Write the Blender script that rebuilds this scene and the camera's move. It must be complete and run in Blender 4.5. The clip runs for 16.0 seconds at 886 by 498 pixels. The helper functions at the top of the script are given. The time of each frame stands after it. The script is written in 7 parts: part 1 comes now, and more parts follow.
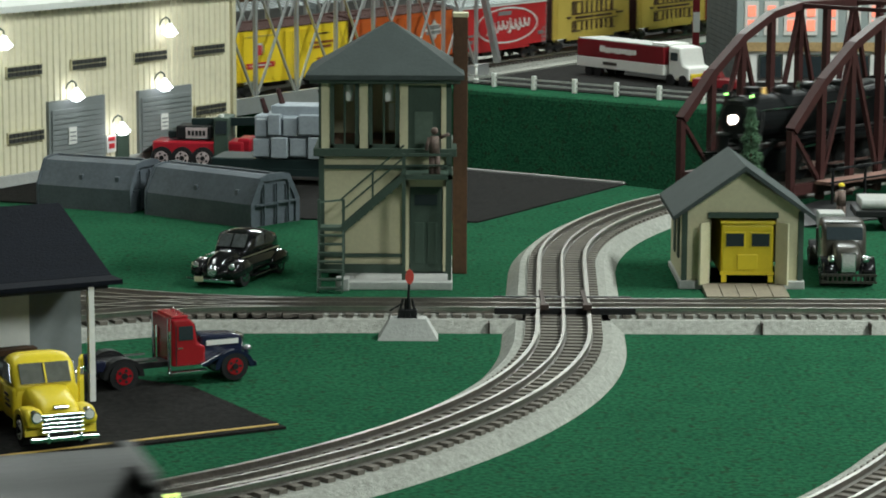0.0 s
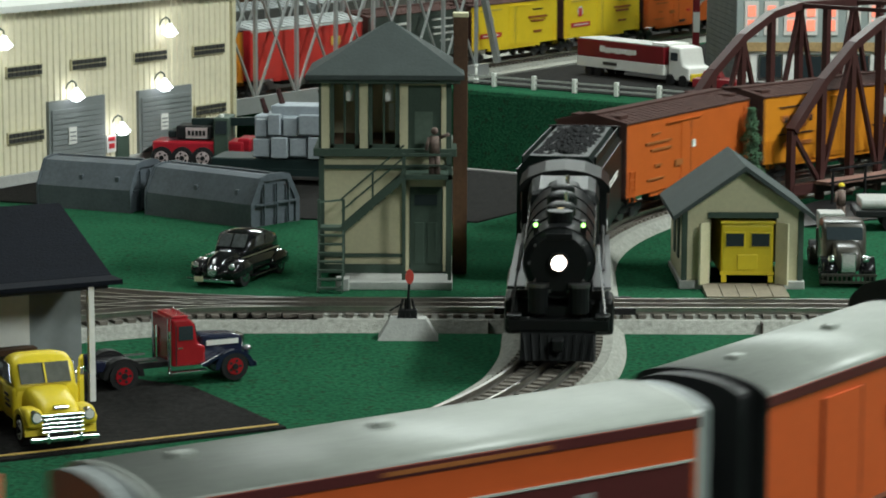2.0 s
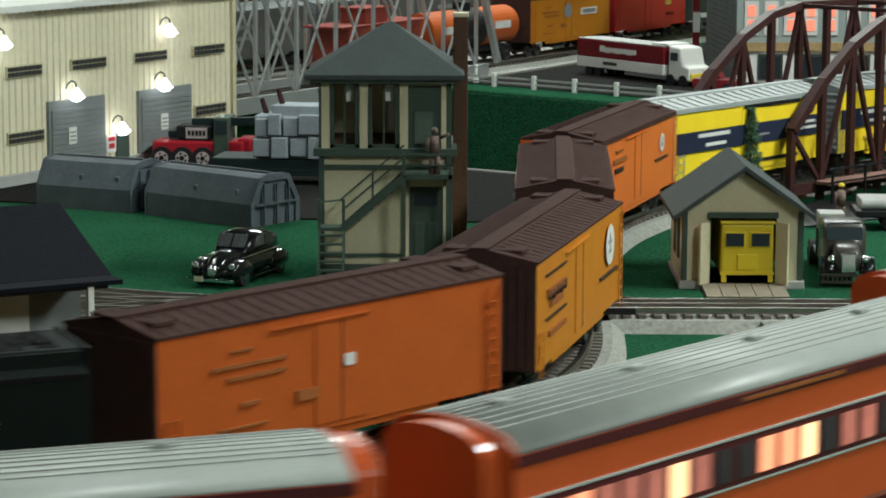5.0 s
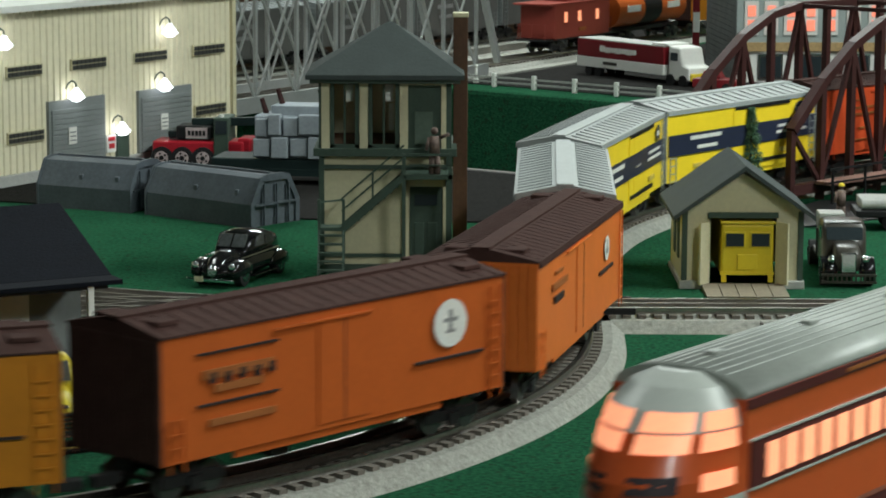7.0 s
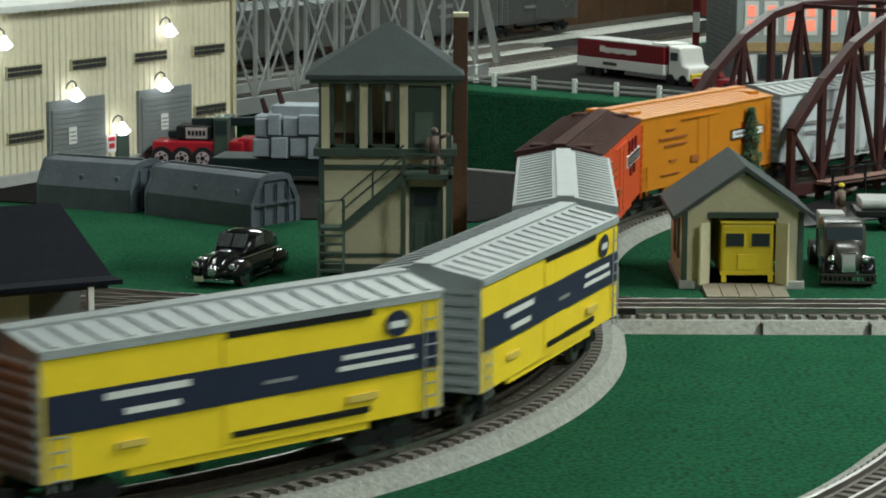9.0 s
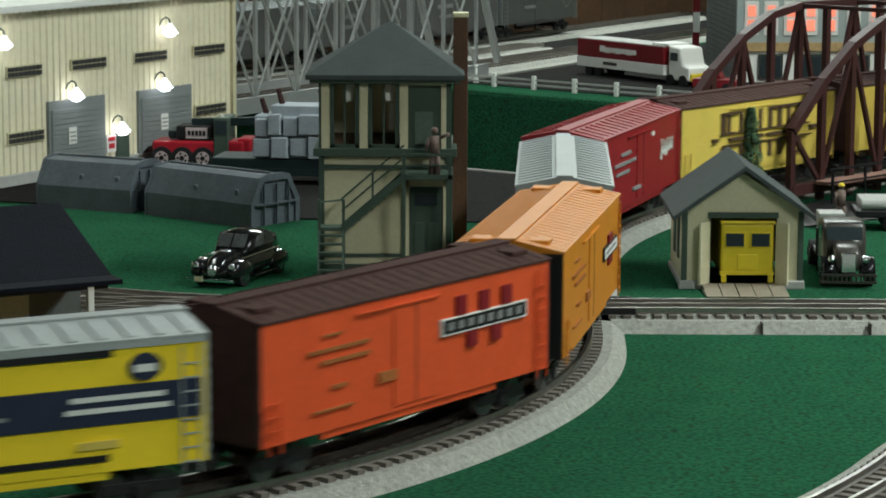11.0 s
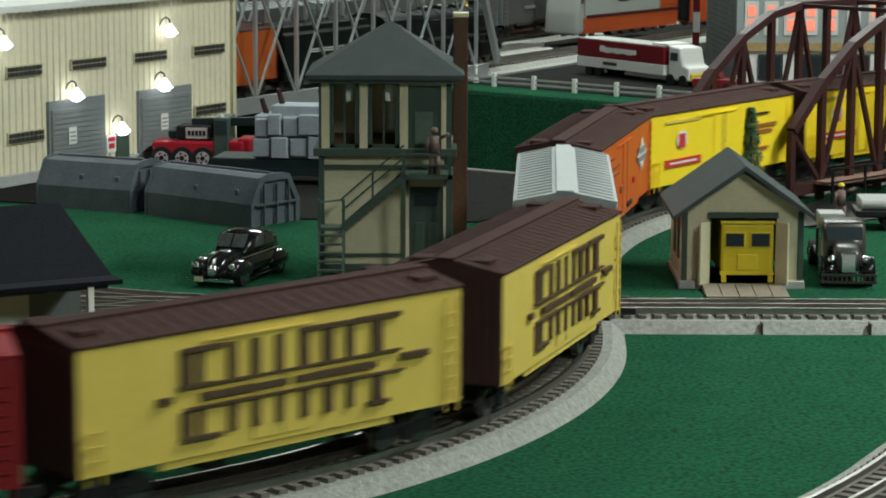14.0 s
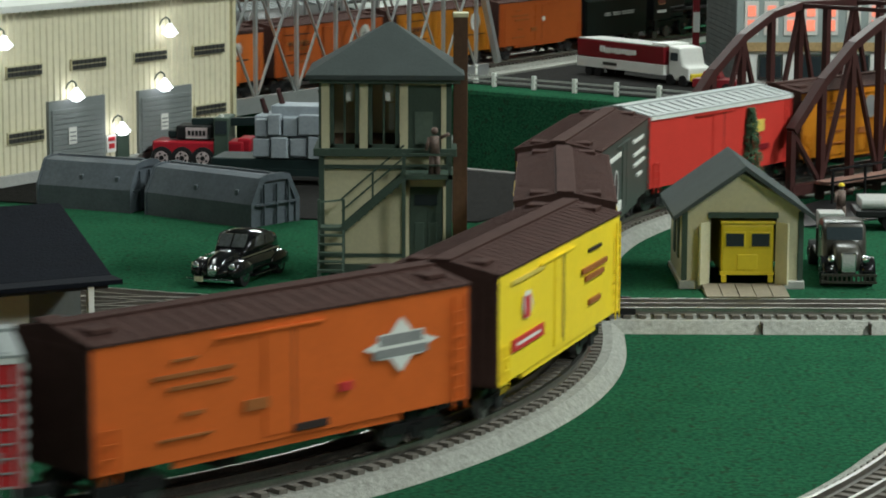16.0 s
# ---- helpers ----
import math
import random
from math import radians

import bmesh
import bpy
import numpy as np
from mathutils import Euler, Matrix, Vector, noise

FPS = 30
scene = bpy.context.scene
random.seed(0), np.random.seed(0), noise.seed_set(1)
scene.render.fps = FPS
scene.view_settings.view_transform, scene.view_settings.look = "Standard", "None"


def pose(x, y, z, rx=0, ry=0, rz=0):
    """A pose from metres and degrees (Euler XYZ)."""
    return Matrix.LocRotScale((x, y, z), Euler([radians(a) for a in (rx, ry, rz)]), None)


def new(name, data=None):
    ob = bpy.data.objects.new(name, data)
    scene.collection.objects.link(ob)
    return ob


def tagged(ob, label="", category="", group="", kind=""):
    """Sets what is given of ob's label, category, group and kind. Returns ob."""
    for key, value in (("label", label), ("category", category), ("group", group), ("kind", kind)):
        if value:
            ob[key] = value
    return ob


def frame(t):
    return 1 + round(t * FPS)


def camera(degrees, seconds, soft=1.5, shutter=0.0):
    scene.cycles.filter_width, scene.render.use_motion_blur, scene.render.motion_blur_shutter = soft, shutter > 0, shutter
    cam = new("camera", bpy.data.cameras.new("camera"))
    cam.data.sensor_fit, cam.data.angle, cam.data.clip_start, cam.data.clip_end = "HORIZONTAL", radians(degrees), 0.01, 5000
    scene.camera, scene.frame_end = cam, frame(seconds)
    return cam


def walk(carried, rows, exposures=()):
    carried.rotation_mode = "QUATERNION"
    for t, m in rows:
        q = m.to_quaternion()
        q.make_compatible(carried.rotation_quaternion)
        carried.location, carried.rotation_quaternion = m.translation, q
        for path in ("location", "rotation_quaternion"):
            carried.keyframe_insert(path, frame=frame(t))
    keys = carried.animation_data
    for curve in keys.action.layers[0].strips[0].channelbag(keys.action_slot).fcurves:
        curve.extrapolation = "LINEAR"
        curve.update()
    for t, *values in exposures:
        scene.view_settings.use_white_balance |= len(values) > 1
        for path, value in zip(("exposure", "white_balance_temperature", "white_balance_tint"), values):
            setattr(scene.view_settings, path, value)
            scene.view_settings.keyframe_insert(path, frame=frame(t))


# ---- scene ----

cam = camera(19.7, 16.0, soft=1.9, shutter=0.5)
EYE = (0.0, 0.0, 0.3302)
TILT, LEAN = 9.1755, 0.2406
_view = Matrix.Translation(EYE) @ pose(0, 0, 0, 90 - TILT) @ pose(0, 0, 0, 0, 0, LEAN)
walk(cam, [(0.0, _view), (16.0, _view)], exposures=[(0.0, -0.03), (4.0, -0.1), (7.0, -0.27), (16.0, -0.27)])

# ---- light ----
world = bpy.data.worlds.new("room_air")
scene.world = world
world.use_nodes = True
world.node_tree.nodes["Background"].inputs[0].default_value = (0.75, 0.9, 0.85, 1)
world.node_tree.nodes["Background"].inputs[1].default_value = 0.005


def ceiling_lamp(x, y, w, d, watts, z=1.52):
    """Area lamp just under a ceiling panel."""
    data = bpy.data.lights.new("ceiling_lamp", "AREA")
    data.shape, data.size, data.size_y, data.energy = "RECTANGLE", w, d, watts
    data.color = (0.90, 1.0, 0.95)
    ob = new("ceiling_lamp", data)
    ob.matrix_world = pose(x, y, z)
    return ob


LAMPS = ((1.3, 1.75, 0.25, 0.9, 58), (1.2, -0.8, 0.3, 1.2, 56), (0.35, 4.35, 1.2, 0.3, 55), (-0.85, 2.35, 0.3, 1.0, 9))
for lamp_row in LAMPS:
    ceiling_lamp(*lamp_row)


# ---- materials ----
def mat(name, color, rough=0.6, metal=0.0, vary=0.25, scale=60.0, bump=0.0, bscale=400.0, dark=None, emit=0.0, coat=0.0, rand=0.0, spec=0.3):
    """Painted or moulded surface: base colour, two-scale mottling, fine relief."""
    m = bpy.data.materials.new(name)
    m.use_nodes = True
    nt = m.node_tree
    b = nt.nodes["Principled BSDF"]
    b.inputs["Roughness"].default_value = rough
    b.inputs["Metallic"].default_value = metal
    b.inputs["Coat Weight"].default_value = coat
    b.inputs["Specular IOR Level"].default_value = spec
    tc = nt.nodes.new("ShaderNodeTexCoord")
    n1 = nt.nodes.new("ShaderNodeTexNoise")
    n1.inputs["Scale"].default_value, n1.inputs["Detail"].default_value = scale, 6
    n2 = nt.nodes.new("ShaderNodeTexNoise")
    n2.inputs["Scale"].default_value, n2.inputs["Detail"].default_value = scale * 7, 3
    nt.links.new(tc.outputs["Object"], n1.inputs["Vector"])
    nt.links.new(tc.outputs["Object"], n2.inputs["Vector"])
    add = nt.nodes.new("ShaderNodeMath")
    add.operation = "MULTIPLY_ADD"
    add.inputs[1].default_value = 0.5
    nt.links.new(n2.outputs["Fac"], add.inputs[0])
    half = nt.nodes.new("ShaderNodeMath")
    half.operation = "MULTIPLY"
    half.inputs[1].default_value = 0.5
    nt.links.new(n1.outputs["Fac"], half.inputs[0])
    nt.links.new(half.outputs[0], add.inputs[2])
    fac = add.outputs[0]
    if rand:
        oi = nt.nodes.new("ShaderNodeObjectInfo")
        ra = nt.nodes.new("ShaderNodeMath")
        ra.operation, ra.inputs[1].default_value = "MULTIPLY_ADD", rand
        nt.links.new(oi.outputs["Random"], ra.inputs[0])
        nt.links.new(fac, ra.inputs[2])
        fac = ra.outputs[0]
    ramp = nt.nodes.new("ShaderNodeValToRGB")
    c = Vector(color)
    d = Vector(dark) if dark else c * (1 - vary)
    ramp.color_ramp.elements[0].position, ramp.color_ramp.elements[1].position = 0.3, 0.7
    ramp.color_ramp.elements[0].color = (*d, 1)
    ramp.color_ramp.elements[1].color = (*(c * (1 + vary * 0.35)), 1)
    nt.links.new(fac, ramp.inputs[0])
    nt.links.new(ramp.outputs[0], b.inputs["Base Color"])
    if bump:
        bp = nt.nodes.new("ShaderNodeBump")
        n3 = nt.nodes.new("ShaderNodeTexNoise")
        n3.inputs["Scale"].default_value, n3.inputs["Detail"].default_value = bscale, 4
        nt.links.new(tc.outputs["Object"], n3.inputs["Vector"])
        bp.inputs["Strength"].default_value, bp.inputs["Distance"].default_value = bump, 0.001
        nt.links.new(n3.outputs["Fac"], bp.inputs["Height"])
        nt.links.new(bp.outputs[0], b.inputs["Normal"])
    if emit:
        b.inputs["Emission Color"].default_value = (*color, 1)
        b.inputs["Emission Strength"].default_value = emit
    return m


def carpet(name, pile, shade, fleck):
    """Cut-pile carpet: clumped tufts, broad wear and sparse dark flecks."""
    m = bpy.data.materials.new(name)
    m.use_nodes = True
    nt = m.node_tree
    b = nt.nodes["Principled BSDF"]
    b.inputs["Roughness"].default_value = 1.0
    b.inputs["Specular IOR Level"].default_value = 0.0
    tc = nt.nodes.new("ShaderNodeTexCoord")

    def noise(scale, detail, lo, hi):
        n = nt.nodes.new("ShaderNodeTexNoise")
        n.inputs["Scale"].default_value, n.inputs["Detail"].default_value = scale, detail
        nt.links.new(tc.outputs["Object"], n.inputs["Vector"])
        r = nt.nodes.new("ShaderNodeMapRange")
        r.inputs["From Min"].default_value, r.inputs["From Max"].default_value = lo, hi
        nt.links.new(n.outputs["Fac"], r.inputs["Value"])
        return r.outputs["Result"], n.outputs["Fac"]

    def blend(fac, a, c, share):
        mx = nt.nodes.new("ShaderNodeMix")
        mx.data_type = "RGBA"
        k = nt.nodes.new("ShaderNodeMath")
        k.operation, k.inputs[1].default_value = "MULTIPLY", share
        nt.links.new(fac, k.inputs[0])
        nt.links.new(k.outputs[0], mx.inputs["Factor"])
        for sock, v in ((mx.inputs[6], a), (mx.inputs[7], c)):
            if isinstance(v, tuple):
                sock.default_value = (*v, 1)
            else:
                nt.links.new(v, sock)
        return mx.outputs[2]
    tuft, raw = noise(300, 5, 0.36, 0.64)
    wear, _ = noise(22, 3, 0.35, 0.7)
    spot, _ = noise(150, 2, 0.56, 0.70)
    c = blend(tuft, pile, shade, 0.85)
    c = blend(wear, c, shade, 0.35)
    c = blend(spot, c, fleck, 0.45)
    nt.links.new(c, b.inputs["Base Color"])
    bp = nt.nodes.new("ShaderNodeBump")
    bp.inputs["Strength"].default_value, bp.inputs["Distance"].default_value = 1.0, 0.0012
    nt.links.new(raw, bp.inputs["Height"])
    nt.links.new(bp.outputs[0], b.inputs["Normal"])
    return m


GRASS = carpet("green_carpet", (0.024, 0.110, 0.053), (0.011, 0.050, 0.028), (0.026, 0.028, 0.018))
ASPHALT = mat("asphalt_mat", (0.024, 0.023, 0.022), 0.95, vary=0.85, scale=300, bump=0.7, bscale=1200, spec=0.05)
BALLAST = mat("grey_roadbed", (0.36, 0.36, 0.325), 0.95, vary=0.55, scale=300, bump=0.9, bscale=900, spec=0.1)
TIE = mat("tie_brown", (0.140, 0.124, 0.106), 0.85, vary=0.4, scale=150, bump=0.4, rand=0.2)
RAIL = mat("rail_steel", (0.45, 0.43, 0.40), 0.30, metal=1.0, vary=0.3, scale=80)
ROOFGREY = mat("slate_grey_roof", (0.050, 0.062, 0.060), 0.8, vary=0.2, scale=60, bump=0.3)
CREAM = mat("cream_plastic", (0.62, 0.57, 0.38), 0.6, vary=0.12, scale=50, bump=0.15)
GREENTRIM = mat("dark_green_trim", (0.055, 0.085, 0.065), 0.6, vary=0.2, scale=80)
CONCRETE = mat("concrete_grey", (0.42, 0.42, 0.40), 0.85, vary=0.2, scale=90, bump=0.4)
WOODBROWN = mat("brown_wood", (0.085, 0.042, 0.022), 0.6, vary=0.35, scale=40)
BRIDGE = mat("oxide_bridge", (0.052, 0.019, 0.018), 0.5, vary=0.3, scale=60)
SILVER = mat("silver_paint", (0.55, 0.57, 0.57), 0.4, metal=0.6, vary=0.15, scale=60)
WHITE = mat("white_plastic", (0.78, 0.78, 0.74), 0.5, vary=0.08, scale=40)
BLACK = mat("black_plastic", (0.010, 0.010, 0.011), 0.55, vary=0.3, scale=60)
WALLBEIGE = mat("factory_cream_siding", (0.78, 0.72, 0.53), 0.6, vary=0.12, scale=20)
GREYDOOR = mat("grey_shutter", (0.22, 0.24, 0.24), 0.55, vary=0.12, scale=40)
SILO = mat("grey_tank", (0.105, 0.122, 0.142), 0.42, vary=0.35, scale=45, bump=0.2, bscale=500)
YELLOW = mat("yellow_paint", (0.72, 0.55, 0.03), 0.4, vary=0.1, scale=60)
RED = mat("red_paint", (0.5, 0.03, 0.035), 0.35, vary=0.15, scale=60)
TABLEWOOD = mat("bench_wood", (0.25, 0.16, 0.09), 0.6, vary=0.3, scale=10)
PLASTER = mat("room_plaster", (0.16, 0.17, 0.155), 0.9, vary=0.08, scale=4)


# ---- mesh helpers ----
def part(name, bm, material, parent=None, label="", smooth=False):
    """Links a bmesh as one mesh object, under a thing or a part."""
    me = bpy.data.meshes.new(name)
    if smooth:
        for f in bm.faces:
            f.smooth = True
    bm.to_mesh(me)
    bm.free()
    me.materials.append(material)
    ob = new(name, me)
    if parent is not None:
        ob.parent = parent
    if label:
        ob["label"] = label
    return ob


def thing(name, m, label, category, group="", kind=""):
    ob = new(name)
    ob.matrix_world = m
    ob.empty_display_size = 0.02
    return tagged(ob, label, category, group, kind)


def box(bm, x0, x1, y0, y1, z0, z1, bevel=0.0):
    r = bmesh.ops.create_cube(bm, size=1.0, matrix=Matrix.Translation(((x0 + x1) / 2, (y0 + y1) / 2, (z0 + z1) / 2)) @ Matrix.Diagonal((abs(x1 - x0), abs(y1 - y0), abs(z1 - z0), 1)))
    if bevel:
        es = list({e for v in r["verts"] for e in v.link_edges})
        bmesh.ops.bevel(bm, geom=es, offset=bevel, segments=2, affect="EDGES", profile=0.5)
    return bm


def boxes(*rows, bevel=0.0):
    bm = bmesh.new()
    for r in rows:
        box(bm, *r, bevel=bevel)
    return bm


def prism(bm, outline, y0, y1, axis="y"):
    """Extrudes a closed outline of (a, b) pairs along an axis: y: (x, z); x: (y, z); z: (x, y)."""
    def at(a, b, c):
        return {"y": (a, c, b), "x": (c, a, b), "z": (a, b, c)}[axis]
    v0 = [bm.verts.new(at(a, b, y0)) for a, b in outline]
    v1 = [bm.verts.new(at(a, b, y1)) for a, b in outline]
    n = len(outline)
    bm.faces.new(v0)
    bm.faces.new(v1[::-1])
    for i in range(n):
        bm.faces.new((v0[i], v1[i], v1[(i + 1) % n], v0[(i + 1) % n]))
    bmesh.ops.recalc_face_normals(bm, faces=bm.faces)
    return bm


def cyl(bm, r, p0, p1, n=14, r2=None):
    """A rod from p0 to p1."""
    p0, p1 = Vector(p0), Vector(p1)
    d = p1 - p0
    m = Matrix.Translation((p0 + p1) / 2) @ d.to_track_quat("Z", "Y").to_matrix().to_4x4()
    bmesh.ops.create_cone(bm, cap_ends=True, segments=n, radius1=r, radius2=r if r2 is None else r2, depth=d.length, matrix=m)
    return bm


def bar(bm, w, h, p0, p1):
    """A square bar from p0 to p1."""
    p0, p1 = Vector(p0), Vector(p1)
    d = p1 - p0
    m = Matrix.Translation((p0 + p1) / 2) @ d.to_track_quat("Z", "Y").to_matrix().to_4x4() @ Matrix.Diagonal((w, h, d.length, 1))
    bmesh.ops.create_cube(bm, size=1.0, matrix=m)
    return bm


def sweep(bm, pts, profile, z=0.0):
    """Sweeps an open or closed profile of (offset to the right, height) along flat points."""
    rows = []
    n = len(pts)
    for i, p in enumerate(pts):
        a, b = Vector(pts[max(i - 1, 0)]), Vector(pts[min(i + 1, n - 1)])
        d = (b - a).normalized()
        r = Vector((d.y, -d.x))
        rows.append([bm.verts.new((p[0] + r.x * o, p[1] + r.y * o, z + h)) for o, h in profile])
    k = len(profile)
    for u, v in zip(rows, rows[1:]):
        for j in range(k):
            bm.faces.new((u[j], u[(j + 1) % k], v[(j + 1) % k], v[j]))
    bm.faces.new(rows[0])
    bm.faces.new(rows[-1][::-1])
    bmesh.ops.recalc_face_normals(bm, faces=bm.faces)
    return bm


# ---- the railway's plan ----
RAILTOP = 0.014
BACKRUN = 2.604
C1, R1 = Vector((-0.485, 1.654)), 0.561
N1, NR1 = Vector((-0.4997, 1.6664)), 0.5796
C2, R2 = Vector((0.7347, 1.8887)), 0.6449
LEANING = -2.304   # the crossing stretch leans this far off straight ahead
RP = 0.818


def arc(c, r, a0, a1, step=0.01):
    n = max(2, int(abs(radians(a1 - a0)) * r / step))
    return [Vector((c[0] + r * math.cos(radians(a0 + (a1 - a0) * i / n)), c[1] + r * math.sin(radians(a0 + (a1 - a0) * i / n)))) for i in range(n + 1)]


def line(a, b, step=0.02):
    a, b = Vector(a), Vector(b)
    n = max(1, int((b - a).length / step))
    return [a + (b - a) * i / n for i in range(n + 1)]


def chain(*runs):
    out = []
    for r in runs:
        for p in r:
            if not out or (p - out[-1]).length > 1e-4:
                out.append(p)
    return out


BRA = 137.0   # where the far curve straightens on to the bridge
b0 = C2 + R2 * Vector((math.cos(radians(BRA)), math.sin(radians(BRA))))
bdir = Vector((math.sin(radians(BRA)), -math.cos(radians(BRA))))
b1 = b0 + bdir * 0.9
a0 = C1 + R1 * Vector((math.cos(radians(149)), math.sin(radians(149))))
adir = Vector((math.cos(radians(59)), math.sin(radians(59))))
a1 = a0 + adir * BACKRUN
turn_n, turn_e, turn_m = Vector((adir.y, -adir.x)), Vector((bdir.y, -bdir.x)), Vector((-bdir.y, bdir.x))
turn_r = (b0 - a1).dot(turn_m) / (turn_n + turn_e).dot(turn_m)
turn_c = a1 + turn_r * turn_n
near_bend = arc(N1, NR1, LEANING, -90)
for k in range(1, 122):
    w = (1 - math.cos(math.pi * k / 121)) / 2
    th = radians(-90 - k)
    ray = Vector((math.cos(th), math.sin(th)))
    near_bend.append((N1 + NR1 * ray).lerp(C1 + R1 * ray, w))
LOOP = chain(line(a0, a1), arc(turn_c, turn_r, 149, BRA - 180), line(turn_c + turn_r * turn_e, b0),
             arc(C2, R2, BRA, 180 + LEANING), line(C2 + R2 * Vector((math.cos(radians(180 + LEANING)), math.sin(radians(180 + LEANING)))), near_bend[0]), near_bend)
pn = Vector((-adir.y, adir.x)) * 0.10
p_out = C1 + RP * Vector((math.cos(radians(-25)), math.sin(radians(-25))))
q_c = p_out + 0.5 * Vector((math.cos(radians(-25)), math.sin(radians(-25))))
q_e = q_c + 0.5 * Vector((math.cos(radians(100)), math.sin(radians(100))))
u_dir = Vector((math.cos(radians(10)), math.sin(radians(10))))
u_e = q_e + u_dir * 0.45
v_c = u_e + 0.4 * Vector((-u_dir.y, u_dir.x))
w_e = v_c + Vector((0.4, 0.0))
x_c = Vector((w_e.x - 0.62, 0.0))
far_p = a0 + pn + adir * 2.0
x_c.y = (far_p.y + (x_c.x - 0.62 * adir.y - far_p.x) * adir.y / adir.x) - 0.62 * adir.x
PASS = chain(line((-2.9, C1.y - RP), (C1.x, C1.y - RP)), arc(C1, RP, -90, -25), arc(q_c, 0.5, 155, 100), line(q_e, u_e), arc(v_c, 0.4, -80, 0), line(w_e, (w_e.x, x_c.y)),
             arc(x_c, 0.62, 0, 149), line(x_c + 0.62 * Vector((-adir.y, adir.x)), a0 + pn - adir * 0.4))


class Path:
    """Arc length along a chain of flat points."""

    def __init__(self, pts, closed=False):
        self.p = [Vector(q) for q in pts]
        self.s = [0.0]
        for u, v in zip(self.p, self.p[1:]):
            self.s.append(self.s[-1] + (v - u).length)
        self.total, self.closed = self.s[-1], closed

    def at(self, s):
        if self.closed:
            s %= self.total
        s = min(max(s, 0.0), self.total - 1e-6)
        i = min(max(int(np.searchsorted(self.s, s)) - 1, 0), len(self.p) - 2)
        f = (s - self.s[i]) / (self.s[i + 1] - self.s[i])
        return self.p[i].lerp(self.p[i + 1], f)

    def near(self, q):
        return self.s[min(range(len(self.p)), key=lambda i: (self.p[i] - Vector(q)).length)]


loop_path, pass_path = Path(LOOP, True), Path(PASS)


def track(name, pts, label, ties=True, bed=0.041, step=0.0105):
    t = thing(name, Matrix.Identity(4), label, "track", kind="structure")
    bm = bmesh.new()
    sweep(bm, pts, [(-bed, 0.0), (-bed + 0.009, 0.0075), (bed - 0.009, 0.0075), (bed, 0.0)])
    part("roadbed", bm, BALLAST, t)
    for off in (-0.0172, 0.0, 0.0172):
        bm = bmesh.new()
        w = 0.0013 if off else 0.001
        sweep(bm, pts, [(off - w, RAILTOP), (off + w, RAILTOP), (off + w, RAILTOP - 0.0017), (off + 0.0004, RAILTOP - 0.002), (off + 0.0004, 0.0105), (off + 0.002, 0.0098), (off - 0.002, 0.0098), (off - 0.0004, 0.0105), (off - 0.0004, RAILTOP - 0.002), (off - w, RAILTOP - 0.0017)])
        part("rail", bm, RAIL, t)
    if ties:
        pa = Path(pts)
        bm = boxes((-0.0255, 0.0255, -0.0027, 0.0027, 0.006, 0.0099))
        me = bpy.data.meshes.new("tie")
        bm.to_mesh(me)
        bm.free()
        me.materials.append(TIE)
        n = int(pa.total / step)
        for i in range(n):
            p, q = pa.at(i * step), pa.at(i * step + 0.003)
            d = q - p
            ob = new("tie", me)
            ob.parent = t
            ob.matrix_local = Matrix.Translation((p.x, p.y, 0)) @ Matrix.Rotation(math.atan2(d.y, d.x) - math.pi / 2 + random.uniform(-0.02, 0.02), 4, "Z")
    return t


def stretch(path, s0, s1, step=0.012):
    n = int((s1 - s0) / step)
    return [path.at(s0 + (s1 - s0) * i / n) for i in range(n + 1)]


# ---- ground ----
AISLE = [(-0.53, 2.89), (-0.34, 2.86), (-0.21, 2.74), (-0.12, 2.622), (0.026, 2.539), (0.177, 2.439), (0.225, 2.395), (0.33, 2.305), (0.345, 2.335), (0.45, 2.31), (0.95, 2.10),
         (0.95, 2.634), (0.283, 3.172), (0.003, 3.398), (-0.16, 3.53)]


def carpeted_tables():
    """Carpet over the table tops, rolled over the edges and hanging to the floor, with an open aisle between the tables."""
    bm = bmesh.new()
    rims = []
    for outline, inward in (([(-3.2, 0.55), (2.4, 0.55), (2.4, 6.2), (-3.2, 6.2)], 1), (AISLE, -1)):
        n = len(outline)
        rows = []
        for grow, z in ((0.006, 0.0), (0.0018, -0.0018), (0.0, -0.006), (0.0, -0.06), (0.0, -0.2), (0.0, -0.9)):
            row = []
            for i in range(n):
                a, p, b = Vector(outline[i - 1]), Vector(outline[i]), Vector(outline[(i + 1) % n])
                u = ((p - a).normalized() + (b - p).normalized()).normalized()
                q = p + Vector((-u.y, u.x)) * grow * inward
                row.append(bm.verts.new((q.x, q.y, z)))
            rows.append(row)
        for u, v in zip(rows, rows[1:]):
            for i in range(n):
                bm.faces.new((u[i], u[(i + 1) % n], v[(i + 1) % n], v[i]))
        rims += [bm.edges.get((rows[0][i], rows[0][(i + 1) % n])) for i in range(n)]
    bmesh.ops.triangle_fill(bm, edges=rims, use_beauty=True, use_dissolve=False, normal=(0, 0, 1))
    bmesh.ops.recalc_face_normals(bm, faces=bm.faces)
    return part("ground", bm, GRASS)


tagged(carpeted_tables(), "dark green carpet covering the layout tables and hanging over their edges", "carpet", kind="structure")

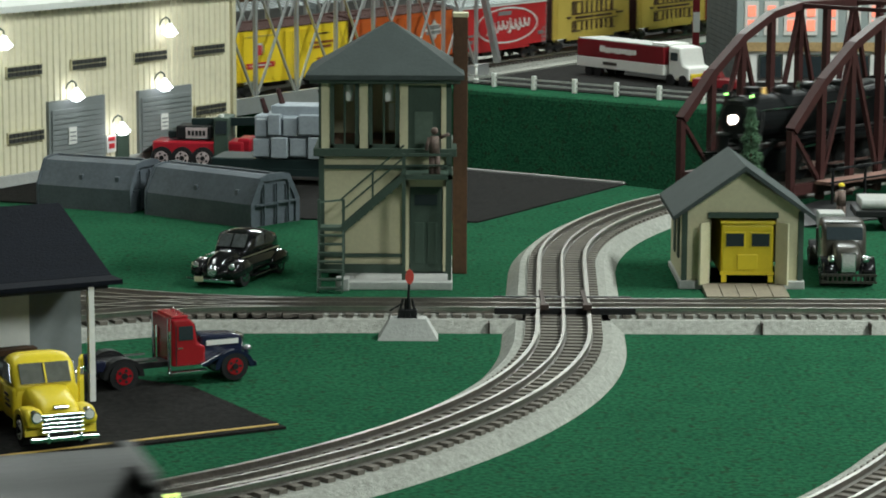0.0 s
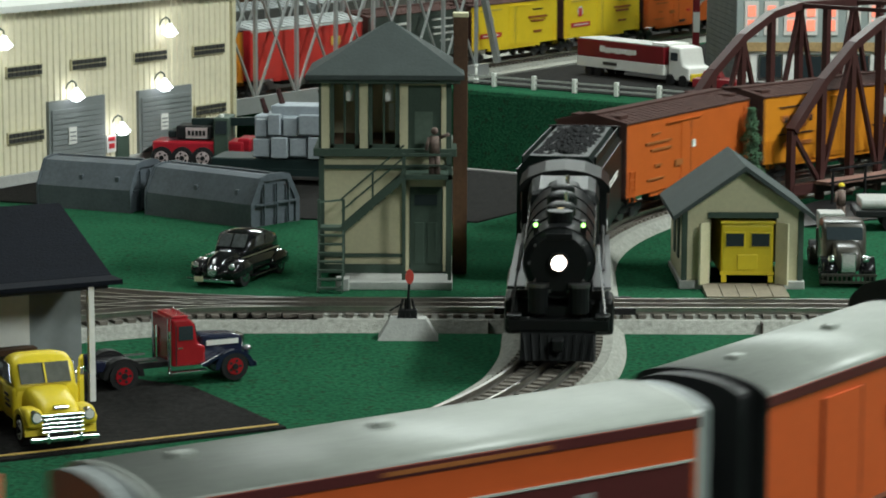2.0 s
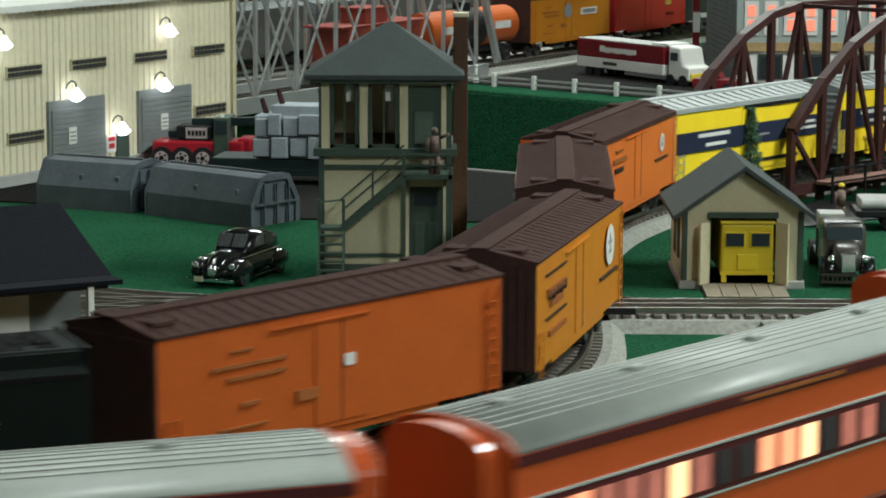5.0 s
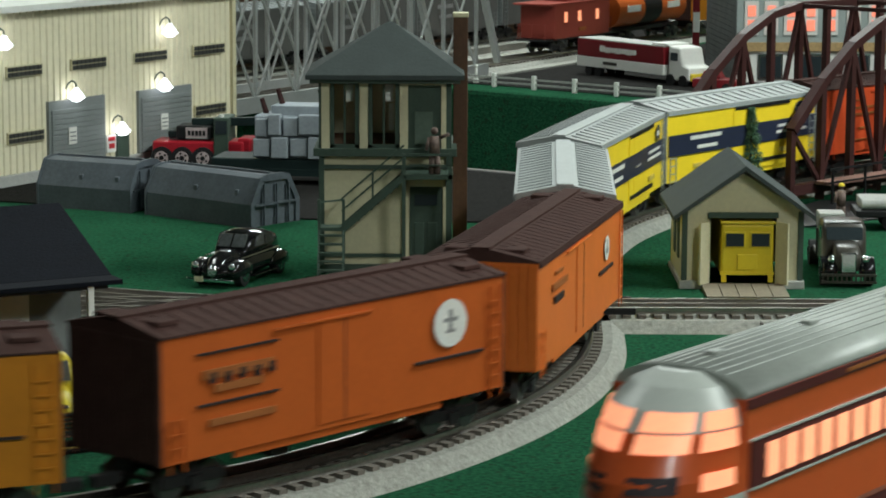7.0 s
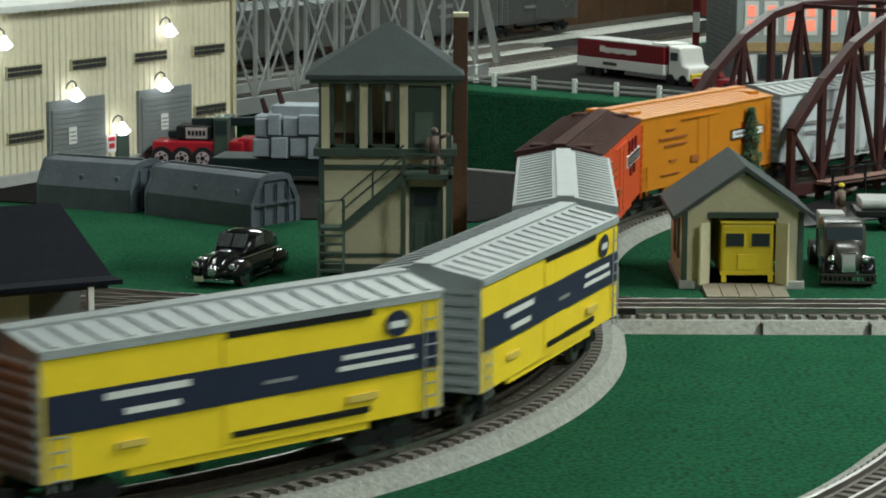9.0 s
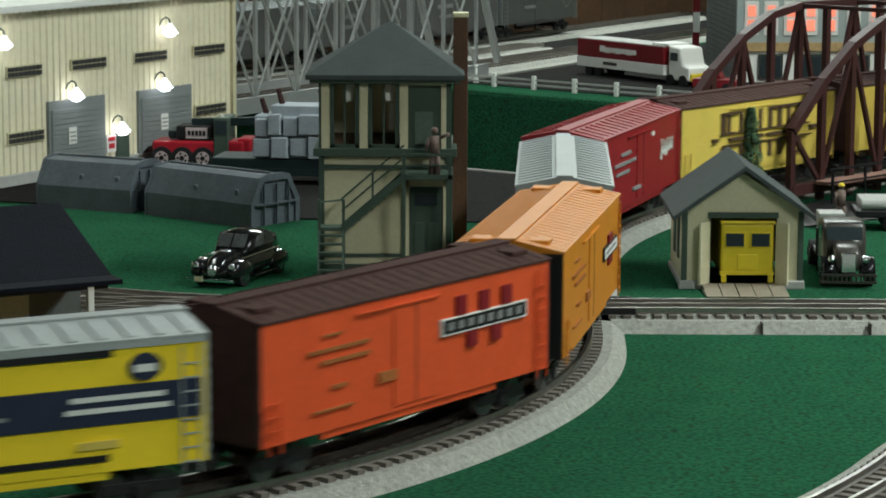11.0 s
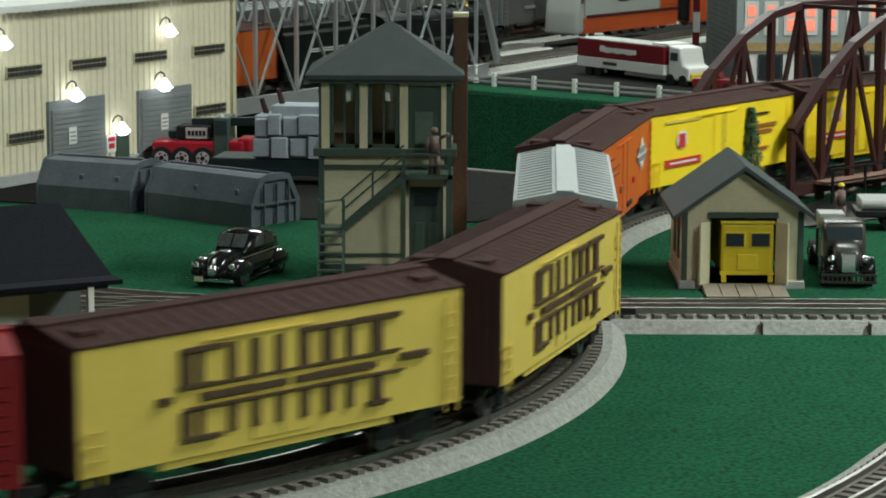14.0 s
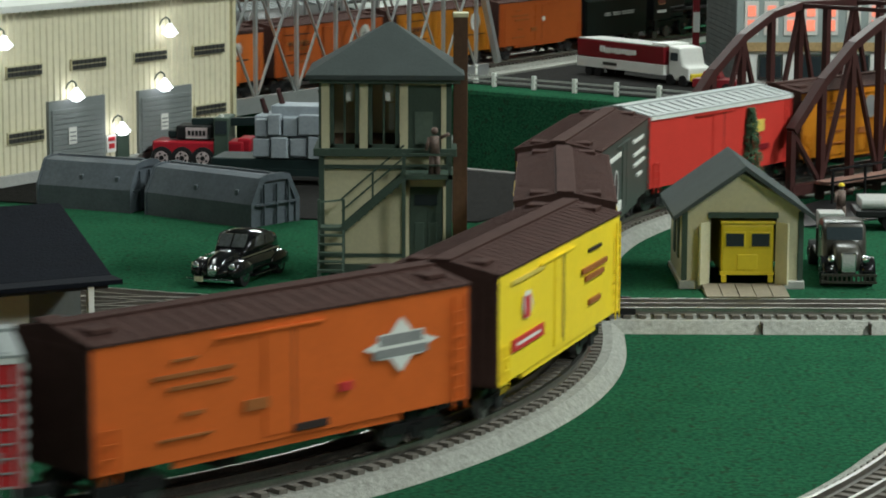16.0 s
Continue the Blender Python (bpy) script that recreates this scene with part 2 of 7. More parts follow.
s_near0 = loop_path.near((0.41, 2.50)) - 0.55
s_near1 = loop_path.near((-0.485, 1.093)) + 0.1
track("curved_track", stretch(loop_path, s_near0, s_near1), "three-rail toy track with brown ties on grey roadbed")
far0 = loop_path.near((-0.6, 2.55))
track("far_track", stretch(loop_path, far0, far0 + 2.1), "three-rail toy track on pale grey roadbed", step=0.011)
track("cross_track", line((-0.62, 1.727), (0.62, 1.730)), "straight three-rail track crossing the curve on grey roadbed")
ps = pass_path.near((0.2, 1.22))
track("front_track", stretch(pass_path, ps - 0.45, ps + 0.45), "three-rail toy track curving along the table's front")

fp0 = pass_path.near(a0 + pn + adir * 2.1)
track("back_track", stretch(pass_path, fp0 - 0.22, fp0 + 1.6, 0.03), "three-rail toy track behind the freight line", ties=False)
sid0 = a0 + pn * 2.1
track("siding_track", line(sid0 + adir * 0.6, sid0 + adir * 3.1, 0.05), "siding track with parked grey cars", ties=False)


def sheet(name, outline, z, material, label, category="mat"):
    bm = bmesh.new()
    prism(bm, outline, 0.0002, z, "z")
    return tagged(part(name, bm, material), label, category, kind="structure")


PALELINE = mat("worn_yellow_line", (0.62, 0.42, 0.12), 0.7, vary=0.35, scale=120)
sheet("parking_lot", [(-0.62, 1.20), (-0.245, 1.318), (-0.088, 1.404), (-0.150, 1.508), (-0.33, 1.62), (-0.62, 1.62)], 0.0016, ASPHALT, "black asphalt mat beside the station with a worn yellow edge line", "asphalt")
bm = bmesh.new()
bar(bm, 0.002, 0.0006, (-0.62, 1.208, 0.0019), (-0.245, 1.327, 0.0019))
bar(bm, 0.002, 0.0006, (-0.245, 1.327, 0.0019), (-0.093, 1.409, 0.0019))
tagged(part("edge_line", bm, PALELINE), "worn yellow painted line along the asphalt edge", "road line", kind="structure")
sheet("yard_pavement", [(-0.60, 2.34), (-0.40, 2.30), (-0.12, 2.20), (0.03, 2.186), (0.177, 2.438), (0.023, 2.534), (-0.124, 2.615), (-0.216, 2.733), (-0.343, 2.852), (-0.5, 2.87)], 0.0014, ASPHALT, "black asphalt yard in front of the factory", "asphalt")
bm = bmesh.new()
bar(bm, 0.0035, 0.003, (-0.123, 2.617, 0.0015), (0.0235, 2.534, 0.0015))
bar(bm, 0.0035, 0.003, (0.0235, 2.534, 0.0015), (0.174, 2.434, 0.0015))
tagged(part("curb", bm, CONCRETE), "pale curb strip along the asphalt yard at the table edge", "curb", kind="structure")
sheet("upper_road", [(-0.1, 3.60), (0.034, 3.45), (0.314, 3.225), (0.60, 3.0), (0.9, 3.3), (0.52, 4.3), (0.33, 3.98)], 0.0014, ASPHALT, "black road behind the white fence", "asphalt")
# flat black sheet on the ground along the bridge walkway
sheet("black_strip", [(0.30, 2.16), (0.328, 2.296), (0.348, 2.327), (0.45, 2.302), (0.9, 2.113), (0.9, 2.0), (0.42, 2.24)], 0.0016, BLACK, "flat black strip beside the bridge walkway", "mat")


strip0, strip1 = a0 + adir * 1.66 - pn * 0.43, a0 + adir * 2.35 - pn * 0.43
sheet("gravel_strip", [(q.x, q.y) for q in (strip0, strip1, strip1 - pn * 0.24, strip0 - pn * 0.24)], 0.004, BALLAST, "pale grey gravel strip beside the back track", "gravel")


def heading_at(p, d):
    return Matrix.Translation((p.x, p.y, 0)) @ Matrix.Rotation(math.atan2(d.y, d.x), 4, "Z")


# ---- room ----
tagged(part("floor", boxes((-3.6, 4.2, -2.2, 7.2, -0.95, -0.9)), mat("grey_floor", (0.2, 0.2, 0.19), 0.8, vary=0.2, scale=3)), "grey concrete room floor", "floor", kind="structure")
tagged(part("ceiling", boxes((-3.6, 4.2, -2.2, 7.2, 1.56, 1.62)), PLASTER), "off-white plaster ceiling", "ceiling", kind="structure")
tagged(part("wall_west", boxes((-3.66, -3.6, -2.2, 7.2, -0.9, 1.56)), PLASTER), "off-white plastered wall", "wall", kind="structure")
tagged(part("wall_east", boxes((4.2, 4.26, -2.2, 7.2, -0.9, 1.56)), PLASTER), "off-white plastered wall", "wall", kind="structure")
tagged(part("wall_south", boxes((-3.6, 4.2, -2.26, -2.2, -0.9, 1.56)), PLASTER), "off-white plastered wall", "wall", kind="structure")
tagged(part("wall_north", boxes((-3.6, 4.2, 7.2, 7.26, -0.9, 1.56)), PLASTER), "off-white plastered wall", "wall", kind="structure")
PANEL = mat("brown_panelling", (0.10, 0.052, 0.026), 0.55, vary=0.55, scale=14)
wp = thing("wood_panelling", heading_at(a0 + pn * 2.75, adir), "dark brown wood plank panel behind the back tracks", "panel", kind="structure")
for k in range(38):
    part("plank", boxes((0.5 + k * 0.085, 0.5835 + k * 0.085, 0.0, 0.012, 0.0, 0.45), bevel=0.001), PANEL, wp)
bq = [a0 + pn * 0.45 + adir * 1.85, a0 + pn * 0.45 + adir * 3.4, a0 + pn * 2.75 + adir * 3.4, a0 + pn * 2.75 + adir * 1.85]
sheet("back_mat", [(q.x, q.y) for q in bq], 0.0010, ASPHALT, "black mat under the back tracks", "mat")
LAMPWHITE = mat("lamp_diffuser", (0.95, 1.0, 0.95), 0.5, vary=0.02, emit=4.0)
for lx, ly, lw, ld, _ in LAMPS:
    t = thing("ceiling_light", pose(lx, ly, 1.56), "white fluorescent ceiling light panel", "ceiling light", "ceiling lights")
    part("diffuser", boxes((-lw / 2, lw / 2, -ld / 2, ld / 2, -0.028, -0.004)), LAMPWHITE, t)
    part("frame", boxes((-lw / 2 - 0.02, lw / 2 + 0.02, -ld / 2 - 0.02, -ld / 2, -0.035, 0), (-lw / 2 - 0.02, lw / 2 + 0.02, ld / 2, ld / 2 + 0.02, -0.035, 0), (-lw / 2 - 0.02, -lw / 2, -ld / 2, ld / 2, -0.035, 0), (lw / 2, lw / 2 + 0.02, -ld / 2, ld / 2, -0.035, 0)), WHITE, t)

GLASS = mat("dark_window", (0.03, 0.04, 0.045), 0.12, vary=0.2, scale=80)
LIT = mat("lit_window", (1.0, 0.27, 0.17), 0.5, vary=0.5, scale=90, emit=0.9)
LAMPGLOW = mat("lamp_bulb", (0.93, 0.97, 1.0), 0.4, vary=0.02, emit=6.0)
CHROME = mat("chrome", (0.75, 0.76, 0.78), 0.15, metal=1.0, vary=0.1, scale=60)
RUBBER = mat("black_rubber", (0.015, 0.015, 0.016), 0.8, vary=0.3, scale=100)
SKIN = mat("figure_paint", (0.20, 0.14, 0.12), 0.7, vary=0.85, scale=240)
DARKBLUE = mat("navy_roof", (0.0055, 0.007, 0.012), 0.85, spec=0.12, vary=0.35, scale=90, bump=0.4, bscale=700)
VENTDARK = mat("vent_dark", (0.05, 0.05, 0.045), 0.7, vary=0.2)


# ---- factory ----
def factory():
    """Corrugated wall with plinth, shutters, vents and gooseneck lamps; local x runs along the front."""
    L0, L1, D, H = -0.55, 0.379, 0.25, 0.166
    t = thing("factory_building", Matrix.Translation((-0.419, 2.388, 0)) @ Matrix.Rotation(radians(59.4), 4, "Z"), "cream corrugated factory building with grey shutters and lit wall lamps", "building")
    bm = bmesh.new()
    # ribbed front cladding
    pts = []
    x = L0
    while x < L1 - 0.001:
        pts += [(x, 0.0), (x + 0.0045, 0.0), (x + 0.0055, -0.0016), (x + 0.0085, -0.0016)]
        x += 0.0095
    pts += [(L1, 0.0), (L1, 0.012), (L0, 0.012)]
    prism(bm, pts, 0.012, H, "z")
    part("front_cladding", bm, WALLBEIGE, t)
    part("side_wall", boxes((L1 - 0.012, L1, 0.012, D, 0.012, H), (L0, L0 + 0.012, 0.012, D, 0.012, H), (L0, L1, D, D + 0.012, 0.012, H)), WALLBEIGE, t)
    part("plinth", boxes((L0, L1 + 0.002, -0.004, D + 0.014, 0.0, 0.012), bevel=0.001), CONCRETE, t, "grey stone plinth")
    part("corner_trim", boxes((L1 - 0.003, L1 + 0.003, -0.004, 0.004, 0.012, H)), CREAM, t)
    bm = bmesh.new()
    prism(bm, [(-0.012, H), (D + 0.025, H + 0.0), (D + 0.025, H + 0.006), (D / 2, H + 0.03), (-0.012, H + 0.006)], L0 - 0.01, L1 + 0.01, "x")
    part("roof", bm, WHITE, t, "white roof")
    # shutters
    for x0, x1, ztop in ((0.0735, 0.1545, 0.0735), (0.2155, 0.299, 0.0725)):
        door = part("shutter_door", boxes((x0 - 0.003, x1 + 0.003, -0.0035, 0.0, 0.012, ztop + 0.003)), GREYDOOR, t, "grey roll-up shutter door")
        z = 0.0135
        while z < ztop - 0.006:
            part("slat", boxes((x0, x1, -0.0052, -0.0036, z, z + 0.0044), bevel=0.0005), GREYDOOR, door)
            z += 0.0050
        xm = x0 + (x1 - x0) * (0.36 if x0 < 0.1 else 0.43)
        sign = part("notice", boxes((xm - 0.0060, xm + 0.0060, -0.0066, -0.0058, 0.033, 0.0495)), WHITE, door, "white paper notice")
        part("print", boxes(*[(xm - 0.0045, xm + 0.0045, -0.0070, -0.0067, 0.036 + k * 0.004, 0.0373 + k * 0.004) for k in range(3)]), GREYDOOR, sign)
    # side door with sign
    part("entry_door", boxes((0.1765, 0.1955, -0.004, 0.0, 0.004, 0.037), bevel=0.0006), GREENTRIM, t, "dark entry door")
    sg = part("warning_sign", boxes((0.1595, 0.1742, -0.0035, -0.002, 0.018, 0.0355)), WHITE, t, "white sign with red bars")
    part("print", boxes((0.1615, 0.1722, -0.0041, -0.0036, 0.0295, 0.0335), (0.1625, 0.1712, -0.0041, -0.0036, 0.022, 0.027)), RED, sg)
    # louvred vents
    for x0, x1, z0 in ((0.0105, 0.063, 0.1035), (0.107, 0.162, 0.1035), (0.2065, 0.2618, 0.1035), (0.307, 0.363, 0.1035), (0.0105, 0.0643, 0.0407), (0.309, 0.365, 0.0407), (-0.09, -0.036, 0.1035), (-0.09, -0.036, 0.0407)):
        v = part("louvre_vent", boxes((x0, x1, -0.003, -0.0005, z0, z0 + 0.0115)), CREAM, t, "cream framed vent with dark louvres")
        n = 8
        for i in range(n):
            for j in range(2):
                xa = x0 + 0.001 + (x1 - x0 - 0.002) * i / n
                xb = xa + (x1 - x0 - 0.002) / n - 0.0012
                part("opening", boxes((xa, xb, -0.0042, -0.0032, z0 + 0.0012 + j * 0.005, z0 + 0.0052 + j * 0.005)), VENTDARK, v)
    # lamps
    for x, z in ((-0.004, 0.1396), (0.101, 0.0825), (0.1725, 0.0424), (0.2435, 0.0804), (0.2532, 0.1353)):
        bm = bmesh.new()
        arm = [(0.0, 0.004), (-0.003, 0.0095), (-0.008, 0.0125), (-0.0125, 0.0105), (-0.013, 0.006)]
        for (ya, za), (yb, zb) in zip(arm, arm[1:]):
            cyl(bm, 0.0008, (x, ya, z + za), (x, yb, z + zb), 8)
        lamp = part("wall_lamp", bm, GREENTRIM, t, "gooseneck wall lamp with glowing white shade")
        bm = bmesh.new()
        cyl(bm, 0.0085, (x, -0.013, z - 0.0035), (x, -0.013, z + 0.003), 18, 0.0035)
        cyl(bm, 0.0035, (x, -0.013, z + 0.003), (x, -0.013, z + 0.006), 14, 0.0016)
        part("glowing_shade", bm, LAMPGLOW, lamp, smooth=True)
        bm = bmesh.new()
        bmesh.ops.create_uvsphere(bm, u_segments=12, v_segments=8, radius=0.0052, matrix=Matrix.Translation((x, -0.013, z - 0.004)) @ Matrix.Diagonal((1.2, 1.2, 0.7, 1)))
        part("bulb", bm, LAMPGLOW, lamp, smooth=True)
    return t


factory()


# ---- signal tower ----
def signal_tower():
    X0, X1, Y0, Y1 = -0.093, 0.006, 1.892, 1.975
    t = thing("signal_tower", Matrix.Identity(4), "cream and dark green two-storey signal tower with hip roof", "signal tower")
    part("base_slab", boxes((X0 + 0.018, X1 + 0.001, 1.853, Y1 + 0.004, 0, 0.006), (X0 + 0.014, X0 + 0.024, 1.848, 1.862, 0, 0.009), bevel=0.0008), CONCRETE, t, "grey concrete base slab")
    part("lower_wall", boxes((X0 + 0.003, X1 - 0.003, Y0 + 0.003, Y1, 0.006, 0.100)), CREAM, t)
    # lower trims
    part("skirting", boxes((X0, X1, Y0, Y0 + 0.004, 0.006, 0.0125)), GREENTRIM, t)
    part("belt", boxes((X0, X0 + 0.066, Y0 + 0.0005, Y0 + 0.004, 0.018, 0.0205)), GREENTRIM, t)
    part("belt", boxes((X0, X1, Y0, Y0 + 0.004, 0.0848, 0.0878)), GREENTRIM, t)
    part("corner_post", boxes((X0, X0 + 0.004, Y0 - 0.0005, Y0 + 0.004, 0.006, 0.155)), GREENTRIM, t)
    part("corner_post", boxes((X1 - 0.004, X1, Y0 - 0.0005, Y0 + 0.004, 0.006, 0.155)), GREENTRIM, t)
    # lower door
    d = part("door", boxes((X0 + 0.068, X1 - 0.0065, Y0 - 0.0015, Y0 + 0.004, 0.008, 0.072)), GREENTRIM, t, "dark green panelled door")
    part("door_panel", boxes((X0 + 0.0715, X0 + 0.0785, Y0 - 0.0024, Y0 - 0.0016, 0.014, 0.045), (X0 + 0.0815, X0 + 0.0885, Y0 - 0.0024, Y0 - 0.0016, 0.014, 0.045), bevel=0.0003), GREENTRIM, d)
    part("door_window", boxes((X0 + 0.0715, X0 + 0.0885, Y0 - 0.0024, Y0 - 0.0016, 0.058, 0.066)), GLASS, d)
    part("door_frame", boxes((X0 + 0.0635, X0 + 0.0675, Y0 - 0.003, Y0 + 0.004, 0.008, 0.079), (X1 - 0.006, X1 - 0.0042, Y0 - 0.003, Y0 + 0.004, 0.008, 0.079), (X0 + 0.0635, X1 - 0.0042, Y0 - 0.003, Y0 + 0.004, 0.0722, 0.079)), CREAM, t)
    # floor band and upper storey
    part("floor_band", boxes((X0 - 0.004, X1 + 0.004, Y0 - 0.003, Y1 + 0.003, 0.0945, 0.1005), bevel=0.0005), GREENTRIM, t)
    part("upper_floor", boxes((X0 + 0.002, X1 - 0.002, Y0 + 0.004, Y1, 0.1005, 0.103)), WOODBROWN, t)
    part("back_wall", boxes((X0, X1, Y1 - 0.003, Y1, 0.1005, 0.153), (X0, X0 + 0.003, Y1 - 0.03, Y1, 0.1005, 0.153)), CREAM, t)
    for xa, xb in ((X0 + 0.002, X0 + 0.008), (X0 + 0.0305, X0 + 0.0365), (X0 + 0.0605, X0 + 0.0665), (X1 - 0.0075, X1 - 0.004)):
        part("mullion", boxes((xa, xb, Y0 - 0.001, Y0 + 0.004, 0.1005, 0.152)), CREAM, t)
    part("head_trim", boxes((X0 + 0.0665, X1 - 0.0075, Y0 - 0.001, Y0 + 0.003, 0.148, 0.152)), CREAM, t)
    for xa, xb in ((X0 + 0.0085, X0 + 0.030), (X0 + 0.037, X0 + 0.060)):
        w = part("window", boxes((xa, xa + 0.003, Y0, Y0 + 0.003, 0.1005, 0.152), (xb - 0.003, xb, Y0, Y0 + 0.003, 0.1005, 0.152), (xa, xb, Y0, Y0 + 0.003, 0.1005, 0.1035), (xa, xb, Y0, Y0 + 0.003, 0.1485, 0.152), ((xa + xb) / 2 - 0.0007, (xa + xb) / 2 + 0.0007, Y0, Y0 + 0.0025, 0.1035, 0.1485)), GREENTRIM, t)
        xm = (xa + xb) / 2
        part("blind", boxes((xm + 0.001, xb - 0.0045, Y0 + 0.008, Y0 + 0.0085, 0.135, 0.148)), WHITE, w, "small white blind")
    part("blind", boxes((X0 + 0.052, X0 + 0.056, Y0 + 0.012, Y0 + 0.0125, 0.113, 0.133)), WHITE, t)
    part("upper_door", boxes((X0 + 0.0665, X1 - 0.0078, Y0 + 0.0005, Y0 + 0.003, 0.1005, 0.148)), GREENTRIM, t, "dark green upper door")
    part("upper_door_panel", boxes((X0 + 0.0715, X1 - 0.014, Y0 - 0.0005, Y0 + 0.0003, 0.104, 0.128)), mat("door_panel_green", (0.10, 0.14, 0.11), 0.6, vary=0.2), t)
    # roof
    bm = bmesh.new()
    e = 0.0095
    z0, z1 = 0.1525, 0.192
    xm, ym = (X0 + X1) / 2 + 0.003, (Y0 + Y1) / 2
    lo = [bm.verts.new(v) for v in ((X0 - e, Y0 - e, z0), (X1 + e, Y0 - e, z0), (X1 + e, Y1 + e, z0), (X0 - e, Y1 + e, z0))]
    hi = [bm.verts.new((v.co.x, v.co.y, z0 + 0.0035)) for v in lo]
    top = [bm.verts.new(v) for v in ((xm - 0.002, ym, z1), (xm + 0.002, ym, z1))]
    bm.faces.new(lo[::-1])
    for i in range(4):
        bm.faces.new((lo[i], lo[(i + 1) % 4], hi[(i + 1) % 4], hi[i]))
    bm.faces.new((hi[0], hi[1], top[1], top[0]))
    bm.faces.new((hi[1], hi[2], top[1]))
    bm.faces.new((hi[2], hi[3], top[0], top[1]))
    bm.faces.new((hi[3], hi[0], top[0]))
    bmesh.ops.recalc_face_normals(bm, faces=bm.faces)
    part("roof", bm, ROOFGREY, t, "slate grey hip roof")
    part("eave_board", boxes((X0 - e + 0.003, X1 + e - 0.003, Y0 - e + 0.003, Y1 + e - 0.003, 0.1495, 0.1524)), GREENTRIM, t)
    # balcony
    yb = 1.862
    part("balcony", boxes((X0 + 0.062, X1 + 0.001, yb, Y0 - 0.0005, 0.081, 0.0845)), GREENTRIM, t)
    for x in (X0 + 0.0625, X1 - 0.0025):
        part("balcony_post", boxes((x, x + 0.0028, yb, yb + 0.0028, 0.006, 0.100)), GREENTRIM, t)
    part("handrail", boxes((X1 - 0.031, X1, yb, yb + 0.0015, 0.0985, 0.1003), (X1 - 0.031, X1, yb, yb + 0.0012, 0.091, 0.0922)), GREENTRIM, t)
    # stairs: upper flight to the right, lower flight to the front
    n = 9
    for i in range(n):
        f = i / n
        part("stair_tread", boxes((X0 + 0.021 + 0.043 * f, X0 + 0.0265 + 0.043 * f, yb + 0.001, yb + 0.014, 0.046 + 0.0365 * f, 0.0472 + 0.0365 * f)), GREENTRIM, t)
    for y in (yb, yb + 0.0145):
        bm = bmesh.new()
        bar(bm, 0.0014, 0.005, (X0 + 0.018, y, 0.043), (X0 + 0.064, y, 0.083))
        part("stringer", bm, GREENTRIM, t)
    bm = bmesh.new()
    for dz in (0.0145, 0.0235):
        bar(bm, 0.0013, 0.0013, (X0 + 0.018, yb, 0.043 + dz), (X0 + 0.064, yb, 0.083 + dz))
    bar(bm, 0.0016, 0.0016, (X0 + 0.041, yb, 0.062), (X0 + 0.041, yb, 0.087))
    part("stair_rail", bm, GREENTRIM, t)
    part("landing", boxes((X0 + 0.001, X0 + 0.021, yb - 0.001, yb + 0.016, 0.0425, 0.0452)), GREENTRIM, t)
    bm = bmesh.new()
    for x in (X0 + 0.0015, X0 + 0.0195):
        bar(bm, 0.0022, 0.0022, (x, yb, 0), (x, yb, 0.066))
        bar(bm, 0.0014, 0.003, (x, yb - 0.024, 0.001), (x, yb - 0.002, 0.043))
    part("stair_post", bm, GREENTRIM, t)
    for i in range(7):
        f = (i + 0.5) / 7
        part("stair_tread", boxes((X0 + 0.0015, X0 + 0.0195, yb - 0.027 + 0.023 * f, yb - 0.0215 + 0.023 * f, 0.042 * f, 0.042 * f + 0.0013)), GREENTRIM, t)
    bm = bmesh.new()
    bar(bm, 0.0013, 0.0013, (X0 + 0.0015, yb, 0.064), (X0 + 0.0195, yb + 0.014, 0.064))
    part("landing_rail", bm, GREENTRIM, t)
    return t


signal_tower()
post = thing("brown_post", Matrix.Identity(4), "tall brown wooden post beside the signal tower", "post")
part("shaft", boxes((0.0072, 0.0182, 1.9252, 1.9382, 0, 0.196), bevel=0.0006), WOODBROWN, post)
part("cap", boxes((0.0068, 0.0186, 1.9248, 1.9386, 0.196, 0.1995), bevel=0.0006), CREAM, post)


def figurine(m, label, hat=False):
    """Small cast figure: one plain shape."""
    bm = bmesh.new()
    cyl(bm, 0.0022, (-0.0022, 0, 0), (-0.0015, 0, 0.016), 8, 0.0026)
    cyl(bm, 0.0022, (0.0022, 0, 0), (0.0015, 0, 0.016), 8, 0.0026)
    cyl(bm, 0.0042, (0, 0, 0.015), (0, 0, 0.028), 10, 0.0036)
    cyl(bm, 0.0014, (0.004, 0, 0.027), (0.0105, -0.003, 0.030), 8)
    cyl(bm, 0.0014, (-0.004, 0, 0.027), (-0.006, -0.003, 0.018), 8)
    bmesh.ops.create_uvsphere(bm, u_segments=10, v_segments=8, radius=0.0028, matrix=Matrix.Translation((0, 0, 0.032)))
    ob = part("figurine", bm, SKIN, None, smooth=True)
    ob.matrix_world = m
    if hat:
        ob.data.materials.append(YELLOW)
        for poly in ob.data.polygons:
            if poly.center.z > 0.0325:
                poly.material_index = 1
    return tagged(ob, label, "figurine")


figurine(pose(-0.0065, 1.868, 0.0845), "small painted figurine on the tower balcony")
figurine(pose(0.3466, 2.1999, 0.0), "small painted figurine with yellow hat behind the truck", hat=True)


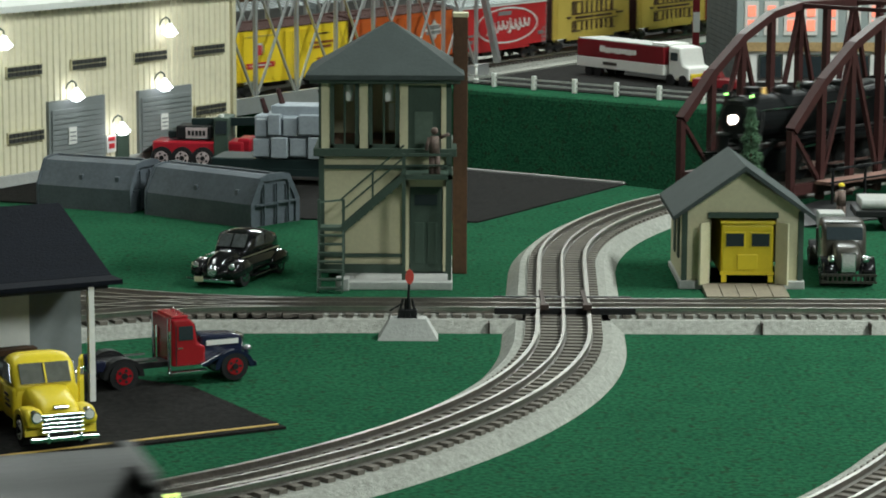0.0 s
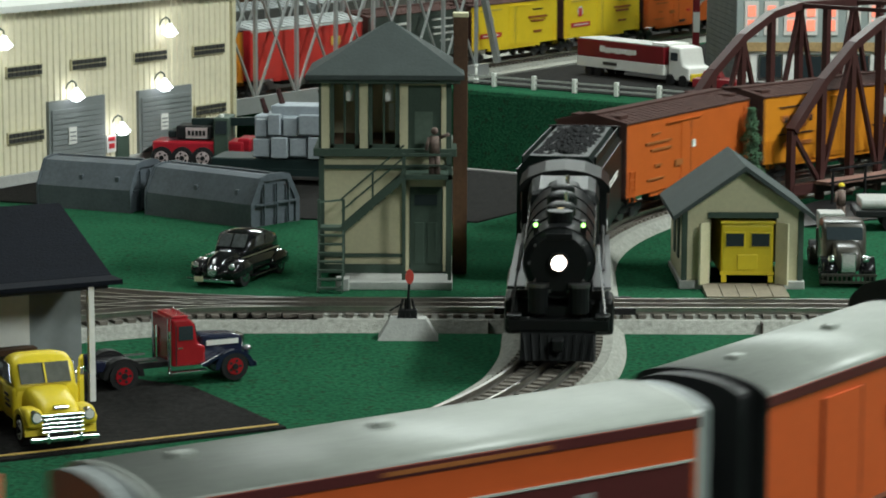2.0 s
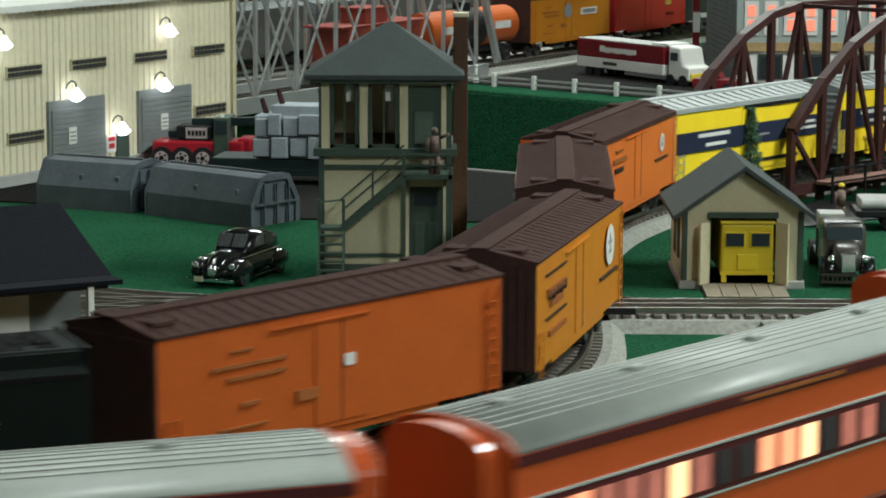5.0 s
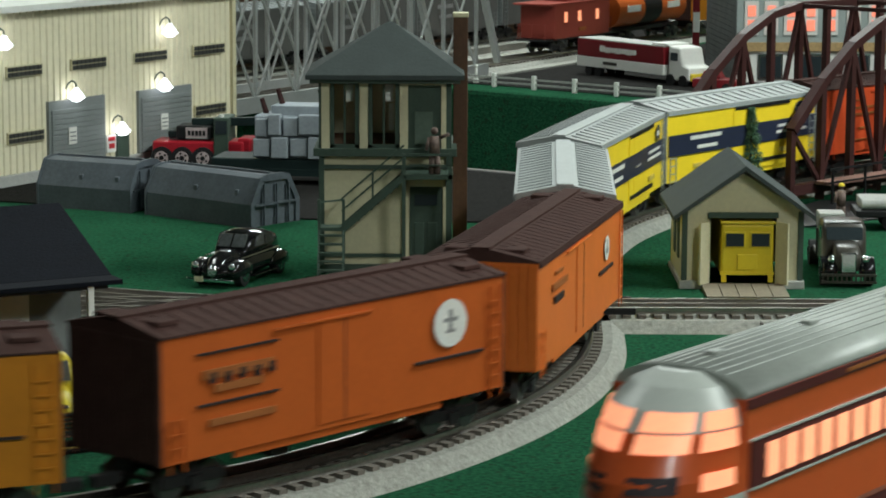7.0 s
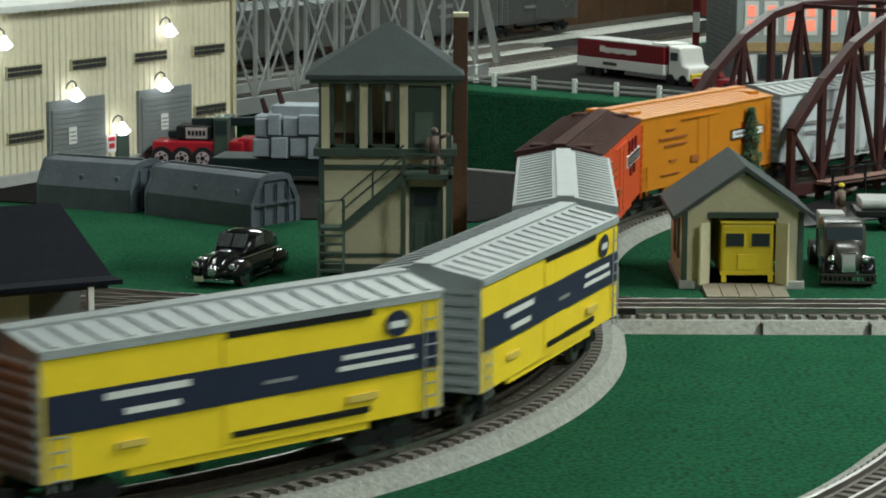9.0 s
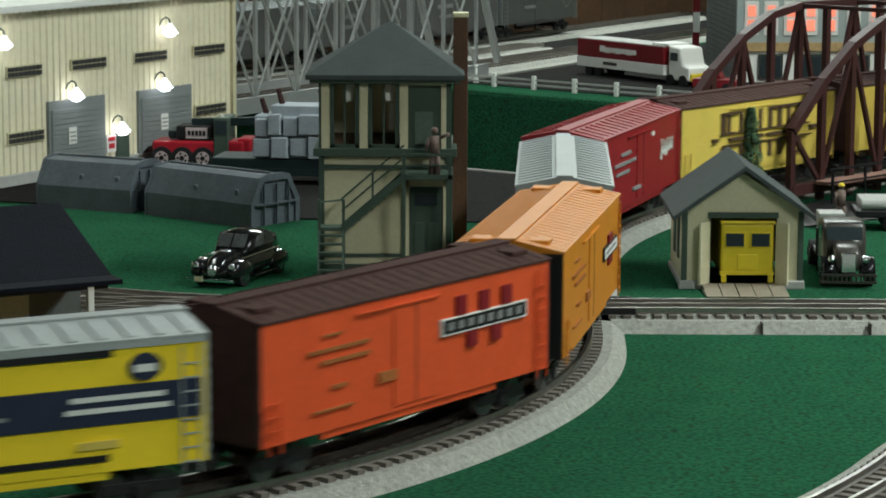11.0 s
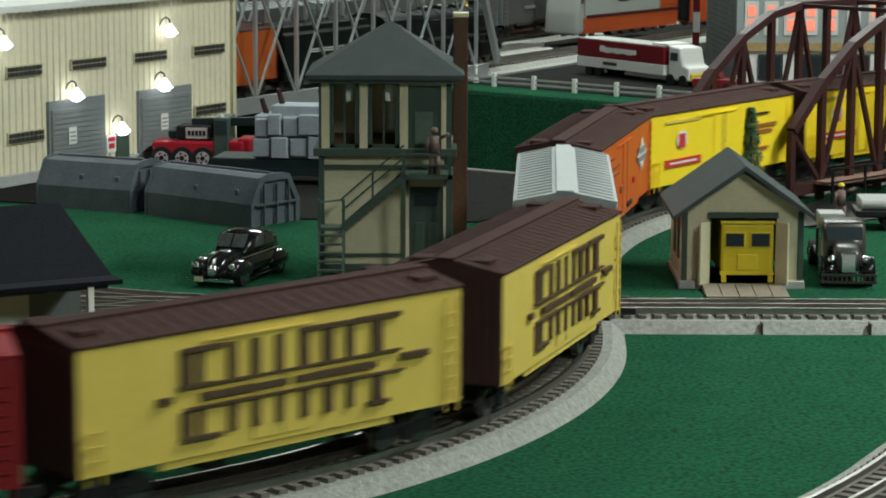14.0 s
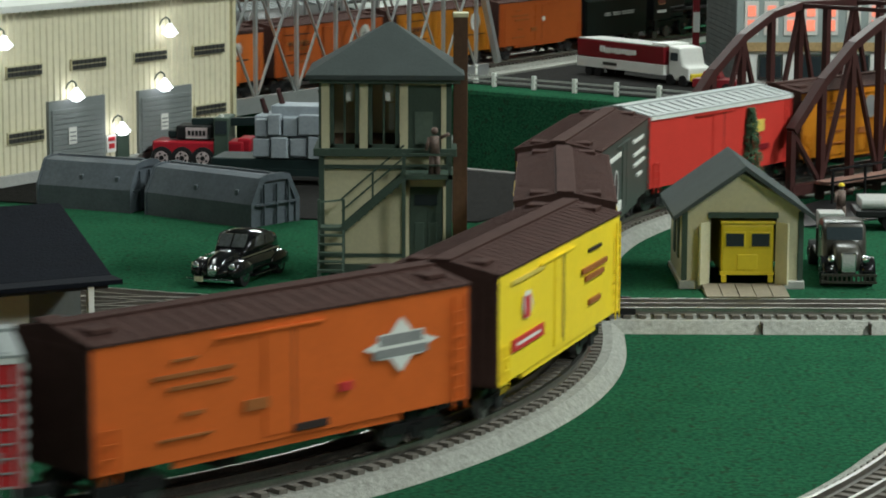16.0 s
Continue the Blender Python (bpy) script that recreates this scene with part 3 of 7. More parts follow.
# ---- motor shed ----
def motor_shed():
    X0, X1, Y0, Y1, H, A = 0.178, 0.266, 1.868, 1.968, 0.058, 0.089
    xm = (X0 + X1) / 2
    t = thing("motor_shed", Matrix.Identity(4), "small cream shed with grey gable roof and open doors", "shed")
    bm = bmesh.new()
    prism(bm, [(X0, 0.004), (xm - 0.025, 0.004), (xm - 0.025, 0.053), (xm + 0.025, 0.053), (xm + 0.025, 0.004), (X1, 0.004), (X1, H), (xm, A - 0.003), (X0, H)], Y0, Y0 + 0.004, "y")
    part("front_wall", bm, CREAM, t)
    bm = bmesh.new()
    prism(bm, [(X0, 0.004), (X1, 0.004), (X1, H), (xm, A - 0.003), (X0, H)], Y1 - 0.004, Y1, "y")
    part("back_wall", bm, CREAM, t)
    for x in (X0, X1 - 0.004):
        part("side_wall", boxes((x, x + 0.004, Y0 + 0.004, Y1 - 0.004, 0.004, H)), CREAM, t)
    for x in (X0 - 0.001, X1 - 0.003):
        part("corner_board", boxes((x, x + 0.004, Y0 - 0.0015, Y0 + 0.003, 0.004, H)), GREENTRIM, t)
    for y in (1.895, 1.925):
        part("side_window", boxes((X0 - 0.0012, X0, y, y + 0.012, 0.018, 0.05)), GREENTRIM, t)
    part("footing", boxes((X0 - 0.003, X0 + 0.016, Y0 - 0.005, Y0 + 0.005, 0, 0.006), (X0 - 0.002, X0 + 0.003, Y0, Y1, 0, 0.004), bevel=0.0005), CONCRETE, t)
    part("footing", boxes((X1 - 0.016, X1 + 0.002, Y0 - 0.005, Y0 + 0.005, 0, 0.006), (X1 - 0.003, X1 + 0.002, Y0, Y1, 0, 0.004), bevel=0.0005), CONCRETE, t)
    part("lintel", boxes((xm - 0.026, xm + 0.026, Y0 - 0.003, Y0, 0.053, 0.057)), GREENTRIM, t)
    for s in (-1, 1):
        d = part("door_leaf", boxes((0 if s > 0 else -0.012, 0.012 if s > 0 else 0, -0.0016, 0, 0.004, 0.050)), CREAM, t, "cream door leaf standing open")
        d.matrix_local = Matrix.Translation((xm + s * 0.0255, Y0 - 0.001, 0)) @ Matrix.Rotation(radians(-s * 50), 4, "Z")
    over = 0.0085
    k = (A - H) / (xm - X0)
    for s in (-1, 1):
        bm = bmesh.new()
        xe = xm + s * ((X1 - X0) / 2 + over)
        ze = A - k * ((X1 - X0) / 2 + over)
        prism(bm, [(xm, A), (xe, ze), (xe, ze + 0.0035), (xm, A + 0.0038)], Y0 - 0.012, Y1 + 0.01, "y")
        part("roof_slope", bm, ROOFGREY, t, "slate grey roof slope")
    # plank ramp
    RAMP = mat("tan_planks", (0.26, 0.22, 0.165), 0.8, vary=0.3, scale=60)
    for i in range(5):
        x = xm - 0.030 + i * 0.0122
        bm = bmesh.new()
        prism(bm, [(Y0 - 0.004, 0.0), (Y0 - 0.004, 0.0042), (1.8255, 0.0012), (1.8255, 0.0)], x, x + 0.0115, "x")
        part("ramp_plank", bm, RAMP, t)
    return t


motor_shed()


def rail_motor_car():
    """Boxy yellow inspection car in the shed."""
    t = thing("inspection_car", pose(0.2255, 1.866, 0.0042), "bright yellow boxy track inspection car with two front windows", "rail vehicle")
    w = 0.0195
    part("body", boxes((-w, w, 0.0, 0.07, 0.006, 0.044), bevel=0.0018), YELLOW, t)
    part("roof", boxes((-w - 0.001, w + 0.001, -0.0015, 0.0715, 0.044, 0.0465), bevel=0.001), YELLOW, t)
    for s in (-1, 1):
        f = part("window_frame", boxes((s * 0.0095 - 0.0078, s * 0.0095 + 0.0078, -0.0012, 0.0006, 0.0265, 0.0385), bevel=0.0004), YELLOW, t)
        part("pane", boxes((s * 0.0095 - 0.0066, s * 0.0095 + 0.0066, -0.0018, -0.0011, 0.0277, 0.0373)), GLASS, f)
    part("front_panel", boxes((-0.0075, 0.0075, -0.0015, 0.0005, 0.010, 0.0215), bevel=0.0005), YELLOW, t)
    part("skirt", boxes((-w - 0.0005, w + 0.0005, -0.001, 0.0005, 0.0062, 0.0085)), YELLOW, t)
    part("step", boxes((-w + 0.0005, -w + 0.004, -0.003, 0.002, 0.001, 0.006)), YELLOW, t)
    part("step", boxes((w - 0.004, w - 0.0005, -0.003, 0.002, 0.001, 0.006)), YELLOW, t)
    for s in (-1, 1):
        for y in (0.012, 0.055):
            part("wheel", cyl(bmesh.new(), 0.006, (s * 0.016 - 0.001, y, 0.006), (s * 0.016 + 0.001, y, 0.006)), BLACK, t)
    return t


rail_motor_car()


# ---- road vehicles (local x forward, y left) ----
def heading(x, y, fx, fy, z=0.0):
    return Matrix.Translation((x, y, z)) @ Matrix.Rotation(math.atan2(fy, fx), 4, "Z")


def wheel(parent, x, y, r, w=0.006, rim=CHROME):
    s = 1 if y > 0 else -1
    wh = part("wheel", cyl(bmesh.new(), r, (x, y - s * w, r), (x, y, r), 18), RUBBER, parent)
    part("rim", cyl(bmesh.new(), r * 0.6, (x, y - s * 0.001, r), (x, y + s * 0.0006, r), 14), rim, wh)
    part("hub", cyl(bmesh.new(), r * 0.22, (x, y, r), (x, y + s * 0.0016, r), 10), BLACK if rim is not CHROME else rim, wh)
    for k in range(5):
        a = math.tau * k / 5
        part("rim_hole", cyl(bmesh.new(), r * 0.11, (x + r * 0.4 * math.cos(a), y, r + r * 0.4 * math.sin(a)), (x + r * 0.4 * math.cos(a), y + s * 0.0009, r + r * 0.4 * math.sin(a)), 8), RUBBER, wh)
    return wh


def slab(outline, y0, y1, bevel=0.0015):
    bm = bmesh.new()
    prism(bm, outline, y0, y1, "y")
    if bevel:
        bmesh.ops.bevel(bm, geom=list(bm.edges), offset=bevel, segments=2, affect="EDGES", profile=0.5)
    return bm


def fender(x, y0, y1, r):
    pts = [(x + (r + 0.0045) * math.cos(a), r * 0.85 + (r + 0.003) * math.sin(a)) for a in [math.pi * i / 10 for i in range(11)]] + [(x + (r + 0.001) * math.cos(a), r * 0.85 + (r + 0.0005) * math.sin(a)) for a in [math.pi * i / 10 for i in range(10, -1, -1)]]
    return slab(pts, y0, y1, 0)


SEDAN = mat("black_gloss_paint", (0.008, 0.008, 0.009), 0.15, vary=0.2, scale=60, coat=0.6)


def loft(stations, n=20, power=2.6):
    """Smooth shell through rounded sections (x, half width, bottom, top)."""
    bm = bmesh.new()
    rows = []
    for x, w, z0, z1 in stations:
        row = []
        for k in range(n):
            a = math.tau * k / n
            c, q = math.cos(a), math.sin(a)
            row.append(bm.verts.new((x, w * math.copysign(abs(c) ** (2 / power), c), (z0 + z1) / 2 + (z1 - z0) / 2 * math.copysign(abs(q) ** (2 / power), q))))
        rows.append(row)
    for u, v in zip(rows, rows[1:]):
        for k in range(n):
            bm.faces.new((u[k], u[(k + 1) % n], v[(k + 1) % n], v[k]))
    bm.faces.new(rows[0][::-1])
    bm.faces.new(rows[-1])
    bmesh.ops.recalc_face_normals(bm, faces=bm.faces)
    return bm


def sedan():
    t = thing("sedan", heading(-0.1530, 1.903, -0.036, -0.094), "black glossy vintage sedan parked on the green carpet", "car")
    part("body", loft([(-0.052, 0.006, 0.008, 0.013), (-0.049, 0.0125, 0.006, 0.0175), (-0.040, 0.0165, 0.0055, 0.0215), (-0.02, 0.0182, 0.005, 0.0235), (0.01, 0.0178, 0.005, 0.0235), (0.02, 0.0165, 0.005, 0.022), (0.034, 0.0145, 0.0055, 0.019), (0.046, 0.0115, 0.007, 0.0165), (0.0485, 0.006, 0.008, 0.013)]), SEDAN, t, smooth=True)
    part("cabin", loft([(-0.047, 0.008, 0.016, 0.020), (-0.041, 0.0125, 0.017, 0.0265), (-0.032, 0.0155, 0.018, 0.0328), (-0.020, 0.0164, 0.018, 0.0362), (-0.006, 0.0162, 0.018, 0.0370), (0.006, 0.0154, 0.018, 0.0352), (0.013, 0.0140, 0.019, 0.0300), (0.019, 0.0125, 0.020, 0.0245)], power=3.2), SEDAN, t, smooth=True)
    part("hood", loft([(0.012, 0.0115, 0.012, 0.0262), (0.026, 0.0100, 0.011, 0.0252), (0.040, 0.0078, 0.010, 0.0225), (0.047, 0.0058, 0.009, 0.0180), (0.0492, 0.0035, 0.010, 0.0145)]), SEDAN, t, smooth=True)
    PANE = mat("sedan_glass", (0.10, 0.11, 0.11), 0.1, vary=0.6, scale=120)
    ws = part("windscreen", slab([(0.0172, 0.0265), (0.0105, 0.0352), (0.0090, 0.0352), (0.0155, 0.0265)], -0.0108, 0.0108, 0), PANE, t)
    part("centre_bar", bar(bmesh.new(), 0.0010, 0.0010, (0.0172, 0, 0.0265), (0.0100, 0, 0.0355)), SEDAN, ws)
    for s in (-1, 1):
        part("side_glass", slab([(0.008, 0.0262), (0.003, 0.0335), (-0.008, 0.0348), (-0.008, 0.0262)], s * 0.0156 - 0.0006, s * 0.0156 + 0.0006, 0), PANE, t)
        part("side_glass", slab([(-0.0095, 0.0262), (-0.0095, 0.0346), (-0.020, 0.0335), (-0.025, 0.0262)], s * 0.0158 - 0.0006, s * 0.0158 + 0.0006, 0), PANE, t)
        part("side_moulding", bar(bmesh.new(), 0.0006, 0.0008, (-0.03, s * 0.0180, 0.0215), (0.03, s * 0.0153, 0.0205)), CHROME, t)
        part("front_fender", loft([(0.012, 0.002, 0.007, 0.012), (0.020, 0.0045, 0.006, 0.0175), (0.032, 0.0056, 0.007, 0.0205), (0.043, 0.0052, 0.007, 0.0190), (0.0475, 0.003, 0.0085, 0.0150)]), SEDAN, t, smooth=True).matrix_local = Matrix.Translation((0, s * 0.0150, 0))
        part("rear_fender", loft([(-0.048, 0.002, 0.007, 0.011), (-0.042, 0.0045, 0.0065, 0.0165), (-0.032, 0.0052, 0.007, 0.0195), (-0.022, 0.004, 0.007, 0.0165), (-0.016, 0.0018, 0.008, 0.012)]), SEDAN, t, smooth=True).matrix_local = Matrix.Translation((0, s * 0.0162, 0))
        bm = bmesh.new()
        bmesh.ops.create_uvsphere(bm, u_segments=12, v_segments=8, radius=0.0027, matrix=Matrix.Translation((0.0462, s * 0.0148, 0.0160)) @ Matrix.Diagonal((0.6, 1, 1, 1)))
        part("headlight", bm, CHROME, t, smooth=True)
        part("running_board", boxes((-0.020, 0.018, s * 0.0185 - 0.0025, s * 0.0185 + 0.0025, 0.0052, 0.0064), bevel=0.0004), SEDAN, t)
        for x in (0.032, -0.031):
            wheel(t, x, s * 0.0190, 0.0084)
    g = part("grille", loft([(0.0482, 0.0042, 0.0085, 0.0180), (0.0500, 0.0032, 0.009, 0.0165)], 14), CHROME, t, smooth=True)
    for i in range(4):
        part("grille_bar", boxes((0.0498, 0.0506, -0.0028 + i * 0.0016, -0.0021 + i * 0.0016, 0.0095, 0.0158)), CHROME, g)
    part("bumper", boxes((0.0515, 0.0530, -0.0195, 0.0195, 0.0052, 0.0076), bevel=0.0007), CHROME, t, "chrome bumper")
    part("number_plate", boxes((0.0531, 0.0535, -0.0125, -0.0055, 0.0052, 0.0090)), CREAM, t)
    return t


sedan()


PALEGLASS = mat("hazy_window", (0.13, 0.135, 0.12), 0.12, vary=0.3, scale=40)


def pickup():
    f = Vector((0.39, -0.921))
    t = thing("pickup_truck", heading(-0.2034 - f.x * 0.056, 1.3413 - f.y * 0.056, f.x, f.y, 0.0018), "bright yellow vintage pickup truck with chrome grille", "pickup truck")
    part("bed", slab([(-0.052, 0.010), (-0.008, 0.010), (-0.008, 0.026), (-0.052, 0.026)], -0.017, 0.017, 0.0015), YELLOW, t)
    part("bed_floor", boxes((-0.049, -0.011, -0.0145, 0.0145, 0.0262, 0.0268)), BLACK, t)
    part("body", loft([(-0.010, 0.0165, 0.0085, 0.0300), (0.010, 0.0150, 0.0085, 0.0300), (0.024, 0.0128, 0.0085, 0.0285), (0.038, 0.0120, 0.0085, 0.0265), (0.047, 0.0112, 0.0085, 0.0238), (0.0512, 0.0095, 0.010, 0.0200)], 24, 3.4), YELLOW, t, smooth=True)
    part("cab", loft([(-0.0145, 0.0150, 0.024, 0.0385), (-0.010, 0.0175, 0.022, 0.0435), (0.0, 0.0182, 0.022, 0.0450), (0.0075, 0.0180, 0.022, 0.0432), (0.0125, 0.0175, 0.022, 0.0365), (0.0168, 0.0168, 0.022, 0.0300)], 28, 4.0), YELLOW, t, smooth=True)
    part("cab_lower", slab([(-0.010, 0.009), (0.017, 0.009), (0.017, 0.029), (-0.010, 0.029)], -0.0187, 0.0187, 0.003), YELLOW, t, smooth=True)
    part("windscreen", slab([(0.0176, 0.0305), (0.0112, 0.0405), (0.0096, 0.0405), (0.0160, 0.0305)], -0.0140, 0.0140, 0), PALEGLASS, t)
    dr = part("door", bar(bmesh.new(), 0.0014, 0.018, (0.014, 0.0192, 0.020), (-0.004, 0.0262, 0.020)), YELLOW, t, "yellow door standing ajar")
    part("door_frame", bar(bmesh.new(), 0.0012, 0.0014, (0.013, 0.0194, 0.029), (0.008, 0.0215, 0.040)), YELLOW, dr)
    part("door_frame", bar(bmesh.new(), 0.0012, 0.0014, (0.008, 0.0215, 0.040), (-0.003, 0.0258, 0.040)), YELLOW, dr)
    part("door_frame", bar(bmesh.new(), 0.0012, 0.0014, (-0.003, 0.0258, 0.040), (-0.0035, 0.026, 0.029)), YELLOW, dr)
    part("screen_divider", bar(bmesh.new(), 0.0010, 0.0008, (0.0178, 0, 0.0305), (0.0114, 0, 0.0405)), YELLOW, t)
    for s in (-1, 1):
        part("side_window", slab([(0.010, 0.030), (0.006, 0.040), (-0.005, 0.040), (-0.006, 0.030)], s * 0.0181 - 0.0004, s * 0.0181 + 0.0004, 0), PALEGLASS, t)
        part("front_fender", fender(0.034, s * 0.0135 - 0.0062, s * 0.0135 + 0.0062, 0.0095), YELLOW, t)
        part("rear_fender", fender(-0.034, s * 0.017 - 0.004, s * 0.017 + 0.004, 0.0095), YELLOW, t)
        part("fender_top", slab([(0.026, 0.0175), (0.052, 0.0125), (0.053, 0.0185), (0.046, 0.0225), (0.030, 0.0215)], s * 0.0145 - 0.005, s * 0.0145 + 0.005, 0.0025), YELLOW, t, smooth=True)
        hl = part("headlight", cyl(bmesh.new(), 0.0031, (0.047, s * 0.0145, 0.0192), (0.0538, s * 0.0145, 0.0192), 14), CHROME, t)
        part("lens", cyl(bmesh.new(), 0.0024, (0.0538, s * 0.0145, 0.0192), (0.0544, s * 0.0145, 0.0192), 14), WHITE, hl)
        for x in (0.034, -0.034):
            wheel(t, x, s * 0.0192, 0.0092, rim=WHITE)
        part("door_lettering", boxes(*[(0.0 - k * 0.001, 0.011 - k * 0.002, s * 0.0189 - 0.0003, s * 0.0189 + 0.0003, 0.0165 + k * 0.0028, 0.0178 + k * 0.0028) for k in range(3)]), BLACK, t)
    g = part("grille", boxes((0.0505, 0.0522, -0.0108, 0.0108, 0.0098, 0.0205), bevel=0.0008), BLACK, t)
    for i in range(5):
        part("grille_bar", boxes((0.0518, 0.0534, -0.0118, 0.0118, 0.0100 + i * 0.0023, 0.0113 + i * 0.0023), bevel=0.0003), CHROME, g, "chrome bar")
    part("bumper", boxes((0.055, 0.0568, -0.019, 0.019, 0.0062, 0.0088), (0.0555, 0.0575, -0.010, -0.008, 0.0052, 0.0105), (0.0555, 0.0575, 0.008, 0.010, 0.0052, 0.0105), bevel=0.0006), CHROME, t, "chrome bumper")
    part("mascot", boxes((0.0475, 0.051, -0.0042, 0.0042, 0.0225, 0.0242), bevel=0.0005), CHROME, t)
    mm = part("door_mirror", boxes((0.008, 0.010, 0.0162, 0.0205, 0.033, 0.0338), (0.0075, 0.0088, 0.0195, 0.0235, 0.0315, 0.036), bevel=0.0003), CHROME, t)
    return t


pickup()
TRUCKRED = mat("truck_red_paint", (0.32, 0.012, 0.018), 0.25, vary=0.12, scale=60, coat=0.4)
NAVY = mat("navy_paint", (0.012, 0.015, 0.04), 0.25, vary=0.2, scale=60, coat=0.4)


def tractor():
    f = Vector((0.8945, 0.4472))
    c = Vector((-0.1645, 1.5313))
    t = thing("semi_tractor", heading(c.x, c.y, f.x, f.y, 0.001) @ Matrix.Scale(0.831, 4), "red and black vintage semi tractor with red wheels", "truck")
    part("chassis", boxes((-0.062, 0.055, -0.009, 0.009, 0.012, 0.0165), bevel=0.0008), BLACK, t)
    part("cab", slab([(-0.0075, 0.013), (0.0185, 0.013), (0.0185, 0.027), (0.0125, 0.0295), (0.0105, 0.044), (0.006, 0.0485), (-0.0075, 0.0485)], -0.0175, 0.0175, 0.002), TRUCKRED, t, smooth=False)
    part("roof_rim", boxes((-0.007, 0.006, -0.0155, 0.0155, 0.0485, 0.0505), bevel=0.0008), TRUCKRED, t)
    part("roof_lamps", boxes((0.003, 0.005, -0.012, -0.010, 0.0505, 0.0525), (0.003, 0.005, -0.001, 0.001, 0.0505, 0.0525), (0.003, 0.005, 0.010, 0.012, 0.0505, 0.0525), bevel=0.0005), CHROME, t)
    part("hood", slab([(0.0175, 0.014), (0.051, 0.014), (0.051, 0.0295), (0.045, 0.0325), (0.0175, 0.034)], -0.0095, 0.0095, 0.002), NAVY, t, "navy blue hood")
    part("hood_stripe", boxes((0.022, 0.047, -0.0101, 0.0101, 0.0255, 0.0292)), WHITE, t)
    part("grille", boxes((0.0508, 0.0530, -0.0078, 0.0078, 0.0145, 0.0315), bevel=0.001), CHROME, t)
    part("bumper", boxes((0.0565, 0.0585, -0.0185, 0.0185, 0.0085, 0.0125), bevel=0.0008), NAVY, t)
    part("windscreen", slab([(0.0132, 0.0315), (0.0115, 0.0435), (0.0109, 0.0435), (0.0125, 0.0315)], -0.0145, 0.0145, 0), GLASS, t)
    for s in (-1, 1):
        part("side_window", boxes((-0.0025, 0.0085, s * 0.0177 - 0.0004, s * 0.0177 + 0.0004, 0.0325, 0.043)), GLASS, t)
        part("door_line", boxes((-0.0050, -0.0043, s * 0.0177 - 0.0003, s * 0.0177 + 0.0003, 0.0145, 0.044)), BLACK, t)
        part("door_handle", boxes((-0.0035, 0.0, s * 0.0183 - 0.0006, s * 0.0183 + 0.0006, 0.0265, 0.0275)), CHROME, t, "chrome handle")
        part("step", boxes((-0.012, 0.018, s * 0.019 - 0.004, s * 0.019 + 0.002, 0.0082, 0.0105), bevel=0.0005), CHROME, t)
        part("exhaust", cyl(bmesh.new(), 0.0014, (-0.0095, s * 0.0165, 0.010), (-0.0095, s * 0.0165, 0.0495), 10), CHROME, t)
        part("front_fender", fender(0.040, s * 0.0155 - 0.0055, s * 0.0155 + 0.0055, 0.0108), NAVY, t)
        part("running_board", slab([(0.016, 0.012), (0.030, 0.0185), (0.028, 0.0205), (0.013, 0.014)], s * 0.0155 - 0.0055, s * 0.0155 + 0.0055, 0.0003), NAVY, t)
        hl = bmesh.new()
        bmesh.ops.create_uvsphere(hl, u_segments=10, v_segments=8, radius=0.0032, matrix=Matrix.Translation((0.0525, s * 0.0145, 0.0215)))
        part("headlight", hl, CHROME, t, smooth=True)
        wheel(t, 0.040, s * 0.0208, 0.0105, 0.006, TRUCKRED)
        wheel(t, -0.046, s * 0.0212, 0.0108, 0.010, TRUCKRED)
        part("mud_guard", fender(-0.046, s * 0.0165 - 0.0045, s * 0.0165 + 0.0045, 0.0112), BLACK, t)
    part("fifth_wheel", boxes((-0.056, -0.036, -0.0115, 0.0115, 0.0166, 0.0192), bevel=0.0006), BLACK, t)
    part("frame_rail", boxes((-0.045, -0.018, 0.0125, 0.0135, 0.018, 0.0195), (-0.045, -0.018, -0.0135, -0.0125, 0.018, 0.0195)), CHROME, t)
    part("tail_lamp", boxes((-0.066, -0.058, -0.017, -0.008, 0.014, 0.022), (-0.066, -0.058, 0.008, 0.017, 0.014, 0.022), bevel=0.001), NAVY, t)
    part("headboard", boxes((-0.0105, -0.0092, -0.018, 0.018, 0.040, 0.0495)), TRUCKRED, t)
    return t


tractor()
GREYPAINT = mat("grey_vehicle_paint", (0.050, 0.046, 0.038), 0.35, vary=0.2, scale=60, coat=0.2)


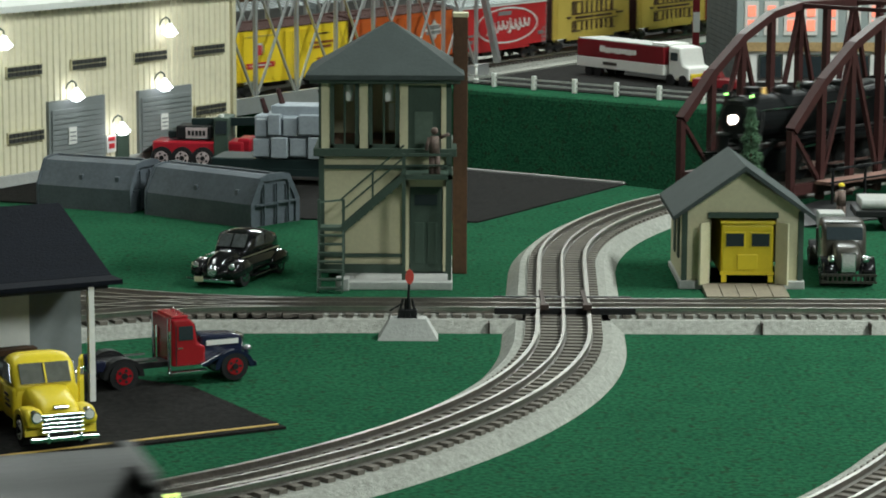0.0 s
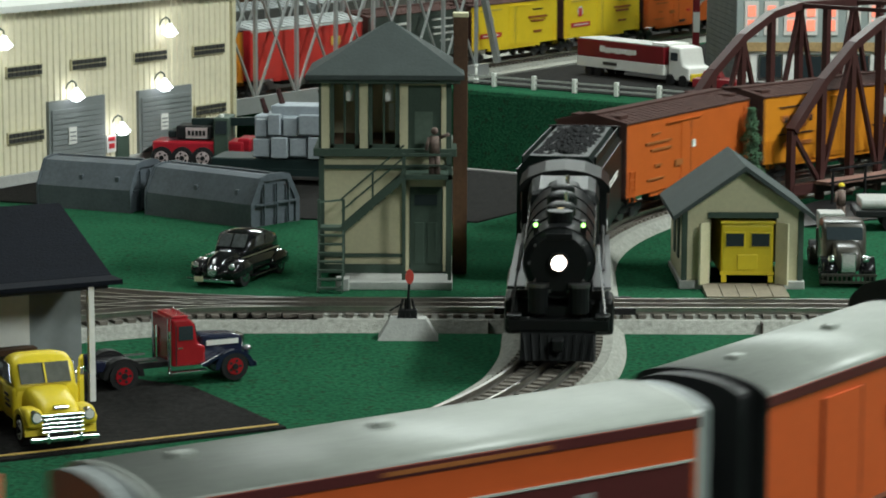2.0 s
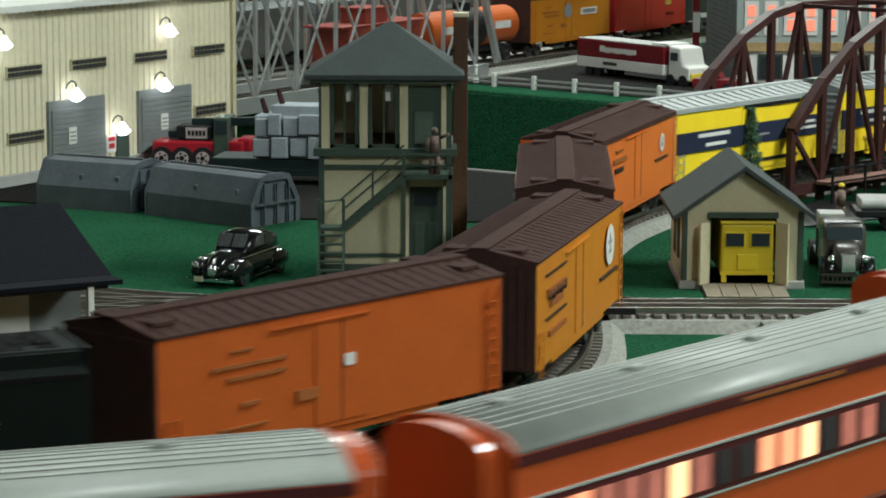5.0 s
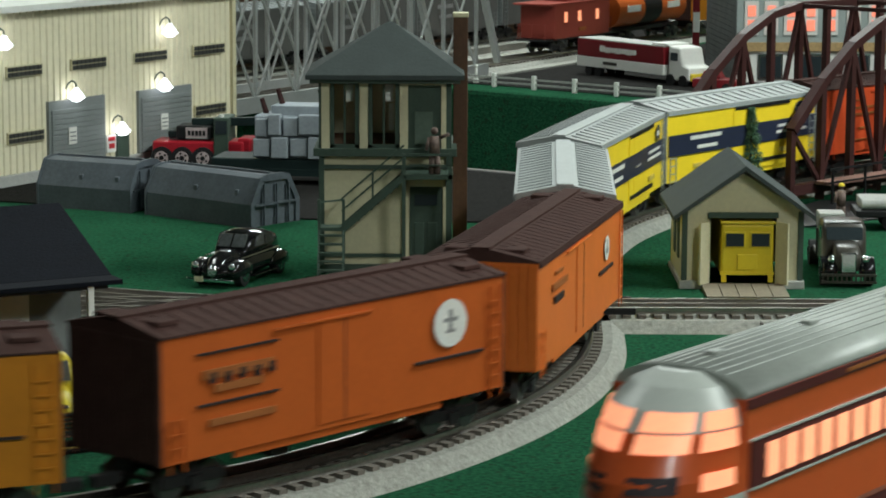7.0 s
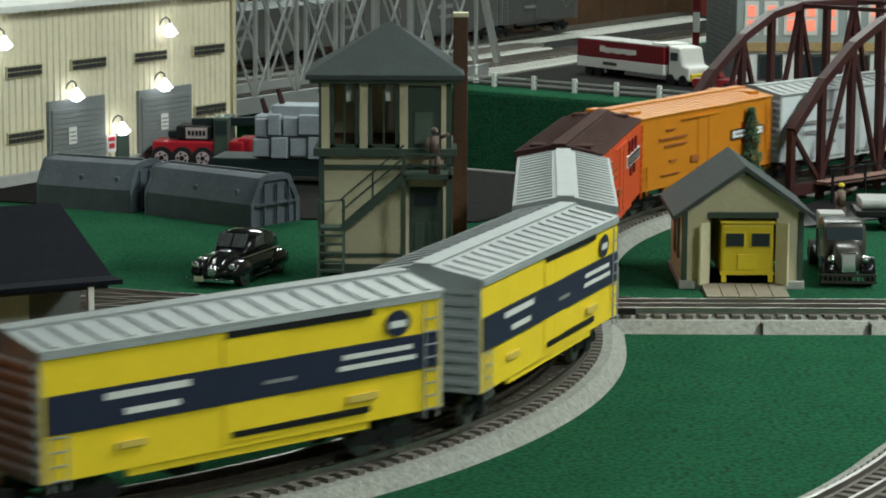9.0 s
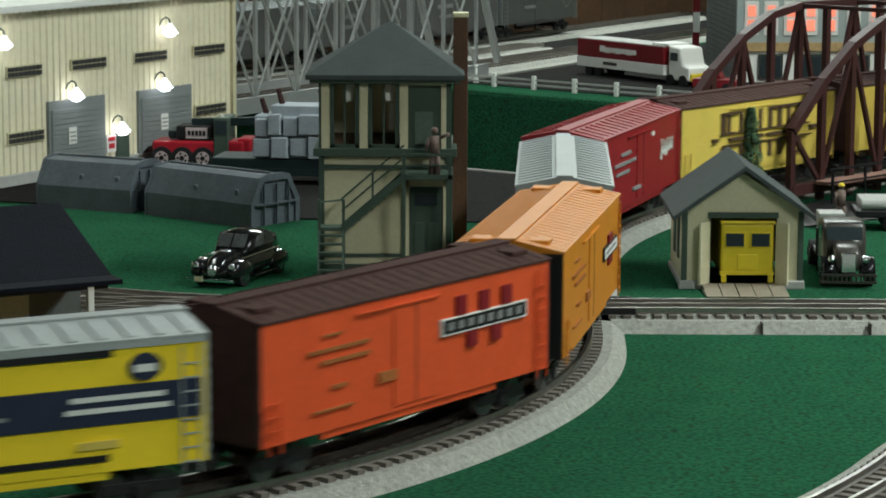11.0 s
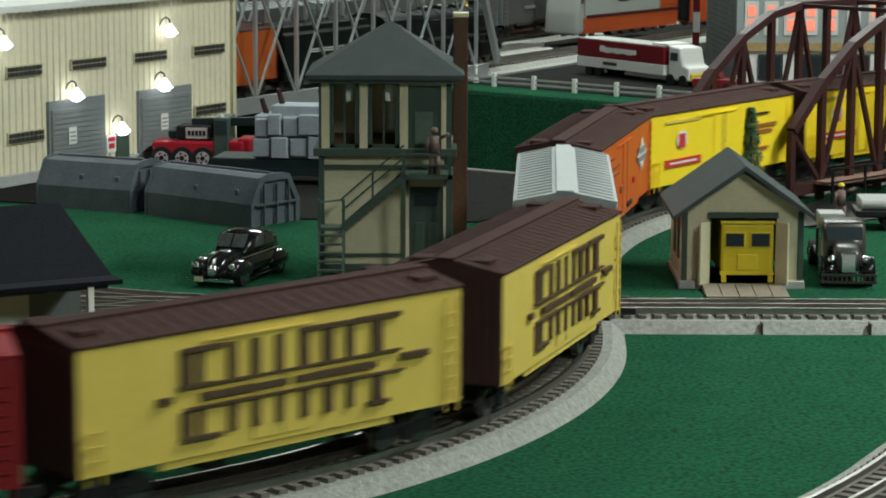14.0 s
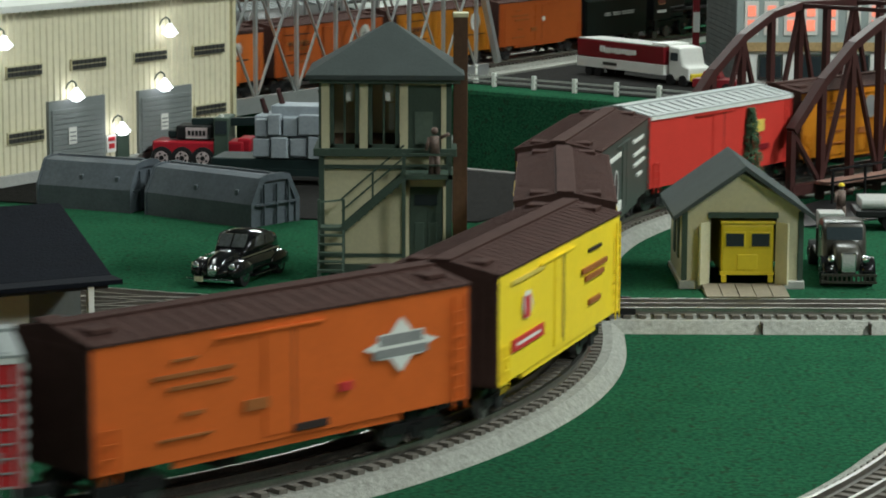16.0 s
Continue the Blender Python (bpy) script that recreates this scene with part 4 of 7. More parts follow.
def grey_truck():
    t = thing("delivery_truck", heading(0.3035, 1.912, -0.05, -1), "grey and black vintage truck with tall chrome grille", "truck")
    part("cab", slab([(-0.030, 0.010), (0.014, 0.010), (0.012, 0.030), (0.006, 0.0415), (0.0, 0.0445), (-0.024, 0.0445), (-0.030, 0.040)], -0.0165, 0.0165, 0.004), GREYPAINT, t, smooth=True)
    part("hood", slab([(0.010, 0.012), (0.042, 0.012), (0.042, 0.025), (0.034, 0.030), (0.010, 0.0315)], -0.0095, 0.0095, 0.0035), GREYPAINT, t, smooth=True)
    part("windscreen", slab([(0.0118, 0.0315), (0.0075, 0.0405), (0.0068, 0.0405), (0.0110, 0.0315)], -0.0135, 0.0135, 0), GLASS, t)
    part("grille", boxes((0.0415, 0.0435, -0.0055, 0.0055, 0.0085, 0.0265), bevel=0.001), CHROME, t, "tall chrome grille")
    part("flatbed", boxes((-0.085, -0.031, -0.0175, 0.0175, 0.013, 0.0165), (-0.034, -0.031, -0.0175, 0.0175, 0.0165, 0.034), bevel=0.0006), BLACK, t)
    for s in (-1, 1):
        part("front_fender", fender(0.029, s * 0.0140 - 0.006, s * 0.0140 + 0.006, 0.0102), SEDAN, t)
        part("fender_nose", slab([(0.030, 0.010), (0.044, 0.009), (0.044, 0.016), (0.038, 0.0195), (0.030, 0.0195)], s * 0.0145 - 0.005, s * 0.0145 + 0.005, 0.0025), SEDAN, t, smooth=True)
        hl = bmesh.new()
        bmesh.ops.create_uvsphere(hl, u_segments=10, v_segments=8, radius=0.003, matrix=Matrix.Translation((0.0415, s * 0.0125, 0.0215)))
        part("headlight", hl, CHROME, t, smooth=True)
        part("side_window", boxes((-0.014, 0.003, s * 0.0164 - 0.0004, s * 0.0164 + 0.0004, 0.0305, 0.0395)), GLASS, t)
        wheel(t, 0.029, s * 0.0195, 0.0098)
        wheel(t, -0.066, s * 0.0195, 0.0098, 0.009)
    b = part("bumper", boxes((0.0475, 0.0490, -0.0205, 0.0205, 0.0045, 0.0062), (0.0475, 0.0490, -0.0205, 0.0205, 0.0098, 0.0115)), GREYPAINT, t, "grey slatted guard bumper")
    for i in range(12):
        y = -0.0195 + i * 0.00345
        part("bumper_slat", boxes((0.0478, 0.0487, y, y + 0.0012, 0.0062, 0.0098)), GREYPAINT, b)
    return t


grey_truck()

# flat car with pipes behind the truck
t = thing("pipe_load_wagon", heading(0.412, 2.166, 1.0, -0.04), "dark flat wagon loaded with pale pipes", "wagon")
part("deck", boxes((-0.06, 0.09, -0.022, 0.022, 0.012, 0.018), bevel=0.001), BLACK, t)
for i in range(4):
    part("pipe", cyl(bmesh.new(), 0.0046, (-0.055, -0.0155 + i * 0.0105, 0.0228), (0.088, -0.0155 + i * 0.0105, 0.0228), 14), CONCRETE, t, "pale pipe")
for x in (-0.03, 0.06):
    for y in (-0.016, 0.016):
        part("wheel", cyl(bmesh.new(), 0.007, (x, y - 0.002, 0.007), (x, y + 0.002, 0.007)), BLACK, t)
part("crate", boxes((-0.09, -0.068, -0.012, 0.012, 0, 0.014), bevel=0.0008), CONCRETE, t)


# ---- station ----
def station():
    t = thing("station", Matrix.Translation((-0.191, 1.493, 0)) @ Matrix.Rotation(radians(28.7), 4, "Z"), "small station with dark gable roof and white canopy post", "station")
    zr, ze, d = 0.104, 0.0705, 0.076
    part("wall", boxes((-0.46, -0.0145, 0.030, 0.036, 0.0018, 0.072)), GREYDOOR, t, "grey panel wall")
    part("white_panel", boxes((-0.40, -0.048, 0.0275, 0.0299, 0.030, 0.071)), WHITE, t)
    part("end_wall", boxes((-0.0195, -0.0145, 0.036, 0.125, 0.0018, 0.075)), GREYDOOR, t)
    part("bench_rail", boxes((-0.40, -0.046, 0.020, 0.0274, 0.026, 0.0295)), WOODBROWN, t, "brown bench rail")
    for x in (-0.0255, -0.20, -0.36):
        part("canopy_post", boxes((x - 0.0018, x + 0.0018, -0.0172, -0.0137, 0.0018, 0.0700)), WHITE, t)
    for sy in (0, 1):
        bm = bmesh.new()
        y0 = 2 * d + 0.022
        prism(bm, [(y0 if sy else 0.0, ze), (d, zr), (d, zr + 0.003), (y0 if sy else 0.0, ze + 0.003)], -0.47, 0.0, "x")
        for v in bm.verts:
            if v.co.x > -0.1:
                v.co.x = -0.0064 if v.co.z < zr - 0.001 else -0.0100
        part("roof_slope", bm, DARKBLUE, t, "dark navy shingled roof slope")
    part("canopy_edge", boxes((-0.47, -0.0064, -0.0185, 0.0, ze, ze + 0.0028)), DARKBLUE, t)
    bm = bmesh.new()
    prism(bm, [(0.036, 0.072), (2 * d - 0.02, 0.072), (d, zr - 0.001)], -0.0195, -0.0145, "x")
    part("gable", bm, GREYDOOR, t)
    part("eave_soffit", boxes((-0.465, -0.0145, -0.016, 0.15, ze - 0.0022, ze - 0.0002)), BLACK, t)
    return t


station()


# ---- grey tanks ----
def tank_shell(name, x, y, fx, fy, L, label):
    t = thing(name, heading(x, y, fx, fy), label, "storage shed", "grey sheds")
    prof = [(0.0, 0.0), (0.0, 0.020), (0.012, 0.0415), (0.021, 0.0435), (0.039, 0.0435), (0.048, 0.0415), (0.06, 0.020), (0.06, 0.0)]
    bm = bmesh.new()
    prism(bm, prof, 0.002, L - 0.002, "x")
    part("shell", bm, SILO, t)
    for x0 in (0.0, L - 0.002):
        bm = bmesh.new()
        prism(bm, [(-0.001, 0), (-0.001, 0.0205), (0.0115, 0.0425), (0.021, 0.0448), (0.039, 0.0448), (0.0485, 0.0425), (0.061, 0.0205), (0.061, 0), (0.056, 0), (0.056, 0.019), (0.045, 0.0385), (0.015, 0.0385), (0.004, 0.019), (0.004, 0)], x0, x0 + 0.002, "x")
        part("end_rim", bm, SILO, t)
    bm = bmesh.new()
    for yy in (0.015, 0.031, 0.046):
        bar(bm, 0.0018, 0.0015, (L + 0.0006, yy, 0.001), (L + 0.0006, yy, 0.036))
    bar(bm, 0.0015, 0.0018, (L + 0.0006, 0.004, 0.019), (L + 0.0006, 0.056, 0.019))
    part("end_rib", bm, SILO, t)
    for x0 in (L * 0.45, L * 0.83):
        part("lifting_lug", boxes((x0 - 0.002, x0 + 0.002, 0.0035, 0.0075, 0.026, 0.031), bevel=0.0006), SILO, t)
    part("ridge_batten", boxes((0.004, L - 0.004, 0.0285, 0.0315, 0.0436, 0.0452)), SILO, t)
    return t


tank_shell("grey_shed", -0.366, 2.277, 0.092, -0.043, 0.099, "weathered grey gambrel storage shed with ribbed ends")
tank_shell("grey_shed", -0.263, 2.229, 0.102, -0.081, 0.128, "weathered grey gambrel storage shed with open ribbed end")


# ---- crane carrier and transformer wagon ----
CRANERED = mat("crane_red_paint", (0.42, 0.016, 0.03), 0.35, vary=0.15, scale=60, coat=0.2)
PALERIM = mat("pale_rim", (0.55, 0.45, 0.45), 0.5, vary=0.2, scale=80)
DARKTEAL = mat("dark_teal_paint", (0.012, 0.026, 0.026), 0.5, vary=0.3, scale=60)


def crane():
    t = thing("crane_carrier", heading(-0.243, 2.56, -0.98, 0.1), "red six-wheeled crane carrier with dark green cab", "crane")
    part("deck", boxes((-0.045, 0.048, -0.019, 0.019, 0.015, 0.028), bevel=0.0025), CRANERED, t)
    part("tail_block", boxes((-0.052, -0.038, -0.016, 0.016, 0.017, 0.031), bevel=0.0025), CRANERED, t)
    cb = part("cab", boxes((-0.030, -0.015, -0.0205, 0.0205, 0.006, 0.052), bevel=0.0012), GREENTRIM, t)
    part("cab_glass", boxes((-0.0285, -0.0165, 0.0206, 0.0212, 0.036, 0.049)), GLASS, cb)
    part("roof_beacon", cyl(bmesh.new(), 0.0024, (-0.022, 0.012, 0.052), (-0.022, 0.012, 0.055), 10), WHITE, cb)
    c = part("machine_house", boxes((-0.012, 0.024, -0.016, 0.016, 0.029, 0.043), bevel=0.002), BLACK, t)
    part("counterweight", boxes((0.0245, 0.033, -0.013, 0.013, 0.030, 0.038), bevel=0.002), DARKTEAL, c)
    pl = part("label_plate", boxes((-0.008, 0.014, 0.0162, 0.0168, 0.0305, 0.0415)), PALERIM, c)
    for k in range(5):
        part("print", boxes((-0.006 + k * 0.0038, -0.0035 + k * 0.0038, 0.0169, 0.0172, 0.0335, 0.0385)), BLACK, pl)
    part("boom", bar(bmesh.new(), 0.009, 0.008, (0.01, 0, 0.045), (-0.092, 0.004, 0.049)), DARKTEAL, t)
    for x in (-0.004, 0.017, 0.038):
        for s in (-1, 1):
            wheel(t, x, s * 0.0215, 0.0112, 0.007, PALERIM)
    return t


crane()


def transformer_wagon():
    t = thing("depressed_wagon", heading(-0.135, 2.44, 0.95, -0.16), "dark teal flat wagon carrying a grey transformer", "wagon")
    part("deck", boxes((-0.085, 0.09, -0.026, 0.026, 0.013, 0.026), bevel=0.0015), DARKTEAL, t)
    part("side_sill", boxes((-0.06, 0.065, -0.0272, -0.0262, 0.010, 0.0165)), DARKTEAL, t)
    part("brake_wheel", cyl(bmesh.new(), 0.0045, (-0.072, -0.029, 0.012), (-0.072, -0.0275, 0.012), 14), NAVY, t)
    for x in (-0.065, -0.045, 0.05, 0.07):
        for s in (-1, 1):
            part("wheel", cyl(bmesh.new(), 0.008, (x, s * 0.017 - 0.002, 0.008), (x, s * 0.017 + 0.002, 0.008)), BLACK, t)
    return t


transformer_wagon()
TRGREY = mat("transformer_grey", (0.34, 0.38, 0.42), 0.6, vary=0.2, scale=50)
t = thing("transformer", heading(-0.138, 2.44, 0.95, -0.16, 0.026), "grey electrical transformer of stacked boxes with dark red bushings", "transformer")
part("tank", boxes((-0.040, 0.036, -0.02, 0.02, 0, 0.041), bevel=0.0015), TRGREY, t)
part("lid", boxes((-0.024, 0.036, -0.018, 0.018, 0.041, 0.0505), bevel=0.001), TRGREY, t)
for x0, x1, y0, z0, z1 in ((-0.040, -0.024, -0.027, 0.002, 0.019), (-0.022, -0.006, -0.029, 0.001, 0.021), (-0.004, 0.012, -0.027, 0.003, 0.020), (0.014, 0.034, -0.029, 0.001, 0.022), (-0.038, -0.027, -0.026, 0.021, 0.038), (-0.025, -0.013, -0.029, 0.023, 0.043), (-0.011, 0.003, -0.026, 0.022, 0.040), (0.005, 0.034, -0.029, 0.024, 0.043)):
    part("cooler_box", boxes((x0, x1, y0, -0.0195, z0, z1), bevel=0.001), TRGREY, t)
for i, (x, zb) in enumerate(((-0.033, 0.041), (-0.017, 0.0505), (0.024, 0.0505))):
    part("bushing", cyl(bmesh.new(), 0.003, (x, 0, zb), (x - 0.004, -0.002, zb + 0.0145), 10, 0.0022), BRIDGE, t, "dark red bushing")
bm = bmesh.new()
for p, q in (((0, 0, 0), (0.008, 0, 0.016)), ((0.008, 0, 0.016), (0.016, 0, 0)), ((0.016, 0, 0), (0.024, 0, 0.016)), ((0.024, 0, 0.016), (0.032, 0, 0)), ((0.008, 0, 0.016), (0.024, 0, 0.016))):
    bar(bm, 0.0012, 0.0012, p, q)
gf = part("girder_frame", bm, SILO)
gf.matrix_world = pose(-0.22, 2.36, 0)
tagged(gf, "small grey lattice frame standing in the yard", "frame")


# ---- truss bridges ----
def truss(parent, x0, y, length, zleg, ztop, nrise, nflat, material, w=0.006, lattice=False):
    """One truss along local x: leg, rising chord, flat chord, posts and diagonals."""
    xs = [x0 + length * i / (nrise + nflat) for i in range(nrise + nflat + 1)]

    def top(i):
        k = min(i / nrise, 1.0)
        return zleg + (ztop - zleg) * math.sin(k * math.pi / 2) ** 0.9
    part("bottom_chord", bar(bmesh.new(), w, w * 1.3, (xs[0], y, 0.012), (xs[-1], y, 0.012)), material, parent)
    for i in range(len(xs) - 1):
        bm = bmesh.new()
        bar(bm, w * 1.3, w, (xs[i], y, top(i)), (xs[i + 1], y, top(i + 1)))
        part("top_chord", bm, material, parent)
        bm = bmesh.new()
        if i % 2:
            bar(bm, w * 0.55, w * 0.5, (xs[i], y, 0.015), (xs[i + 1], y, top(i + 1) - 0.002))
            if lattice:
                bar(bm, w * 0.55, w * 0.5, (xs[i], y + 0.001, top(i)), (xs[i + 1], y + 0.001, 0.015))
        else:
            bar(bm, w * 0.55, w * 0.5, (xs[i], y, top(i)), (xs[i + 1], y, 0.015))
            if lattice:
                bar(bm, w * 0.55, w * 0.5, (xs[i], y + 0.001, 0.015), (xs[i + 1], y + 0.001, top(i + 1) - 0.002))
        part("diagonal", bm, material, parent)
    for i, x in enumerate(xs):
        part("post", bar(bmesh.new(), w * 0.9, w * 0.8, (x, y, 0.0), (x, y, top(i))), material, parent)
    return xs, top


def brown_bridge():
    t = thing("truss_bridge", heading(0.271, 2.358, 0.7071, 0.7071), "dark oxide-red steel truss railway bridge", "bridge")
    for y in (-0.065, 0.065):
        xs, top = truss(t, 0.0, y, 0.63, 0.067, 0.167, 4, 10, BRIDGE, 0.0075)
    for i in range(4, 15, 2):
        part("top_strut", bar(bmesh.new(), 0.004, 0.004, (xs[i], -0.065, top(i)), (xs[i], 0.065, top(i))), BRIDGE, t)
    for i in range(2, 15):
        part("floor_beam", boxes((xs[i] - 0.003, xs[i] + 0.003, -0.063, 0.063, 0.0005, 0.004)), BRIDGE, t)
    part("walkway", boxes((0.03, 0.63, -0.088, -0.07, 0.016, 0.019)), mat("plank_walk", (0.30, 0.17, 0.14), 0.8, vary=0.3, scale=50), t, "reddish plank walkway")
    for x in [0.02 + 0.05 * i for i in range(13)]:
        part("rail_post", bar(bmesh.new(), 0.002, 0.002, (x, -0.098, 0.0), (x, -0.098, 0.034)), BLACK, t)
    part("walk_rail", boxes((0.015, 0.63, -0.099, -0.097, 0.032, 0.034), (0.015, 0.63, -0.0985, -0.0975, 0.02, 0.0215)), BLACK, t)
    return t


brown_bridge()


def silver_trestle():
    o = a0 + adir * 0.78
    t = thing("silver_truss_bridge", heading(o.x, o.y, adir.x, adir.y), "silver painted lattice truss railway bridge", "bridge")
    for y in (-0.055, 0.05):
        xs, top = truss(t, -0.05, y, 1.14, 0.165, 0.165, 1, 12, SILVER, 0.0050, lattice=True)
        part("end_brace", bar(bmesh.new(), 0.008, 0.008, (1.15, y, 0.02), (1.09, y, 0.163)), SILVER, t)
        part("girder", boxes((-0.05, 1.12, y - 0.003, y + 0.003, 0.0005, 0.02)), SILVER, t)
    return t


silver_trestle()


# ---- fence, trailer, houses, tree ----
def fence():
    a, b = Vector((-0.05, 3.505)), Vector((0.36, 3.174))
    t = thing("rail_fence", Matrix.Identity(4), "white two-rail post fence along the road", "fence")
    d = b - a
    step = (Vector((0.314, 3.211)) - Vector((0.034, 3.437))).length / 5.4
    n = int(d.length / step)
    u = d.normalized()
    for i in range(n + 1):
        p = a + u * (0.018 + i * step)
        ob = part("fence_post", boxes((-0.0027, 0.0027, -0.0027, 0.0027, 0, 0.0185), bevel=0.0005), WHITE, t)
        ob.matrix_local = Matrix.Translation((p.x, p.y, 0)) @ Matrix.Rotation(math.atan2(u.y, u.x), 4, "Z")
    for z in (0.0065, 0.0130):
        part("fence_rail", bar(bmesh.new(), 0.0012, 0.0022, (a.x, a.y, z), (b.x, b.y, z)), CONCRETE, t)
    return t


fence()
bm = bmesh.new()
cyl(bm, 0.004, (0, 0, 0), (0, 0, 0.006), 12, 0.003)
cyl(bm, 0.0026, (0, 0, 0.006), (0, 0, 0.02), 10, 0.0018)
bmesh.ops.create_uvsphere(bm, u_segments=10, v_segments=8, radius=0.0026, matrix=Matrix.Translation((0, 0, 0.0225)))
st = part("statue", bm, WHITE, None, smooth=True)
st.matrix_world = pose(0.044, 3.452, 0.0014)
tagged(st, "small white statue beside the white fence", "statue")
MAROON = mat("maroon_paint", (0.20, 0.012, 0.018), 0.4, vary=0.15, scale=50)


def trailer():
    p, q = Vector((0.187, 3.600)), Vector((0.318, 3.412))
    f = (q - p).normalized()
    q = p + f * 0.192
    t = thing("trailer_truck", heading(q.x, q.y, f.x, f.y), "maroon and white box trailer behind a white and yellow cab", "truck")
    L = 0.190
    part("trailer_box", boxes((-L, 0, 0.0, 0.046, 0.027, 0.051), bevel=0.0012), MAROON, t)
    part("lower_panel", boxes((-L - 0.0004, 0.0004, -0.0005, 0.0465, 0.013, 0.0269), bevel=0.0008), WHITE, t, "white lower panel")
    part("trailer_roof", boxes((-L, 0.0, 0.0006, 0.0454, 0.051, 0.0526), bevel=0.0006), CONCRETE, t)
    part("roof_unit", boxes((-0.03, 0.004, 0.004, 0.042, 0.0526, 0.056), bevel=0.001), WHITE, t)
    part("logo_panel", boxes(*[(-0.138 + 0.0115 * i, -0.1275 + 0.0115 * i, -0.0009, -0.0002, 0.036 - 0.001 * (i % 2), 0.0425 + 0.002 * (i == 0)) for i in range(7)]), WHITE, t, "white script-like bars")
    part("logo_panel", boxes((-0.13, -0.10, -0.0014, -0.0007, 0.018, 0.0225)), GREYPAINT, t)
    part("cab", slab([(0.006, 0.008), (0.05, 0.008), (0.05, 0.026), (0.036, 0.030), (0.030, 0.052), (0.006, 0.054)], 0.003, 0.043, 0.003), WHITE, t)
    part("hood", boxes((0.008, 0.053, 0.005, 0.041, 0.0082, 0.0185), bevel=0.002), YELLOW, t)
    part("cab_window", boxes((0.012, 0.026, 0.0020, 0.0028, 0.034, 0.045)), GLASS, t)
    for x in (-0.165, -0.145, 0.012, 0.038):
        for y in (0.004, 0.042):
            part("wheel", cyl(bmesh.new(), 0.008, (x, y - 0.003, 0.008), (x, y + 0.003, 0.008)), RUBBER, t)
    return t


trailer()
HOUSEGREY = mat("grey_clapboard", (0.36, 0.41, 0.40), 0.65, vary=0.12, scale=40)


def shop_house():
    t = thing("shop_house", Matrix.Translation((0.398, 3.47, 0)) @ Matrix.Rotation(radians(3), 4, "Z"), "grey clapboard shop building with lit orange windows", "building")
    W, D, H = 0.22, 0.26, 0.24
    z = 0.0
    part("front_wall", boxes((0, W, 0, 0.006, 0.043, H)), HOUSEGREY, t)
    part("shop_front", boxes((0, W, 0.002, 0.006, 0.0, 0.043)), WHITE, t, "white shop front")
    # side wall gets a darker, more mottled grey than the front
    SIDEGREY = mat("darker_side_grey", (0.13, 0.15, 0.145), 0.75, vary=0.4, scale=30)
    s = part("side_wall", boxes((0, 0.006, 0.006, D, 0.0, H)), SIDEGREY, t, "darker mottled grey side wall")
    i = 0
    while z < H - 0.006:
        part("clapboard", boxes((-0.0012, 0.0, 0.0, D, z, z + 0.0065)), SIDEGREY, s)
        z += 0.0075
        i += 1
    part("back_wall", boxes((0, W, D, D + 0.006, 0, H), (W - 0.006, W, 0.006, D, 0, H)), HOUSEGREY, t)
    part("roof", boxes((-0.006, W + 0.006, -0.006, D + 0.012, H, H + 0.008)), ROOFGREY, t)
    part("sign_band", boxes((0.004, W - 0.004, -0.004, -0.0002, 0.044, 0.056)), mat("sign_tan", (0.5, 0.34, 0.16), 0.6, vary=0.4, scale=60), t, "tan sign band with worn bars")
    for x in (0.010, 0.037, 0.064, 0.091, 0.119, 0.150, 0.180):
        for z0 in (0.066, 0.140):
            w = part("window", boxes((x, x + 0.019, -0.003, 0.0, z0, z0 + 0.046)), WHITE, t, "white framed lit window")
            part("pane", boxes((x + 0.0042, x + 0.0148, -0.0045, -0.0032, z0 + 0.006, z0 + 0.0205), (x + 0.0042, x + 0.0148, -0.0045, -0.0032, z0 + 0.0255, z0 + 0.040)), LIT, w)
    for x in (0.030, 0.085, 0.15):
        w = part("shop_window", boxes((x, x + 0.034, -0.0015, 0.0015, 0.006, 0.040)), CHROME, t)
        part("pane", boxes((x + 0.003, x + 0.031, -0.0025, -0.0017, 0.009, 0.037)), GLASS, w)
    return t


shop_house()


def far_shop():
    t = thing("corner_shop", pose(0.66, 3.62, 0, 0, 0, 4), "grey building with one lit yellow window and red panel", "building")
    part("wall", boxes((0, 0.3, 0, 0.2, 0, 0.22)), HOUSEGREY, t)
    part("red_panel", boxes((0.0, 0.05, -0.003, -0.0002, 0.11, 0.16)), MAROON, t)
    w = part("window", boxes((0.056, 0.086, -0.003, -0.0002, 0.105, 0.15)), WHITE, t)
    part("pane", boxes((0.06, 0.082, -0.0042, -0.0032, 0.109, 0.146)), mat("lit_yellow", (1.0, 0.85, 0.2), 0.5, vary=0.1, emit=1.0), w)
    part("roof", boxes((-0.005, 0.305, -0.005, 0.205, 0.22, 0.226)), ROOFGREY, t)
    return t


far_shop()
t = thing("red_marker_post", pose(0.375, 3.80, 0), "tall red and white post beside the shop", "post")
part("shaft", boxes((-0.005, 0.005, -0.004, 0.004, 0, 0.2)), MAROON, t)
part("base", boxes((-0.005, 0.005, -0.005, -0.0042, 0.045, 0.075)), WHITE, t)
t = thing("parked_car", heading(0.36, 3.36, 0.9, -0.4), "small brown-red car parked beside the trailer truck", "car")
part("body", slab([(-0.03, 0.005), (0.03, 0.005), (0.03, 0.015), (0.012, 0.018), (-0.03, 0.017)], -0.013, 0.013, 0.002), MAROON, t)
part("cabin", slab([(-0.02, 0.017), (0.01, 0.018), (0.003, 0.028), (-0.014, 0.028)], -0.011, 0.011, 0.002), MAROON, t)
